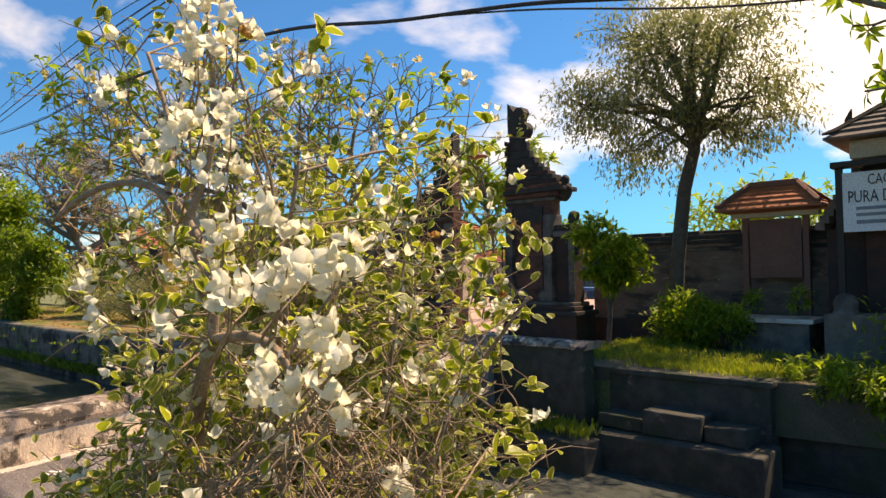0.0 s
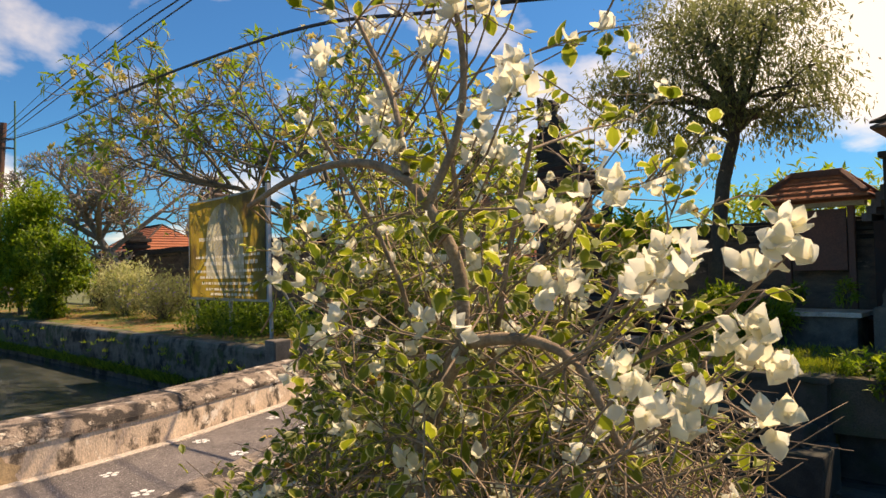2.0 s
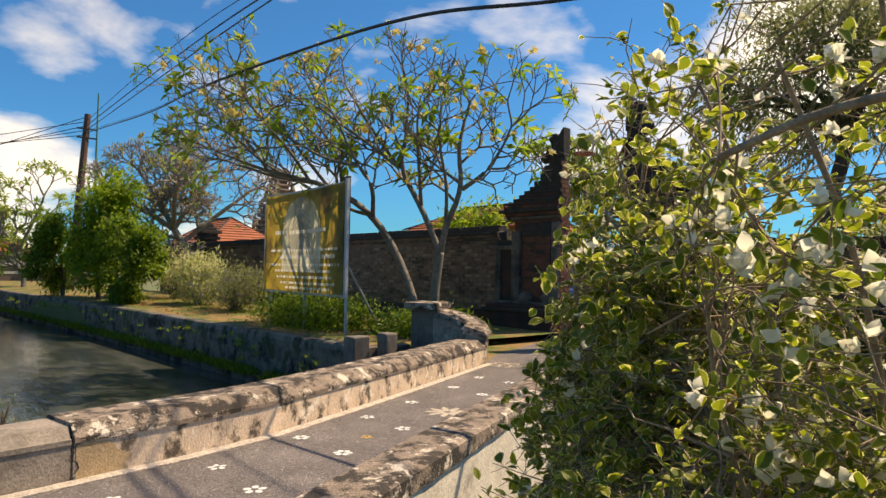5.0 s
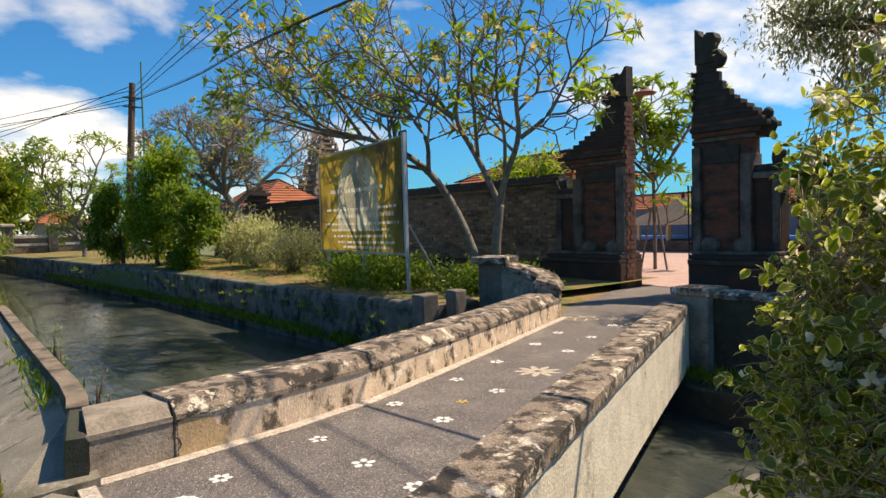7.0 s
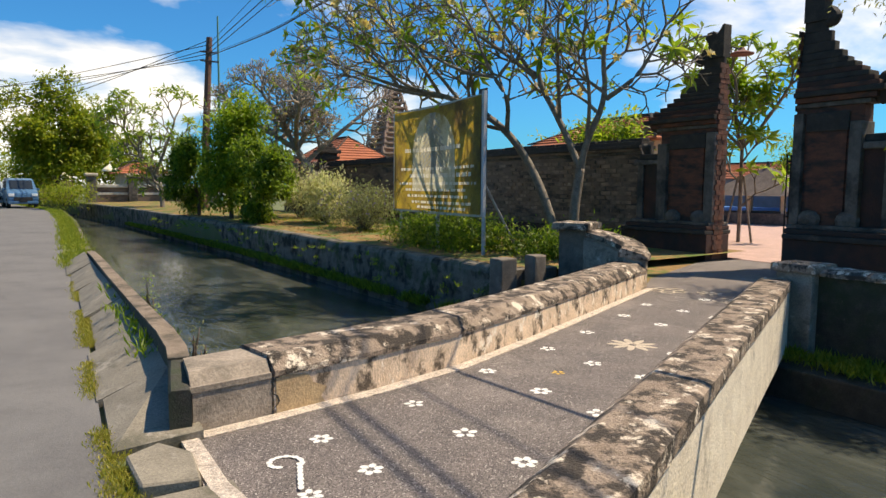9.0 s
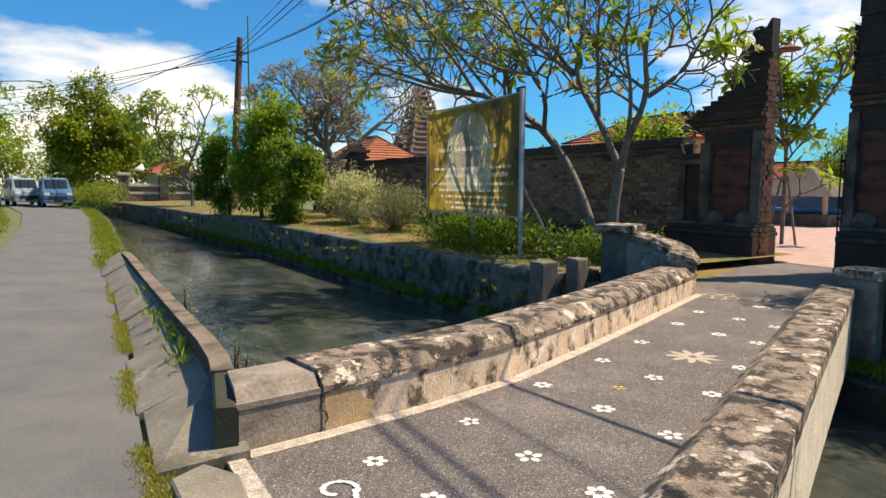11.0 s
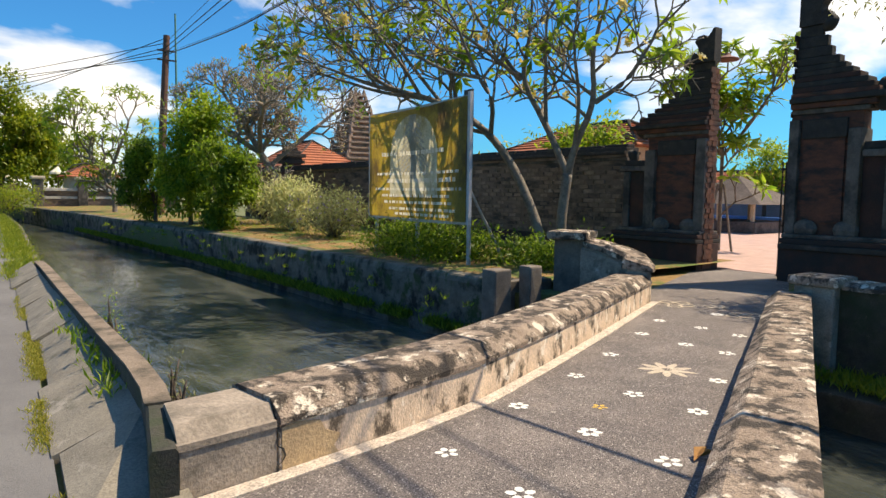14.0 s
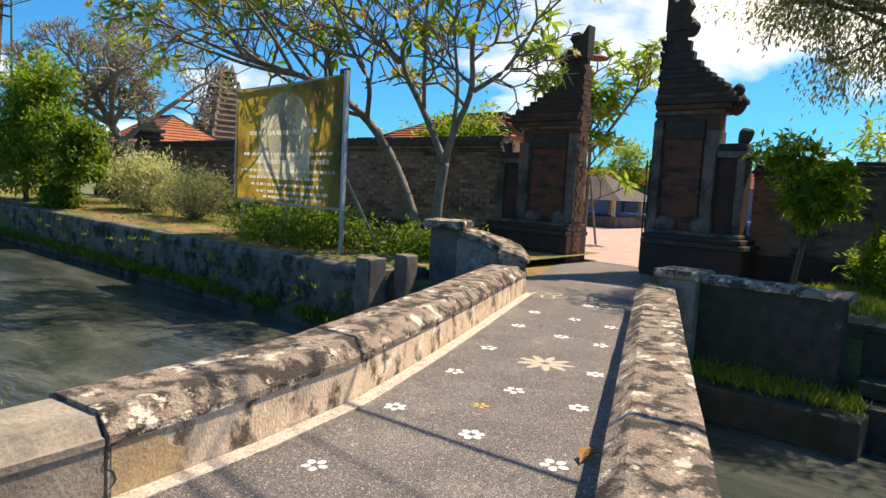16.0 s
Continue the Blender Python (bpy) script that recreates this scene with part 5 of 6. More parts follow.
vb = leafy("violet_bush", (8.6, 21.4, 0.85), (0.95, 2.3, 0.9), 120, 44, 0.12, "olive_leaf", 15, "grey-green bush with small violet flowers", "shrub", wide=0.28, up=0.6)
rng = random.Random(77)
fv, ff, fu = [], [], []
for _ in range(60):
    c = Vector((8.3 + rng.uniform(-0.7, 0.5), 21.6 + rng.uniform(-1.6, 1.6), 0.75 + rng.uniform(-0.2, 0.65)))
    for k in range(5):
        leaf_into(fv, ff, fu, c, rand_dir(rng) + Vector((-0.4, 0, 0.2)), Vector((-1, 0, 0.3)), 0.05, 0.04)
mesh_part("blossom", fv, ff, "violet_flower", vb, "small violet flowers")
leafy("weedy_undergrowth", (7.95, 15.3, 0.40), (0.9, 2.9, 0.56), 260, 44, 0.125, "shrub_dark", 16, "weedy green undergrowth below the billboard", "plants", wide=0.3, up=0.6)
leafy("weedy_undergrowth", (8.9, 12.2, 0.25), (1.2, 1.7, 0.42), 160, 40, 0.125, "shrub_dark", 17, "weedy green undergrowth round the tree's foot", "plants", wide=0.3, up=0.6)
leafy("wall_tree", (14.2, 16.2, 2.9), (1.0, 1.8, 0.95), 80, 34, 0.2, "shrub_leaf", 18, "round green tree behind the temple wall", "tree", wide=0.4)
leafy("terrace_plants", (11.7, 5.0, 0.65), (0.6, 0.75, 0.55), 60, 30, 0.16, "shrub_leaf", 19, "leafy green plants on the terrace", "plants", wide=0.3, up=0.7)
leafy("terrace_plants", (11.5, 4.2, 0.62), (0.35, 0.45, 0.42), 40, 28, 0.13, "plum_leaf", 20, "sunlit bright green plants on the terrace", "plants", wide=0.3, up=0.7)
leafy("terrace_plants", (11.2, 0.9, 0.5), (1.4, 1.3, 0.6), 90, 32, 0.15, "shrub_leaf", 24, "sprawling green plants over the terrace edge", "plants", wide=0.3, up=0.5)
leafy("terrace_plants", (9.0, 1.75, 0.15), (0.55, 0.95, 0.55), 110, 32, 0.12, "shrub_leaf", 25, "leafy green plants hanging over the terrace wall", "plants", wide=0.35, up=0.2, lobes=9)
leafy("terrace_plants", (9.1, 0.2, 0.1), (0.6, 1.0, 0.6), 90, 32, 0.13, "shrub_leaf", 36, "leafy green plants hanging over the terrace wall", "plants", wide=0.35, up=0.2, lobes=8)
leafy("potted_plants", (11.9, 3.9, 1.0), (0.15, 0.15, 0.28), 12, 18, 0.10, "plum_leaf", 26, "thin yellow-green plant on the plinth", "plant", wide=0.3)
leafy("potted_plants", (11.9, 3.2, 1.0), (0.15, 0.2, 0.28), 14, 18, 0.10, "plum_leaf", 27, "thin yellow-green plant on the plinth", "plant", wide=0.3)
leafy("far_tree", (1.2, 72, 6.2), (4.7, 3.6, 5.2), 560, 34, 0.42, "tree_leaf", 28, "large round-crowned tree beside the lane", "tree", [(1.6, 72, -0.05), (1.6, 72, 2.2), (1.6, 72, 3.6)], wide=0.45, extra=0.32, lobes=22)
leafy("far_tree", (-7.2, 52, 5.4), (3.9, 4.2, 4.4), 280, 34, 0.38, "shrub_leaf", 29, "large bright green tree beside the lane", "tree", [(-7.4, 52, 0), (-7.3, 52, 1.8), (-7.2, 52, 3)], wide=0.45, extra=0.3, lobes=18)
leafy("far_tree", (-9, 84, 4.2), (8, 3.5, 4.2), 190, 30, 0.5, "tree_leaf", 30, "row of far trees along the lane", "trees", wide=0.45, trunk=[(-9, 84, 0), (-9, 84, 1.5), (-9, 84, 3)], extra=0.3)
leafy("far_tree", (9, 92, 5.0), (4, 3.5, 3.4), 110, 30, 0.5, "tree_leaf", 32, "far green tree behind the shrine wall", "tree", wide=0.45, trunk=[(9, 92, 0), (9, 92, 2), (9, 92, 3.5)], extra=0.25)
leafy("far_tree", (3, 90, 3.0), (9, 3, 3.4), 170, 30, 0.5, "tree_leaf", 44, "row of far trees beyond the canal bend", "trees", wide=0.45, trunk=[(3, 90, -0.05), (3, 90, 1), (3, 90, 2)], extra=0.3)
leafy("far_hedge", (1.6, 58, 0.75), (2.2, 3.0, 0.95), 90, 30, 0.26, "tree_leaf", 33, "overgrown grassy hedge at the canal bend", "hedge", wide=0.25, up=0.5)
leafy("far_tree", (38, 40, 3.0), (3, 12, 3.4), 140, 30, 0.5, "tree_leaf", 34, "far trees beyond the courtyard", "trees", wide=0.4)
leafy("courtyard_tree", (32.2, 20.6, 3.0), (1.5, 1.8, 1.5), 70, 32, 0.25, "shrub_leaf", 35, "green tree in the temple courtyard", "tree", wide=0.4, trunk=[(32.2, 20.6, 0), (32.2, 20.6, 1.2), (32.2, 20.6, 2)])


# grass along the verges, in tufts
def grass(name, spots, per, height, material, seed, label):
    rng = random.Random(seed)
    lv, lf, lu = [], [], []
    for x, y, z, s in spots:
        for _ in range(per):
            p = Vector((x + rng.gauss(0, s), y + rng.gauss(0, s), z))
            h = height * rng.uniform(0.4, 1.2)
            leaf_into(lv, lf, lu, p, Vector((rng.uniform(-0.7, 0.7), rng.uniform(-0.7, 0.7), 1)), Vector((rng.uniform(-1, 1), rng.uniform(-1, 1), 0.1)), h, h * 0.12 + 0.004, 0.3, 0.3)
    tagged(mesh_part(name, lv, lf, material), label, "grass", kind="stuff")


rng = random.Random(50)
edge = []
for k in range(1200):
    y = rng.uniform(4.4, 15.5)
    if noise.noise((y * 1.1, 7, 0)) < -0.12:
        continue
    edge.append((lerp_table(y, [(4, -0.19), (6.5, -0.20), (10.5, -0.06), (13, 0.0), (15.5, 0.1)]) + rng.gauss(0, 0.03), y, 0.0, 0.035))
grass("verge_grass", edge, 12, 0.040, "dry_grass", 51, "dry yellow-green grass growing in the lane's edge joint")
edge = [(lerp_table(y, [(15, 0.16), (19, 0.28), (34, 0.65), (46, 0.6), (60, -1.2)]) + rng.uniform(-0.24, 0.2), y, 0.0, 0.09) for y in [rng.uniform(15.5, 60) for _ in range(1700)]]
grass("verge_grass", edge, 9, 0.13, "grass", 52, "green grass verge between lane and canal")
edge = [(lerp_table(y, [(10, -3.2), (20, -2.3), (30, -2.4), (50, -4.0)]) - abs(rng.gauss(0, 0.5)), y, -0.02, 0.12) for y in [rng.uniform(10, 52) for _ in range(700)]]
grass("verge_grass", edge, 9, 0.14, "grass", 53, "green grass on the far side of the lane")
edge = [(8.0 + rng.uniform(0, 4.2), 13 + rng.uniform(0, 24), 0.1, 0.16) for _ in range(800)]
grass("bank_grass", edge, 10, 0.12, "grass", 54, "tufts of green grass on the bank")
edge = [(9.2 + rng.uniform(0, 2.8), rng.uniform(4.6, 6.0), 0.15, 0.14) for _ in range(260)]
grass("terrace_grass", edge, 12, 0.13, "grass", 60, "short green grass under the roadside tree")
edge = [(6.6 + rng.uniform(0, 2.2), 11 + rng.uniform(0, 30), 0.1, 0.12) for _ in range(220)]
grass("bank_grass", edge, 6, 0.05, "dry_grass", 55, "short dry grass on the bare bank")
edge = [(8.75 + abs(rng.gauss(0, 0.9)), rng.uniform(2.6, 4.6), 0.16, 0.12) for _ in range(420)]
grass("terrace_grass", edge, 12, 0.10, "grass", 56, "sunlit short grass on the terrace")
edge = [(lerp_table(y, FAR) - 0.22 + rng.gauss(0, 0.04), y, -0.88, 0.07) for y in [rng.uniform(11.5, 46) for _ in range(1500)] if noise.noise((y * 0.8, 3, 0)) > -0.22]
grass("canal_weeds", edge, 11, 0.22, "shrub_dark", 57, "green weeds on the canal ledge")
edge = [(lerp_table(y, FAR) - 0.28, y, rng.uniform(-0.75, -0.05), 0.04) for y in [rng.uniform(11.5, 40) for _ in range(70)]]
grass("wall_weeds", edge, 16, 0.13, "shrub_leaf", 61, "small green weeds sprouting from the canal wall")
edge = [(0.24 + rng.gauss(0, 0.03), y, 0.17, 0.05) for y in (7.9, 8.0, 8.2, 8.5, 7.6, 8.9, 9.3, 9.6, 9.8, 10.6, 11.3)] + [(0.46 + rng.gauss(0, 0.02), y, 0.1, 0.04) for y in (8.3, 8.4, 9.2, 9.9, 10.1, 12.0)]
grass("canal_weeds", edge, 18, 0.14, "shrub_leaf", 58, "weeds growing at the canal kerb")
leafy("kerb_weed", (0.52, 9.7, 0.28), (0.09, 0.09, 0.42), 26, 6, 0.045, "shrub_leaf", 63, "thin tall weed growing beside the canal kerb", "weed", wide=0.35, branches=14)
leafy("kerb_weed", (0.56, 7.45, 0.20), (0.14, 0.16, 0.30), 30, 6, 0.040, "olive_leaf", 64, "thin dry weed growing beside the canal kerb", "weed", wide=0.35, branches=16)
edge = [(7.75 + rng.uniform(-0.35, 0.3), rng.uniform(4.6, 6.9), -0.62, 0.08) for _ in range(140)]
grass("canal_weeds", edge, 12, 0.16, "grass", 59, "dark green weeds on the abutment ledge")


lr = random.Random(71)
lv, lf, lu = [], [], []
for _ in range(1300):
    y = lr.uniform(11.2, 34)
    p = Vector((lerp_table(y, FAR) + lr.uniform(0.25, 3.4), y, 0.13))
    leaf_into(lv, lf, lu, p, Vector((lr.uniform(-1, 1), lr.uniform(-1, 1), 0.15)), Vector((lr.uniform(-0.4, 0.4), lr.uniform(-0.4, 0.4), 1)), lr.uniform(0.05, 0.14), lr.uniform(0.02, 0.05), 0.3, 0.2)
tagged(mesh_part("leaf_litter", lv, lf, "dry_leaf"), "dry brown leaves scattered over the earth bank", "leaves", kind="stuff")


# ---- terrace, steps, shrine and signs south of the bridge ----
bm = bmesh.new()
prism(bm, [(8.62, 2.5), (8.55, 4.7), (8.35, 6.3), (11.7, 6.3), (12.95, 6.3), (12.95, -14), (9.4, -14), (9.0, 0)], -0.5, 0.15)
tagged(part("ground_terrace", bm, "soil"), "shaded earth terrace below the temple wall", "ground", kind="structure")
# terrace wall, steps and ledge share the render with shade in its colour
tw = thing("wall_terrace", (8.5, 3.5, -0.5), "low stone retaining wall of the terrace with pale edge", "wall", kind="structure")
part("wall_face", boxes((8.45, 2.62, -1.6, 8.75, 4.75, 0.09), bevel=0.015), "mossy_shaded_plaster", tw)
part("coping", boxes((8.40, 2.58, 0.093, 8.80, 4.72, 0.17), bevel=0.02), "mossy_shaded_plaster", tw)
part("wall_face", boxes((8.80, -14, -1.6, 9.15, 2.6, -0.1), bevel=0.015), "mossy_shaded_plaster", tw)
st = thing("canal_steps", (8.2, 3.6, -1), "broken stone steps leading down to the canal", "steps")
for b, m in (((7.75, 2.5, -1.6, 8.44, 4.75, -0.58), "mossy_shaded_plaster"), ((7.95, 3.28, -0.577, 8.44, 4.02, -0.26), "mossy_shaded_plaster"), ((8.0, 2.75, -0.577, 8.44, 3.26, -0.36), "mossy_shaded_plaster"), ((8.0, 4.04, -0.577, 8.44, 4.7, -0.40), "mossy_shaded_plaster")):
    bm = boxes(b, bevel=0.03)
    for v in bm.verts:
        v.co += Vector((noise.noise(v.co * 3), noise.noise(v.co * 3 + Vector((4, 0, 0))), noise.noise(v.co * 3 + Vector((0, 6, 0))))) * 0.05
    part("step_block", bm, m, st)
led = part("abutment_ledge", boxes((7.3, 4.5, -1.6, 8.02, 7.2, -0.66), bevel=0.03), "mossy_shaded_plaster")
tagged(led, "dark ledge at the foot of the abutment wall", "ledge", kind="structure")
pl = thing("stone_plinth", (11.9, 3.6, 0.1), "low stone plinth with a pale slab top", "plinth")
part("body", boxes((11.7, 3.0, 0.1, 12.4, 4.3, 0.62), bevel=0.02), "grey_stone", pl)
part("slab", boxes((11.62, 2.92, 0.623, 12.48, 4.38, 0.70), bevel=0.015), "pale_plaster", pl)


def tile_roof(parent, x0, x1, y0, y1, z0, z1, over, mat, ridge="black_stone", rows=9, name="roof"):
    """A hipped roof with courses of tiles and a ridge along y."""
    xm = (x0 + x1) / 2
    inset = min((y1 - y0) * 0.32, (x1 - x0) * 0.5)
    bm = bmesh.new()
    base = [(x0 - over, y0 - over), (x1 + over, y0 - over), (x1 + over, y1 + over), (x0 - over, y1 + over)]
    for k in range(rows):
        s0, s1 = k / rows, (k + 1) / rows
        za, zb = z0 + (z1 - z0) * s0 ** 0.9, z0 + (z1 - z0) * s1 ** 0.9

        def ring(s, z):
            ex, ey = (x1 - x0 + 2 * over) / 2 * s, (inset + over) * s
            return [bm.verts.new(p) for p in ((x0 - over + ex, y0 - over + ey, z), (x1 + over - ex, y0 - over + ey, z), (x1 + over - ex, y1 + over - ey, z), (x0 - over + ex, y1 + over - ey, z))]
        lo, mid, hi = (last if k else ring(s0, za)), ring(s0, za + 0.035), ring(min(s1 + 0.01, 1.0), zb)
        last = hi
        for j in range(4):
            i = (j + 1) % 4
            bm.faces.new((lo[j], lo[i], mid[i], mid[j]))
            bm.faces.new((mid[j], mid[i], hi[i], hi[j]))
        if k == 0:
            bm.faces.new(lo[::-1])
    bmesh.ops.recalc_face_normals(bm, faces=bm.faces)
    part(name, bm, mat, parent)
    part("ridge", boxes((xm - 0.07, y0 - over + inset + over - 0.05, z1 - 0.03, xm + 0.07, y1 + over - inset - over + 0.05, z1 + 0.09), bevel=0.03), ridge, parent)
    for sx, sy in ((x0 - over, y0 - over), (x1 + over, y0 - over), (x0 - over, y1 + over), (x1 + over, y1 + over)):
        vs, fs = [], []
        ex, ey = xm, (y0 + inset if sy < (y0 + y1) / 2 else y1 - inset)
        tube_into(vs, fs, [Vector((sx, sy, z0 + 0.10)), Vector((sx, sy, z0 + 0.03)).lerp(Vector((ex, ey, z1 + 0.05)), 0.15), Vector((ex, ey, z1 + 0.05))], [0.02, 0.06, 0.06], 6)
        mesh_part("hip", vs, fs, ridge, parent)


nb = thing("notice_board", (12.6, 3.7, 0.1), "roofed brown-red notice board on two posts", "notice board")
for y in (4.22, 3.22):
    part("post", boxes((12.55, y - 0.05, 0.1, 12.66, y + 0.05, 2.5), bevel=0.008), "notice_red", nb)
part("panel", boxes((12.56, 3.29, 1.35, 12.62, 4.15, 2.40), bevel=0.01), "notice_red", nb)
part("beam", boxes((12.5, 3.0, 2.44, 12.72, 4.45, 2.52), bevel=0.01), "cream_wall", nb)
tile_roof(nb, 12.35, 12.87, 3.1, 4.35, 2.55, 3.0, 0.25, "roof_tile", "notice_red", 5)

kt = thing("gate_house", (12.6, 1.4, 0), "small temple gatehouse with dark tiled roof and black finials", "shrine")
part("wall", boxes((12.3, 0.2, 0.1, 13.6, 2.3, 3.25), bevel=0.02), "brick", kt)
part("cornice", boxes((12.15, 0.05, 3.253, 13.75, 2.45, 3.55), bevel=0.03), "cream_wall", kt, "cream painted cornice")
tile_roof(kt, 12.15, 13.75, 0.05, 2.45, 3.56, 4.35, 0.3, "dark_tile", "black_stone", 8)
for y, z, h in ((2.5, 3.75, 0.42), (1.75, 4.35, 0.40), (0.75, 4.35, 0.40), (0.0, 3.75, 0.42)):
    vs, fs = [], []
    tube_into(vs, fs, [Vector((12.7, y, z)), Vector((12.7, y, z + h * 0.4)), Vector((12.7, y + 0.05, z + h * 0.6)), Vector((12.7, y, z + h))], [0.10, 0.11, 0.06, 0.015], 8)
    mesh_part("finial", vs, fs, "black_stone", kt)
lean = thing("side_roof", (12.6, 2.7, 0), "sloping dark tiled side roof of the gatehouse", "roof")
bm = bmesh.new()
for k in range(9):
    s0, s1 = k / 9, (k + 1) / 9
    box(bm, 12.35, 2.35 + 0.62 * (1 - s1) - 0.02, 2.15 + 1.0 * s0, 13.3, 2.35 + 0.62 * (1 - s0) + 0.05, 2.15 + 1.0 * s0 + 0.13)
part("roof", bm, "dark_tile", lean)
part("wall", boxes((12.45, 2.32, 0.1, 13.2, 2.88, 2.148), bevel=0.01), "brick", lean)

hs = thing("heritage_sign", (12.1, 1.8, 0.1), "white heritage sign with black lettering on dark posts", "sign")
part("board", boxes((12.0, 0.55, 2.08, 12.04, 2.55, 3.02), bevel=0.005), "board_white", hs)
for y in (2.58, 0.50):
    part("post", boxes((11.99, y - 0.05, 0.1, 12.09, y + 0.05, 3.14), bevel=0.01), "iron", hs)
part("hood", boxes((11.9, 0.4, 3.1, 12.15, 2.68, 3.2), bevel=0.02), "iron", hs)
west = Matrix.Rotation(-math.pi / 2, 4, "Z") @ Matrix.Rotation(math.pi / 2, 4, "X")
words("CAGAR BUDAYA", 0.24, (11.994, 1.62, 2.88), west, "sign_black", hs, stretch=0.62)
words("PURA DASAR BUANA", 0.27, (11.994, 1.66, 2.62), west, "sign_black", hs, stretch=0.62)
for z, h in ((2.42, 0.05), (2.32, 0.05), (2.20, 0.06)):
    part("text_bar", boxes((11.992, 0.75, z, 11.998, 2.35, z + h)), "blue_wall", hs)

fin = thing("stone_finial", (11.9, 2.55, 0.1), "grey stone finial on a low pale pedestal wall", "ornament")
part("pedestal", boxes((11.5, 0.6, 0.1, 12.2, 2.75, 0.80), bevel=0.03), "grey_plaster", fin)
vs, fs = [], []
tube_into(vs, fs, [Vector((11.8, 2.5, 0.8)), Vector((11.8, 2.5, 0.86)), Vector((11.8, 2.5, 0.98)), Vector((11.8, 2.5, 1.08)), Vector((11.8, 2.5, 1.12))], [0.2, 0.17, 0.18, 0.13, 0.02], 10)
mesh_part("finial", vs, fs, "grey_stone", fin)


# ---- poles, cables and lamps ----
pole = thing("utility_pole", (8.1, 42, 0), "rust-brown wooden utility pole with cable brackets", "pole")
vs, fs = [], []
tube_into(vs, fs, [Vector((8.0, 42, 0)), Vector((8.25, 42, 5)), Vector((8.55, 42, 10.0))], [0.23, 0.21, 0.17], 10)
mesh_part("shaft", vs, fs, "pole_wood", pole)
for z in (8.6, 9.1):
    part("bracket", boxes((8.0, 41.8, z, 9.0, 41.9, z + 0.08)), "iron", pole)
pole2 = thing("utility_pole", (9.7, 45, 0), "thin green painted steel pole", "pole")
vs, fs = [], []
tube_into(vs, fs, [Vector((9.7, 45, 0)), Vector((9.75, 45, 12.0))], [0.09, 0.05], 8)
mesh_part("shaft", vs, fs, "green_pole", pole2)


def cable(a, mids, b, r, name="overhead_cable", label="black overhead cable strung between poles", n=26):
    P = [Vector(a), *[Vector(m) for m in mids], Vector(b)]
    out = []
    for i in range(len(P) - 1):
        p0, p1, p2, p3 = P[max(i - 1, 0)], P[i], P[i + 1], P[min(i + 2, len(P) - 1)]
        for k in range(n):
            t = k / n
            out.append(0.5 * ((2 * p1) + (p2 - p0) * t + (2 * p0 - 5 * p1 + 4 * p2 - p3) * t * t + (3 * p1 - p0 - 3 * p2 + p3) * t ** 3))
    out.append(P[-1])
    vs, fs = [], []
    tube_into(vs, fs, out, [r] * len(out), 6)
    return tagged(mesh_part(name, vs, fs, "cable", smooth=True), label, "cable", "overhead cables")


cable((8.4, 42, 8.9), [(6.9, 26, 7.0), (5.7, 17.5, 5.98), (5.4, 11.8, 5.48), (5.3, 8.2, 5.08), (5.3, 5.7, 4.55), (5.3, 3.75, 4.18), (5.3, 1.85, 3.72), (5.3, 0.2, 3.5), (5.3, -2, 3.3), (5.3, -6, 3.1)], (5.3, -14, 3.3), 0.022, label="thick black telephone cable sagging low over the bridge", n=10)
cable((8.4, 42, 9.0), [(6.9, 26, 7.06), (5.7, 17.5, 6.02), (5.4, 11.8, 5.50), (5.3, 8.2, 5.10), (5.3, 5.7, 4.56), (5.3, 3.75, 4.12), (5.3, 1.85, 3.60), (5.3, 0.2, 3.32), (5.3, -2, 3.05), (5.3, -6, 2.8)], (5.3, -14, 3.0), 0.010, label="thin black telephone cable over the bridge", n=10)
for k, (x, z, r) in enumerate(((5.70, 7.6, 0.020), (6.07, 7.9, 0.022), (6.93, 8.3, 0.013))):
    cable((8.4, 42, 9.0 + 0.25 * k), [(6.8, 20, z + 0.4), (x, 4, z - 0.3)], (x - 0.8, -30, z + 0.8), r)
for k, (bx, by, bz) in enumerate(((-9, 68, 8.4), (-10, 72, 7.9), (-7, 66, 7.2), (-12, 80, 9.4), (-6, 56, 5.6))):
    cable((8.4, 42, 8.8 + 0.25 * k), [((8.4 + bx) / 2, (42 + by) / 2, (8.8 + bz) / 2 - 0.35)], (bx, by, bz), 0.02, n=10)
lamp = thing("street_lamp", (-5.5, 60, 0), "slim street lamp with an arm over the lane", "street lamp")
vs, fs = [], []
tube_into(vs, fs, [Vector((-5.8, 58, 0)), Vector((-5.8, 58, 8.0)), Vector((-5.0, 58, 8.5)), Vector((-2.4, 58, 8.75))], [0.09, 0.06, 0.05, 0.04], 8)
mesh_part("pole", vs, fs, "steel", lamp)
part("lamp_head", boxes((-2.5, 57.85, 8.68, -1.6, 58.15, 8.82), bevel=0.05), "lamp_white", lamp)
yl = thing("courtyard_lamp", (14.5, 12.2, 0), "hanging disc-shaped lamp on a thin curved pole", "lamp")
vs, fs = [], []
tube_into(vs, fs, [Vector((14.3, 12.9, 0)), Vector((14.3, 12.9, 4.6)), Vector((14.25, 12.6, 4.95)), Vector((14.2, 12.2, 5.0)), Vector((14.2, 11.95, 4.9))], [0.035, 0.03, 0.022, 0.02, 0.018], 8)
mesh_part("pole", vs, fs, "iron", yl)
vs, fs = [], []
tube_into(vs, fs, [Vector((14.2, 11.95, 4.95)), Vector((14.2, 11.95, 4.88)), Vector((14.2, 11.95, 4.80)), Vector((14.2, 11.95, 4.77))], [0.05, 0.09, 0.29, 0.27], 16)
mesh_part("shade", vs, fs, "notice_red", yl, "flat brown metal shade")
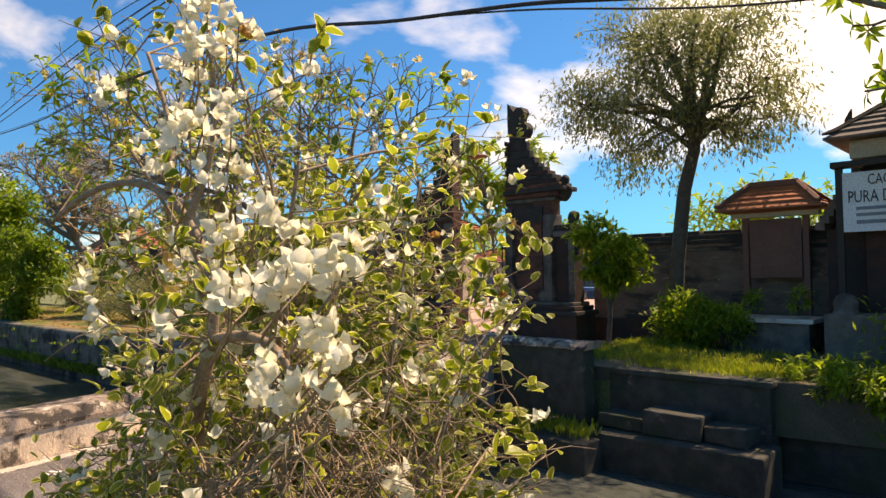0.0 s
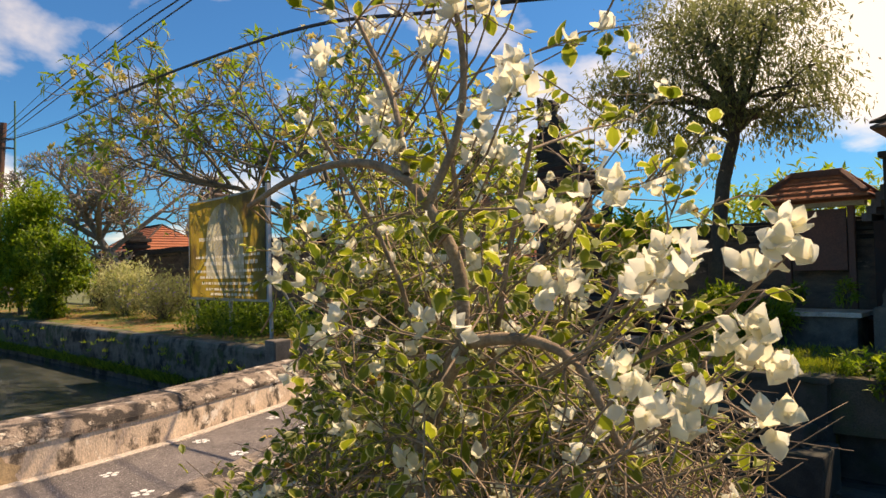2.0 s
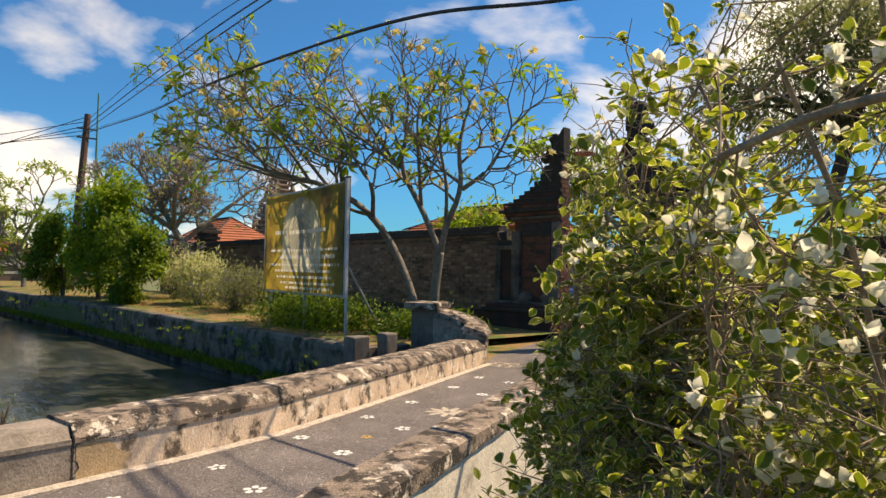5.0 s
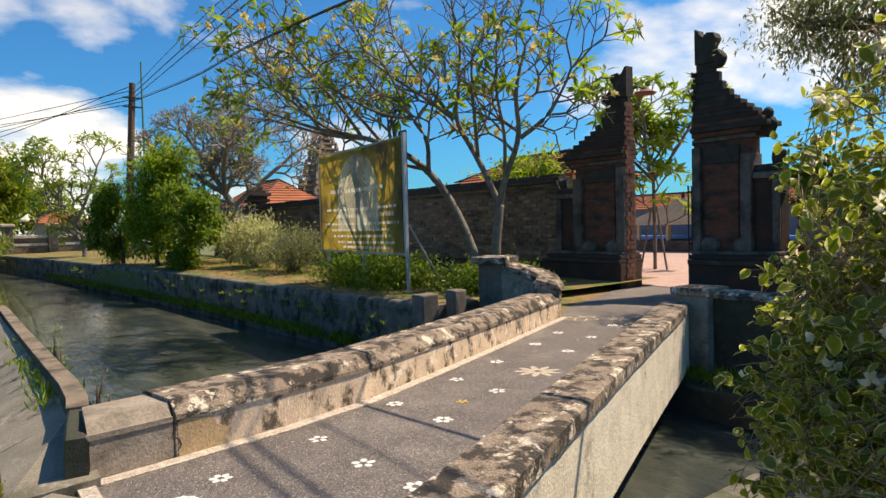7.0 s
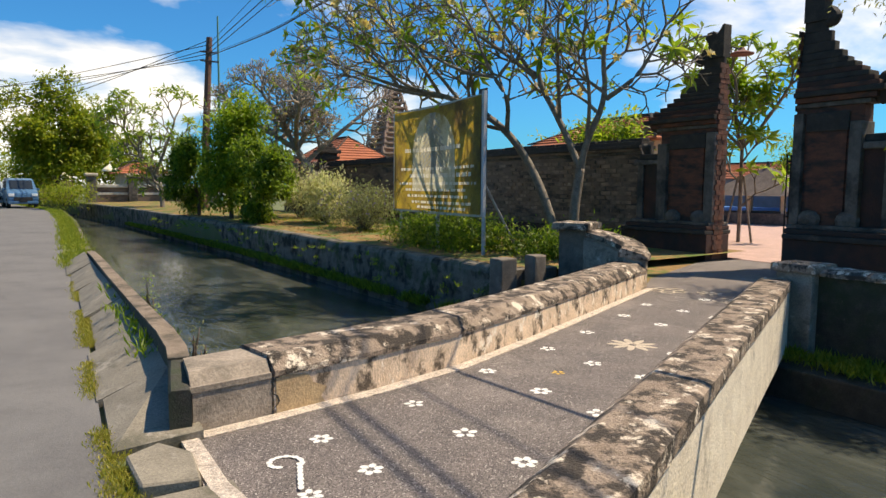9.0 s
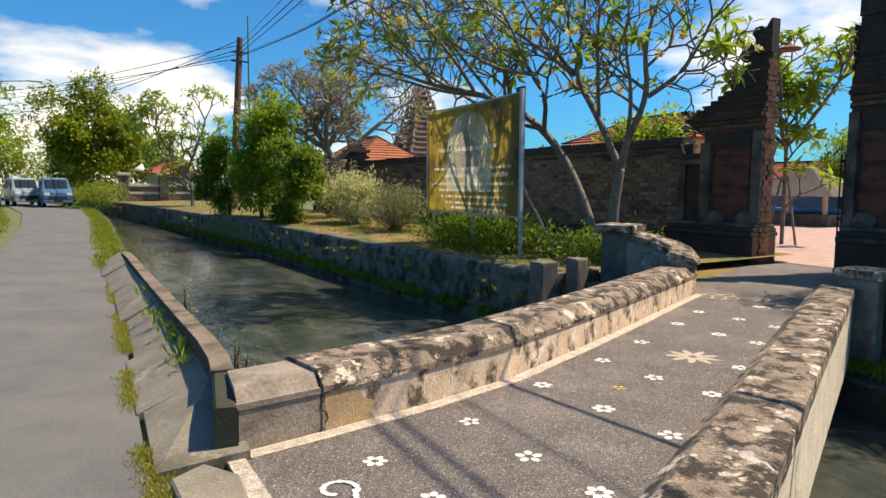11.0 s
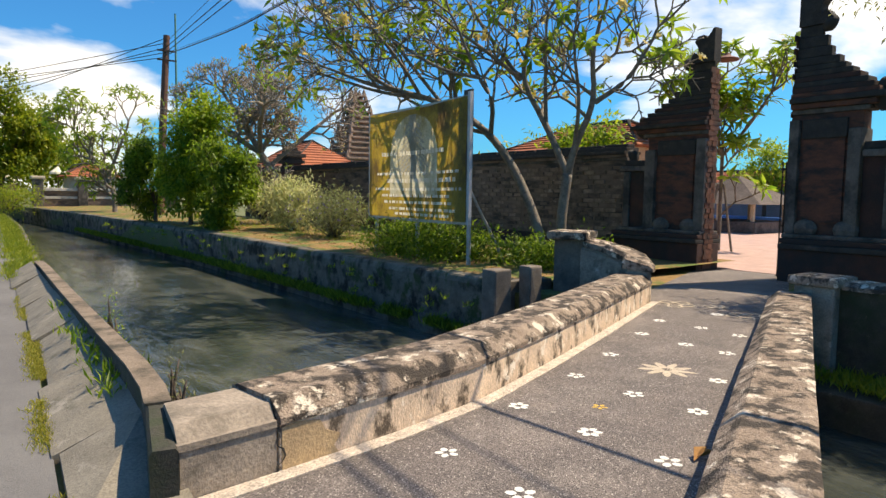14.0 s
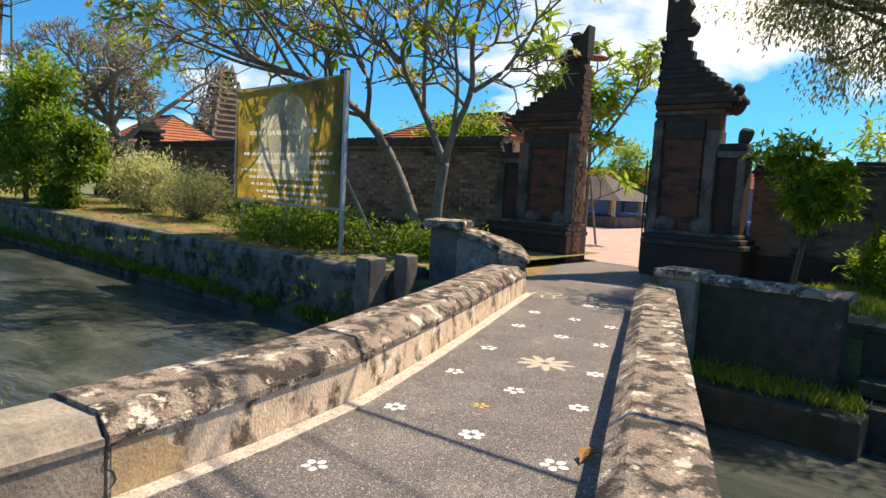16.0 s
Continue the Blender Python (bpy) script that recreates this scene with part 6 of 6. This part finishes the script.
sk = thing("tree_stakes", (16.9, 13.6, 0), "three slim wooden stakes tied round a young tree", "stakes")
for dx, dy in ((0.35, 0.25), (-0.3, 0.3), (0.05, -0.38)):
    vs, fs = [], []
    tube_into(vs, fs, [Vector((16.9 + dx, 13.6 + dy, 0)), Vector((16.9 + dx * 0.2, 13.6 + dy * 0.2, 1.9))], [0.035, 0.03], 6)
    mesh_part("stake", vs, fs, "bark", sk)


# ---- buildings behind ----
def simple_roofed(name, x0, x1, y0, y1, h, rh, wall, roof, label, ridge="black_stone", over=0.5):
    b = thing(name, ((x0 + x1) / 2, (y0 + y1) / 2, 0), label, "building")
    part("wall", boxes((x0, y0, 0, x1, y1, h), bevel=0.02), wall, b)
    tile_roof(b, x0, x1, y0, y1, h, h + rh, over, roof, ridge, 10)
    return b


simple_roofed("pavilion_house", 13.8, 17, 36.5, 42, 2.9, 1.5, "cream_wall", "roof_tile", "temple pavilion with weathered orange tiled roof")
simple_roofed("pavilion_house", 15.5, 18, 15.6, 20.5, 3.0, 0.9, "cream_wall", "roof_tile", "temple pavilion with bright orange tiled roof")
bl = simple_roofed("courtyard_house", 33, 37, 8, 30, 2.1, 0.9, "blue_wall", "roof_tile", "long low courtyard house with orange roof")
pv = thing("thatched_pavilion", (28, 18.5, 0), "open pavilion with a steep dark thatched roof", "pavilion")
part("platform", boxes((26.4, 16.6, 0, 29.6, 20.4, 0.5), bevel=0.03), "grey_stone", pv)
for x in (26.7, 29.3):
    for y in (16.9, 18.5, 20.1):
        part("post", boxes((x - 0.07, y - 0.07, 0.5, x + 0.07, y + 0.07, 1.4)), "cream_wall", pv)
bm = bmesh.new()
lowr = [bm.verts.new(p) for p in ((26.0, 16.2, 1.25), (30, 16.2, 1.25), (30, 20.8, 1.25), (26.0, 20.8, 1.25))]
midr = [bm.verts.new(p) for p in ((26.9, 17.2, 1.8), (29.1, 17.2, 1.8), (29.1, 19.8, 1.8), (26.9, 19.8, 1.8))]
topr = [bm.verts.new(p) for p in ((27.9, 18.35, 2.5), (28.1, 18.35, 2.5), (28.1, 18.65, 2.5), (27.9, 18.65, 2.5))]
for a, b in ((lowr, midr), (midr, topr)):
    for j in range(4):
        bm.faces.new((a[j], a[(j + 1) % 4], b[(j + 1) % 4], b[j]))
bm.faces.new(lowr[::-1])
bm.faces.new(topr)
bmesh.ops.recalc_face_normals(bm, faces=bm.faces)
part("roof", bm, "thatch", pv)
part("finial", boxes((27.93, 18.43, 2.5, 28.07, 18.57, 2.8), bevel=0.03), "black_stone", pv)
pv.location.y += 1.2
tb = thing("blue_canopy", (31, 17.5, 0), "long blue cloth canopy edge before the courtyard house", "canopy")
part("cloth", boxes((30.6, 10, 0.42, 31.6, 28, 0.60), bevel=0.03), "blue_cloth", tb)
for y in (11, 15, 19, 23, 27):
    part("post", boxes((30.7, y - 0.04, 0, 30.8, y + 0.04, 0.42)), "steel", tb)

tt = thing("temple_tower", (22, 45, 0), "tall dark carved stone temple tower with stepped tiers", "tower")
for k in range(15):
    w = 1.75 - 0.105 * k
    z = 0 if k == 0 else 3.2 + 0.37 * (k - 1)
    w *= 0.92 + 0.10 * ((k * 7) % 3) / 2
    zz = 3.2 if k == 0 else z + 0.36
    part("tier", boxes((22 - w, 45 - w, z + 0.003, 22 + w, 45 + w, zz - 0.16), bevel=0.05), "tower_stone", tt)
    part("tier_edge", boxes((22 - w - 0.18, 45 - w - 0.18, zz - 0.157, 22 + w + 0.18, 45 + w + 0.18, zz), bevel=0.05), "tower_stone", tt)
    for sx in (-1, 1):
        for sy in (-1, 1):
            bm = bmesh.new()
            bmesh.ops.create_cone(bm, cap_ends=True, segments=5, radius1=0.2, radius2=0.03, depth=0.5, matrix=Matrix.Translation((22 + sx * (w + 0.05), 45 + sy * (w + 0.05), zz + 0.2)))
            part("corner_ornament", bm, "tower_stone", tt)

fw = thing("shrine_wall", (6.5, 64, 0), "far family shrine behind a stepped stone wall", "building")
part("wall", boxes((3.2, 62, -0.05, 14, 62.5, 1.3), bevel=0.03), "wall_brick", fw)
part("coping", boxes((3.0, 61.9, 1.303, 14.2, 62.6, 1.55), bevel=0.04), "pale_plaster", fw)
part("stripe", boxes((3.15, 61.97, 0.7, 14.05, 62.53, 0.9), bevel=0.02), "pale_plaster", fw)
for x in (3.6, 6.6, 9.6, 12.6):
    part("pillar", boxes((x - 0.35, 61.7, 0, x + 0.35, 62.7, 2.2), bevel=0.05), "grey_stone", fw)
    part("pillar_cap", boxes((x - 0.48, 61.6, 2.203, x + 0.48, 62.8, 2.45), bevel=0.08), "cream_wall", fw)
simple_roofed("shrine_house", 6.0, 9.6, 65, 69, 2.5, 1.3, "cream_wall", "roof_tile", "small shrine house with orange tiled roof")
simple_roofed("village_house", -14, -8, 74, 80, 2.6, 1.6, "cream_wall", "roof_tile", "village house with red tiled roof beside the lane")
for k, (x, y, z) in enumerate(((1.2, 74, 2.4), (2.2, 76, 2.6), (2.9, 75, 2.9), (5.1, 63.5, 3.1), (8.9, 63.5, 3.2))):
    pr = thing("ceremonial_parasol", (x, y, 0), "small ceremonial parasol of pale yellow cloth", "parasol", "ceremonial parasols")
    vs, fs = [], []
    tube_into(vs, fs, [Vector((x, y, 0)), Vector((x, y, z))], [0.03, 0.03], 6)
    mesh_part("pole", vs, fs, "pole_wood", pr)
    vs, fs = [], []
    tube_into(vs, fs, [Vector((x, y, z - 0.45)), Vector((x, y, z - 0.3)), Vector((x, y, z + 0.15))], [0.62, 0.58, 0.03], 12)
    mesh_part("canopy", vs, fs, "parasol", pr)
part_wall = part("wall_lane", boxes((-2.6, 77, -0.05, 3.0, 77.4, 1.9), bevel=0.03), "wall_brick")
tagged(part_wall, "far low brick wall along the lane", "wall", kind="structure")


# ---- parked vehicles ----
def van(at, turn, paint, label):
    v = thing("van", (0, 0, 0), label, "van")
    side = [(-2.2, 0.32), (2.15, 0.32), (2.25, 0.55), (2.22, 0.92), (1.95, 1.08), (1.55, 1.18), (0.85, 1.80), (0.5, 1.90), (-1.9, 1.92), (-2.15, 1.7), (-2.25, 0.95)]
    bm = bmesh.new()
    l = [bm.verts.new((-0.82 if z < 1.2 else -0.70, x, z)) for x, z in side]
    r = [bm.verts.new((0.82 if z < 1.2 else 0.70, x, z)) for x, z in side]
    n = len(side)
    bm.faces.new(l)
    bm.faces.new(r[::-1])
    for k in range(n):
        bm.faces.new((l[k], r[k], r[(k + 1) % n], l[(k + 1) % n]))
    bmesh.ops.recalc_face_normals(bm, faces=bm.faces)
    bmesh.ops.bevel(bm, geom=list(bm.edges), offset=0.05, segments=2, affect="EDGES")
    part("body", bm, paint, v)
    tilt = math.atan2(0.62, 0.70)
    bm = bmesh.new()
    box(bm, -0.62, -0.40, -0.012, 0.62, 0.40, 0.012, 0.0, Matrix.Translation((0, 1.225, 1.505)) @ Euler((-tilt, 0, 0)).to_matrix().to_4x4())
    part("windscreen", bm, "car_glass", v)
    for s in (-1, 1):
        for a, b in ((-1.9, -0.95), (-0.85, 0.02), (0.1, 0.72)):
            bm = bmesh.new()
            box(bm, s * 0.76 - 0.012, a, 1.18, s * 0.76 + 0.012, b, 1.72, 0.0)
            part("side_window", bm, "car_glass", v)
        part("headlight", boxes((s * 0.62 - 0.16, 2.13, 0.76, s * 0.62 + 0.16, 2.26, 0.94), bevel=0.03), "lamp_white", v)
        part("mirror", boxes((s * 0.93 - 0.09, 1.02, 1.12, s * 0.93 + 0.09, 1.12, 1.28), bevel=0.02), paint, v)
        for y in (-1.35, 1.42):
            bm = bmesh.new()
            bmesh.ops.create_cone(bm, cap_ends=True, segments=20, radius1=0.32, radius2=0.32, depth=0.2, matrix=Matrix.Translation((s * 0.74, y, 0.32)) @ Euler((0, math.pi / 2, 0)).to_matrix().to_4x4())
            wheel = part("wheel", bm, "tyre", v)
            bm = bmesh.new()
            bmesh.ops.create_cone(bm, cap_ends=True, segments=14, radius1=0.19, radius2=0.16, depth=0.03, matrix=Matrix.Translation((s * 0.85, y, 0.32)) @ Euler((0, s * math.pi / 2, 0)).to_matrix().to_4x4())
            part("hub_cap", bm, "steel", wheel)
    part("grille", boxes((-0.5, 2.2, 0.5, 0.5, 2.275, 0.72), bevel=0.01), "tyre", v)
    part("bumper", boxes((-0.8, 2.16, 0.30, 0.8, 2.30, 0.47), bevel=0.03), paint, v)
    part("number_plate", boxes((-0.22, 2.29, 0.40, 0.22, 2.315, 0.52)), "sign_black", v)
    v.matrix_basis = at @ Matrix.Rotation(math.pi + turn, 4, "Z")
    for o in v.children_recursive:
        o.matrix_parent_inverse = Matrix.Identity(4)
    return v


van(Matrix.Translation((-1.2, 53.0, 0.0)), 0.10, "car_paint", "blue-grey van parked at the lane's bend")
van(Matrix.Translation((-3.15, 56.5, 0.0)), 0.2, "car_paint_silver", "silver van parked at the lane's bend")
van(Matrix.Translation((-5.6, 58.0, 0.0)), 0.2, "lamp_white", "white car parked beside the lane")


# ---- the white bougainvillea beside the lane ----
bm = bmesh.new()
prism(bm, [(0.62, -14), (2.95, -14), (2.95, 2.95), (2.75, 3.2), (1.4, 3.2), (0.62, 2.9)], -1.6, 0.28)
pb = tagged(part("wall_near_bank", bm, "bank"), "concrete block bank beside the lane holding the bush", "wall", kind="structure")
bm = worn_wall("c", [(2.80, -4), (2.80, 3.12)], [(-0.16, 0.283), (-0.16, 0.36), (0.16, 0.36), (0.16, 0.283)], "x", 41, "", 0.01)
part("coping", bm, "mossy_shaded_plaster", pb, "dark mossy concrete edge")

HULL = [(0.43, 0.42), (0.40, 0.75), (0.40, 1.10), (0.43, 1.36), (0.75, 1.72), (1.2, 2.25), (1.6, 2.6), (1.95, 2.5), (2.0, 1.6), (1.5, 0.9), (0.9, 0.5)]


def in_hull(x, y):
    inside = False
    for (xa, ya), (xb, yb) in zip(HULL, HULL[1:] + HULL[:1]):
        if (ya > y) != (yb > y) and x < xa + (y - ya) / (yb - ya) * (xb - xa):
            inside = not inside
    return inside


def top_at(y):
    return lerp_table(y, [(0.4, 1.50), (0.62, 1.66), (0.85, 1.93), (1.15, 2.12), (1.6, 2.15), (2.1, 2.1), (2.6, 1.95)])


def bougainvillea():
    rng = random.Random(2024)
    bush = thing("bougainvillea_bush", (1.0, 1.35, 0.28), "dense thorny bougainvillea bush with variegated leaves and white papery blooms", "bush")
    vs, fs = [], []

    def limb(pts, r0, r1, n=8):
        P = [Vector(p) for p in pts]
        for _ in range(2):
            Q = [P[0]]
            for a, b in zip(P, P[1:]):
                Q += [a * 0.75 + b * 0.25, a * 0.25 + b * 0.75]
            P = Q + [P[-1]]
        tube_into(vs, fs, P, [r0 + (r1 - r0) * k / (len(P) - 1) for k in range(len(P))], n)
        return P

    nodes = []
    # thick old wood: the trunk, its fork and the arching limb
    nodes += limb([(1.0, 1.38, 0.25), (0.78, 1.30, 0.85), (0.58, 1.15, 1.24), (0.55, 1.075, 1.36), (0.545, 1.01, 1.45)], 0.017, 0.011)
    nodes += limb([(0.545, 1.01, 1.45), (0.545, 1.01, 1.55), (0.53, 1.04, 1.62), (0.50, 1.07, 1.685), (0.47, 1.15, 1.715), (0.44, 1.26, 1.70), (0.42, 1.36, 1.66)], 0.0105, 0.004)
    nodes += limb([(0.52, 1.05, 1.64), (0.54, 1.0, 1.74), (0.53, 0.98, 1.85), (0.55, 1.04, 2.0)], 0.007, 0.003)
    nodes += limb([(0.50, 1.07, 1.685), (0.53, 1.12, 1.80), (0.52, 1.2, 1.95)], 0.006, 0.003)
    nodes += limb([(0.545, 1.01, 1.45), (0.55, 0.937, 1.462), (0.555, 0.873, 1.456), (0.56, 0.83, 1.43), (0.57, 0.79, 1.34)], 0.010, 0.004)
    for tx, ty, tz in ((0.66, 1.5, 1.5), (1.5, 2.4, 1.5), (1.25, 2.1, 1.7), (1.0, 1.7, 1.95), (0.75, 1.3, 2.0), (1.3, 1.3, 1.8), (1.1, 0.8, 1.5), (0.75, 0.65, 1.2), (0.62, 1.45, 1.15),
                       (0.55, 0.75, 1.12), (0.66, 1.6, 1.05), (1.6, 2.4, 1.1), (0.48, 0.9, 1.25), (1.3, 1.9, 1.6), (0.7, 1.0, 1.75), (0.55, 1.35, 1.8), (1.4, 2.2, 2.0)):
        a = Vector((1.0 + rng.uniform(-0.1, 0.1), 1.35 + rng.uniform(-0.12, 0.12), 0.28))
        b = Vector((tx, ty, tz))
        m1, m2 = a.lerp(b, 0.35) + Vector((0, 0, 0.18)), a.lerp(b, 0.7) + Vector((rng.uniform(-0.06, 0.06), rng.uniform(-0.06, 0.06), 0.16))
        nodes += limb([a, m1, m2, b], rng.uniform(0.006, 0.011), 0.003, 7)
    nodes = [p for p in nodes if p.z > 0.7]
    lv, lf, lu, bv, bf, bu, ov, of, ou = ([] for _ in range(9))

    def bloom(c, out, big):
        old = (not big) and rng.random() < 0.05
        tv, tf, tu = (ov, of, ou) if old else (bv, bf, bu)
        for u in range(rng.randint(2, 4) if big else rng.randint(1, 3)):
            n = (out + rand_dir(rng) * 0.9).normalized()
            cc = c + rand_dir(rng) * 0.016
            ax = n.orthogonal().normalized()
            t0 = rng.uniform(0, 6)
            for k in range(3):
                s = Matrix.Rotation(t0 + 2 * math.pi * k / 3, 3, n) @ ax
                ln = rng.uniform(0.021, 0.029) * (0.80 if big else 0.74)
                base = len(tv)
                side = s.cross(n).normalized()
                al = (s + n * 0.75).normalized()
                up = side.cross(al)
                # papery bract: broad, cupped, with a wavy rim
                rows = ((0.0, 0.08), (0.25, 0.34), (0.55, 0.42), (0.86, 0.25), (1.14, 0.012))
                for f, w in rows:
                    cup = up * (0.20 * ln * f * f)
                    for q in (-1, 0, 1):
                        wav = up * (rng.uniform(-0.09, 0.10) * ln + (0.14 * ln if q else 0.0))
                        tv.append(cc + al * (f * ln) + side * (q * w * ln) + cup + wav)
                        tu.append((0, 0))
                for i in range(4):
                    for q in range(2):
                        a = base + i * 3 + q
                        tf.append((a, a + 1, a + 4, a + 3))

    made = 0
    while made < 1600:
        x, y, z = 0.38 + 1.6 * rng.random() ** 1.5, rng.uniform(0.4, 2.6), rng.uniform(0.62, 2.18)
        if made % 6 == 0:
            x, y = rng.uniform(1.2, 1.95), rng.uniform(1.8, 2.6)
        if made > 1200:
            z = rng.uniform(0.95, 1.35)
        if not in_hull(x, y - (0.16 if z < 1.15 else 0.0)):
            continue
        # the near end is clipped back from the lane's corner
        if y < 0.40 + (0.40 if z > 1.25 else 0.34) * x:
            continue
        # the near end leans back as it rises
        if math.degrees(math.atan2(x - 0.03, y - 0.03)) > lerp_table(z, [(1.25, 57), (1.5, 49), (1.75, 42), (2.0, 36)]) and x < 1.3:
            continue
        top = top_at(y) - max(0, x - 1.3) * 0.25
        if z > top:
            continue
        low = 1.02 + 0.25 * (0.9 - y) if y < 0.9 else 0.75
        if z < low and rng.random() < 0.7:
            continue
        # thinner towards the top so that the sky shows through
        if z > top - 0.45 and rng.random() < 0.62:
            continue
        if x < 0.52 and 1.5 < z < 1.82 and 0.9 < y < 1.4 and rng.random() < 0.6:
            continue
        if noise.noise((x * 5.5, y * 5.5, z * 5.5)) < (0.02 if y < 1.8 else -0.25):
            continue
        p = Vector((x, y, z))
        near = sorted(rng.sample(nodes, 26), key=lambda q: (q - p).length + max(0, q.z - p.z) * 0.6)[0]
        span = (p - near).length
        mid = near.lerp(p, 0.5) + Vector((rng.uniform(-1, 1), rng.uniform(-1, 1), rng.uniform(-0.3, 1))) * 0.16 * span
        P = [near, near.lerp(mid, 0.55) + rand_dir(rng) * 0.05 * span, mid, mid.lerp(p, 0.55) + rand_dir(rng) * 0.05 * span, p]
        r = 0.0012 + 0.003 * min(span, 0.6)
        tube_into(vs, fs, P, [r, r * 0.85, r * 0.65, r * 0.5, 0.0008], 5)
        made += 1
        bare = 0.82 if (y < 1.0 and z < 1.34) else 0.10
        outward = Vector((-0.6, rng.uniform(-0.7, 0.4), rng.uniform(0.5, 1.1))).normalized()
        for _ in range(rng.randint(2, 4)):
            # side shoots
            s = rng.uniform(0.35, 1.0)
            k = min(3, int(s * 4))
            q0 = P[k].lerp(P[k + 1], s * 4 - k)
            d = ((P[k + 1] - P[k]).normalized() + rand_dir(rng) * 0.9).normalized()
            ln = rng.uniform(0.05, 0.14)
            q1 = q0 + d * ln * 0.5 + rand_dir(rng) * 0.01
            q2 = q0 + d * ln
            tube_into(vs, fs, [q0, q1, q2], [0.0015, 0.0012, 0.0007], 4)
            if rng.random() < bare:
                continue
            for j in range(rng.randint(2, 6)):
                w = q0.lerp(q2, rng.uniform(0.15, 1.0))
                al = d * 0.4 + rand_dir(rng) + Vector((0, 0, 0.15))
                sz = rng.uniform(0.016, 0.033) * (1.0 if x < 1.0 else 1.55)
                round_leaf_into(lv, lf, lu, w, al, Vector((0, 0, 1)) + rand_dir(rng) * 0.7, sz, sz * 0.72)
        bloomy = 0.74 if z > 1.25 else 0.28
        if y > 1.6:
            bloomy *= 0.35
        if rng.random() < bloomy:
            bloom(p, outward, rng.random() < 0.5)
    # low shoots that reach out over the bridge
    for k in range(70):
        p = Vector((rng.uniform(0.45, 0.85), rng.uniform(1.5, 2.02), rng.uniform(0.86, 1.16)))
        a = Vector((0.95, 1.45, 0.55)) + rand_dir(rng) * 0.12
        m = a.lerp(p, 0.55) + Vector((0, 0, 0.10)) + rand_dir(rng) * 0.05
        P = [a, a.lerp(m, 0.5) + Vector((0, 0, 0.03)), m, m.lerp(p, 0.5) + rand_dir(rng) * 0.02, p]
        tube_into(vs, fs, P, [0.003, 0.0026, 0.002, 0.0015, 0.0008], 5)
        for _ in range(rng.randint(7, 14)):
            s = rng.uniform(2.2, 4.0)
            q = P[int(min(s, 3.99))].lerp(P[int(min(s, 3.99)) + 1], s - int(min(s, 3.99))) + rand_dir(rng) * 0.02
            sz = rng.uniform(0.022, 0.04)
            round_leaf_into(lv, lf, lu, q, rand_dir(rng) + Vector((-0.2, 0.4, 0.1)), Vector((0, 0, 1)) + rand_dir(rng) * 0.6, sz, sz * 0.66)
    for k in range(60):
        a = Vector((rng.uniform(0.46, 0.70), rng.uniform(0.62, 1.0), rng.uniform(1.05, 1.42)))
        b = Vector((rng.uniform(0.48, 0.74), rng.uniform(0.58, 0.80), rng.uniform(1.10, 1.42)))
        m = a.lerp(b, 0.5) + Vector((rng.uniform(-0.03, 0.03), rng.uniform(-0.03, 0.03), rng.uniform(0.0, 0.07)))
        P = [a, a.lerp(m, 0.5) + rand_dir(rng) * 0.012, m, m.lerp(b, 0.5) + rand_dir(rng) * 0.012, b]
        tube_into(vs, fs, P, [0.0017, 0.0015, 0.0012, 0.0010, 0.0006], 4)
        for _ in range(2):
            q0 = P[2].lerp(P[4], rng.random())
            tube_into(vs, fs, [q0, q0 + rand_dir(rng) * 0.03, q0 + rand_dir(rng) * 0.05], [0.0010, 0.0008, 0.0005], 4)
    for c in ((0.46, 0.572, 1.555), (0.46, 0.585, 1.545), (0.46, 0.798, 1.523), (0.46, 0.688, 1.527), (0.46, 0.70, 1.52), (0.46, 0.674, 1.56), (0.46, 0.581, 1.48), (0.46, 0.602, 1.478), (0.46, 0.723, 1.43),
              (0.46, 0.655, 1.424), (0.46, 0.591, 1.415), (0.46, 0.743, 1.627), (0.46, 0.819, 1.618), (0.47, 0.88, 1.686), (0.5, 0.87, 1.78), (0.52, 0.92, 1.89), (0.5, 0.85, 1.9), (0.45, 1.2, 1.85), (0.50, 0.97, 1.89), (0.52, 1.02, 1.93), (0.50, 0.94, 1.95), (0.54, 1.03, 1.86), (0.57, 1.20, 1.82), (0.55, 1.16, 1.83), (0.59, 1.23, 1.80),
              (0.57, 0.99, 1.72), (0.55, 0.97, 1.75), (0.37, 0.64, 1.54), (0.42, 0.67, 1.41), (0.52, 1.05, 2.0), (0.55, 1.1, 2.02), (0.56, 1.0, 2.06), (0.60, 1.25, 1.95), (0.62, 0.895, 1.605), (0.47, 1.36, 1.54), (0.41, 0.81, 1.73)):
        for _ in range(2):
            bloom(Vector(c) + rand_dir(rng) * 0.012, Vector((-0.6, rng.uniform(-0.6, 0.2), 0.9)).normalized(), True)
        tube_into(vs, fs, [Vector(c), Vector(c) + Vector((0.03, 0.06, -0.05)), Vector(c) + Vector((0.06, 0.16, -0.10))], [0.001, 0.0015, 0.002], 4)
    mesh_part("stem", vs, fs, "twig", bush, "tangled brown thorny stems", smooth=True)
    mesh_part("foliage", lv, lf, "bush_leaf", bush, "small green leaves with cream edges", uvs=lu)
    mesh_part("bloom", bv, bf, "bract", bush, "white papery bracts", smooth=True)
    tagged(mesh_part("faded_bloom", ov, of, "old_bract", bush, "faded orange bracts", smooth=True), kind="stuff")


bougainvillea()
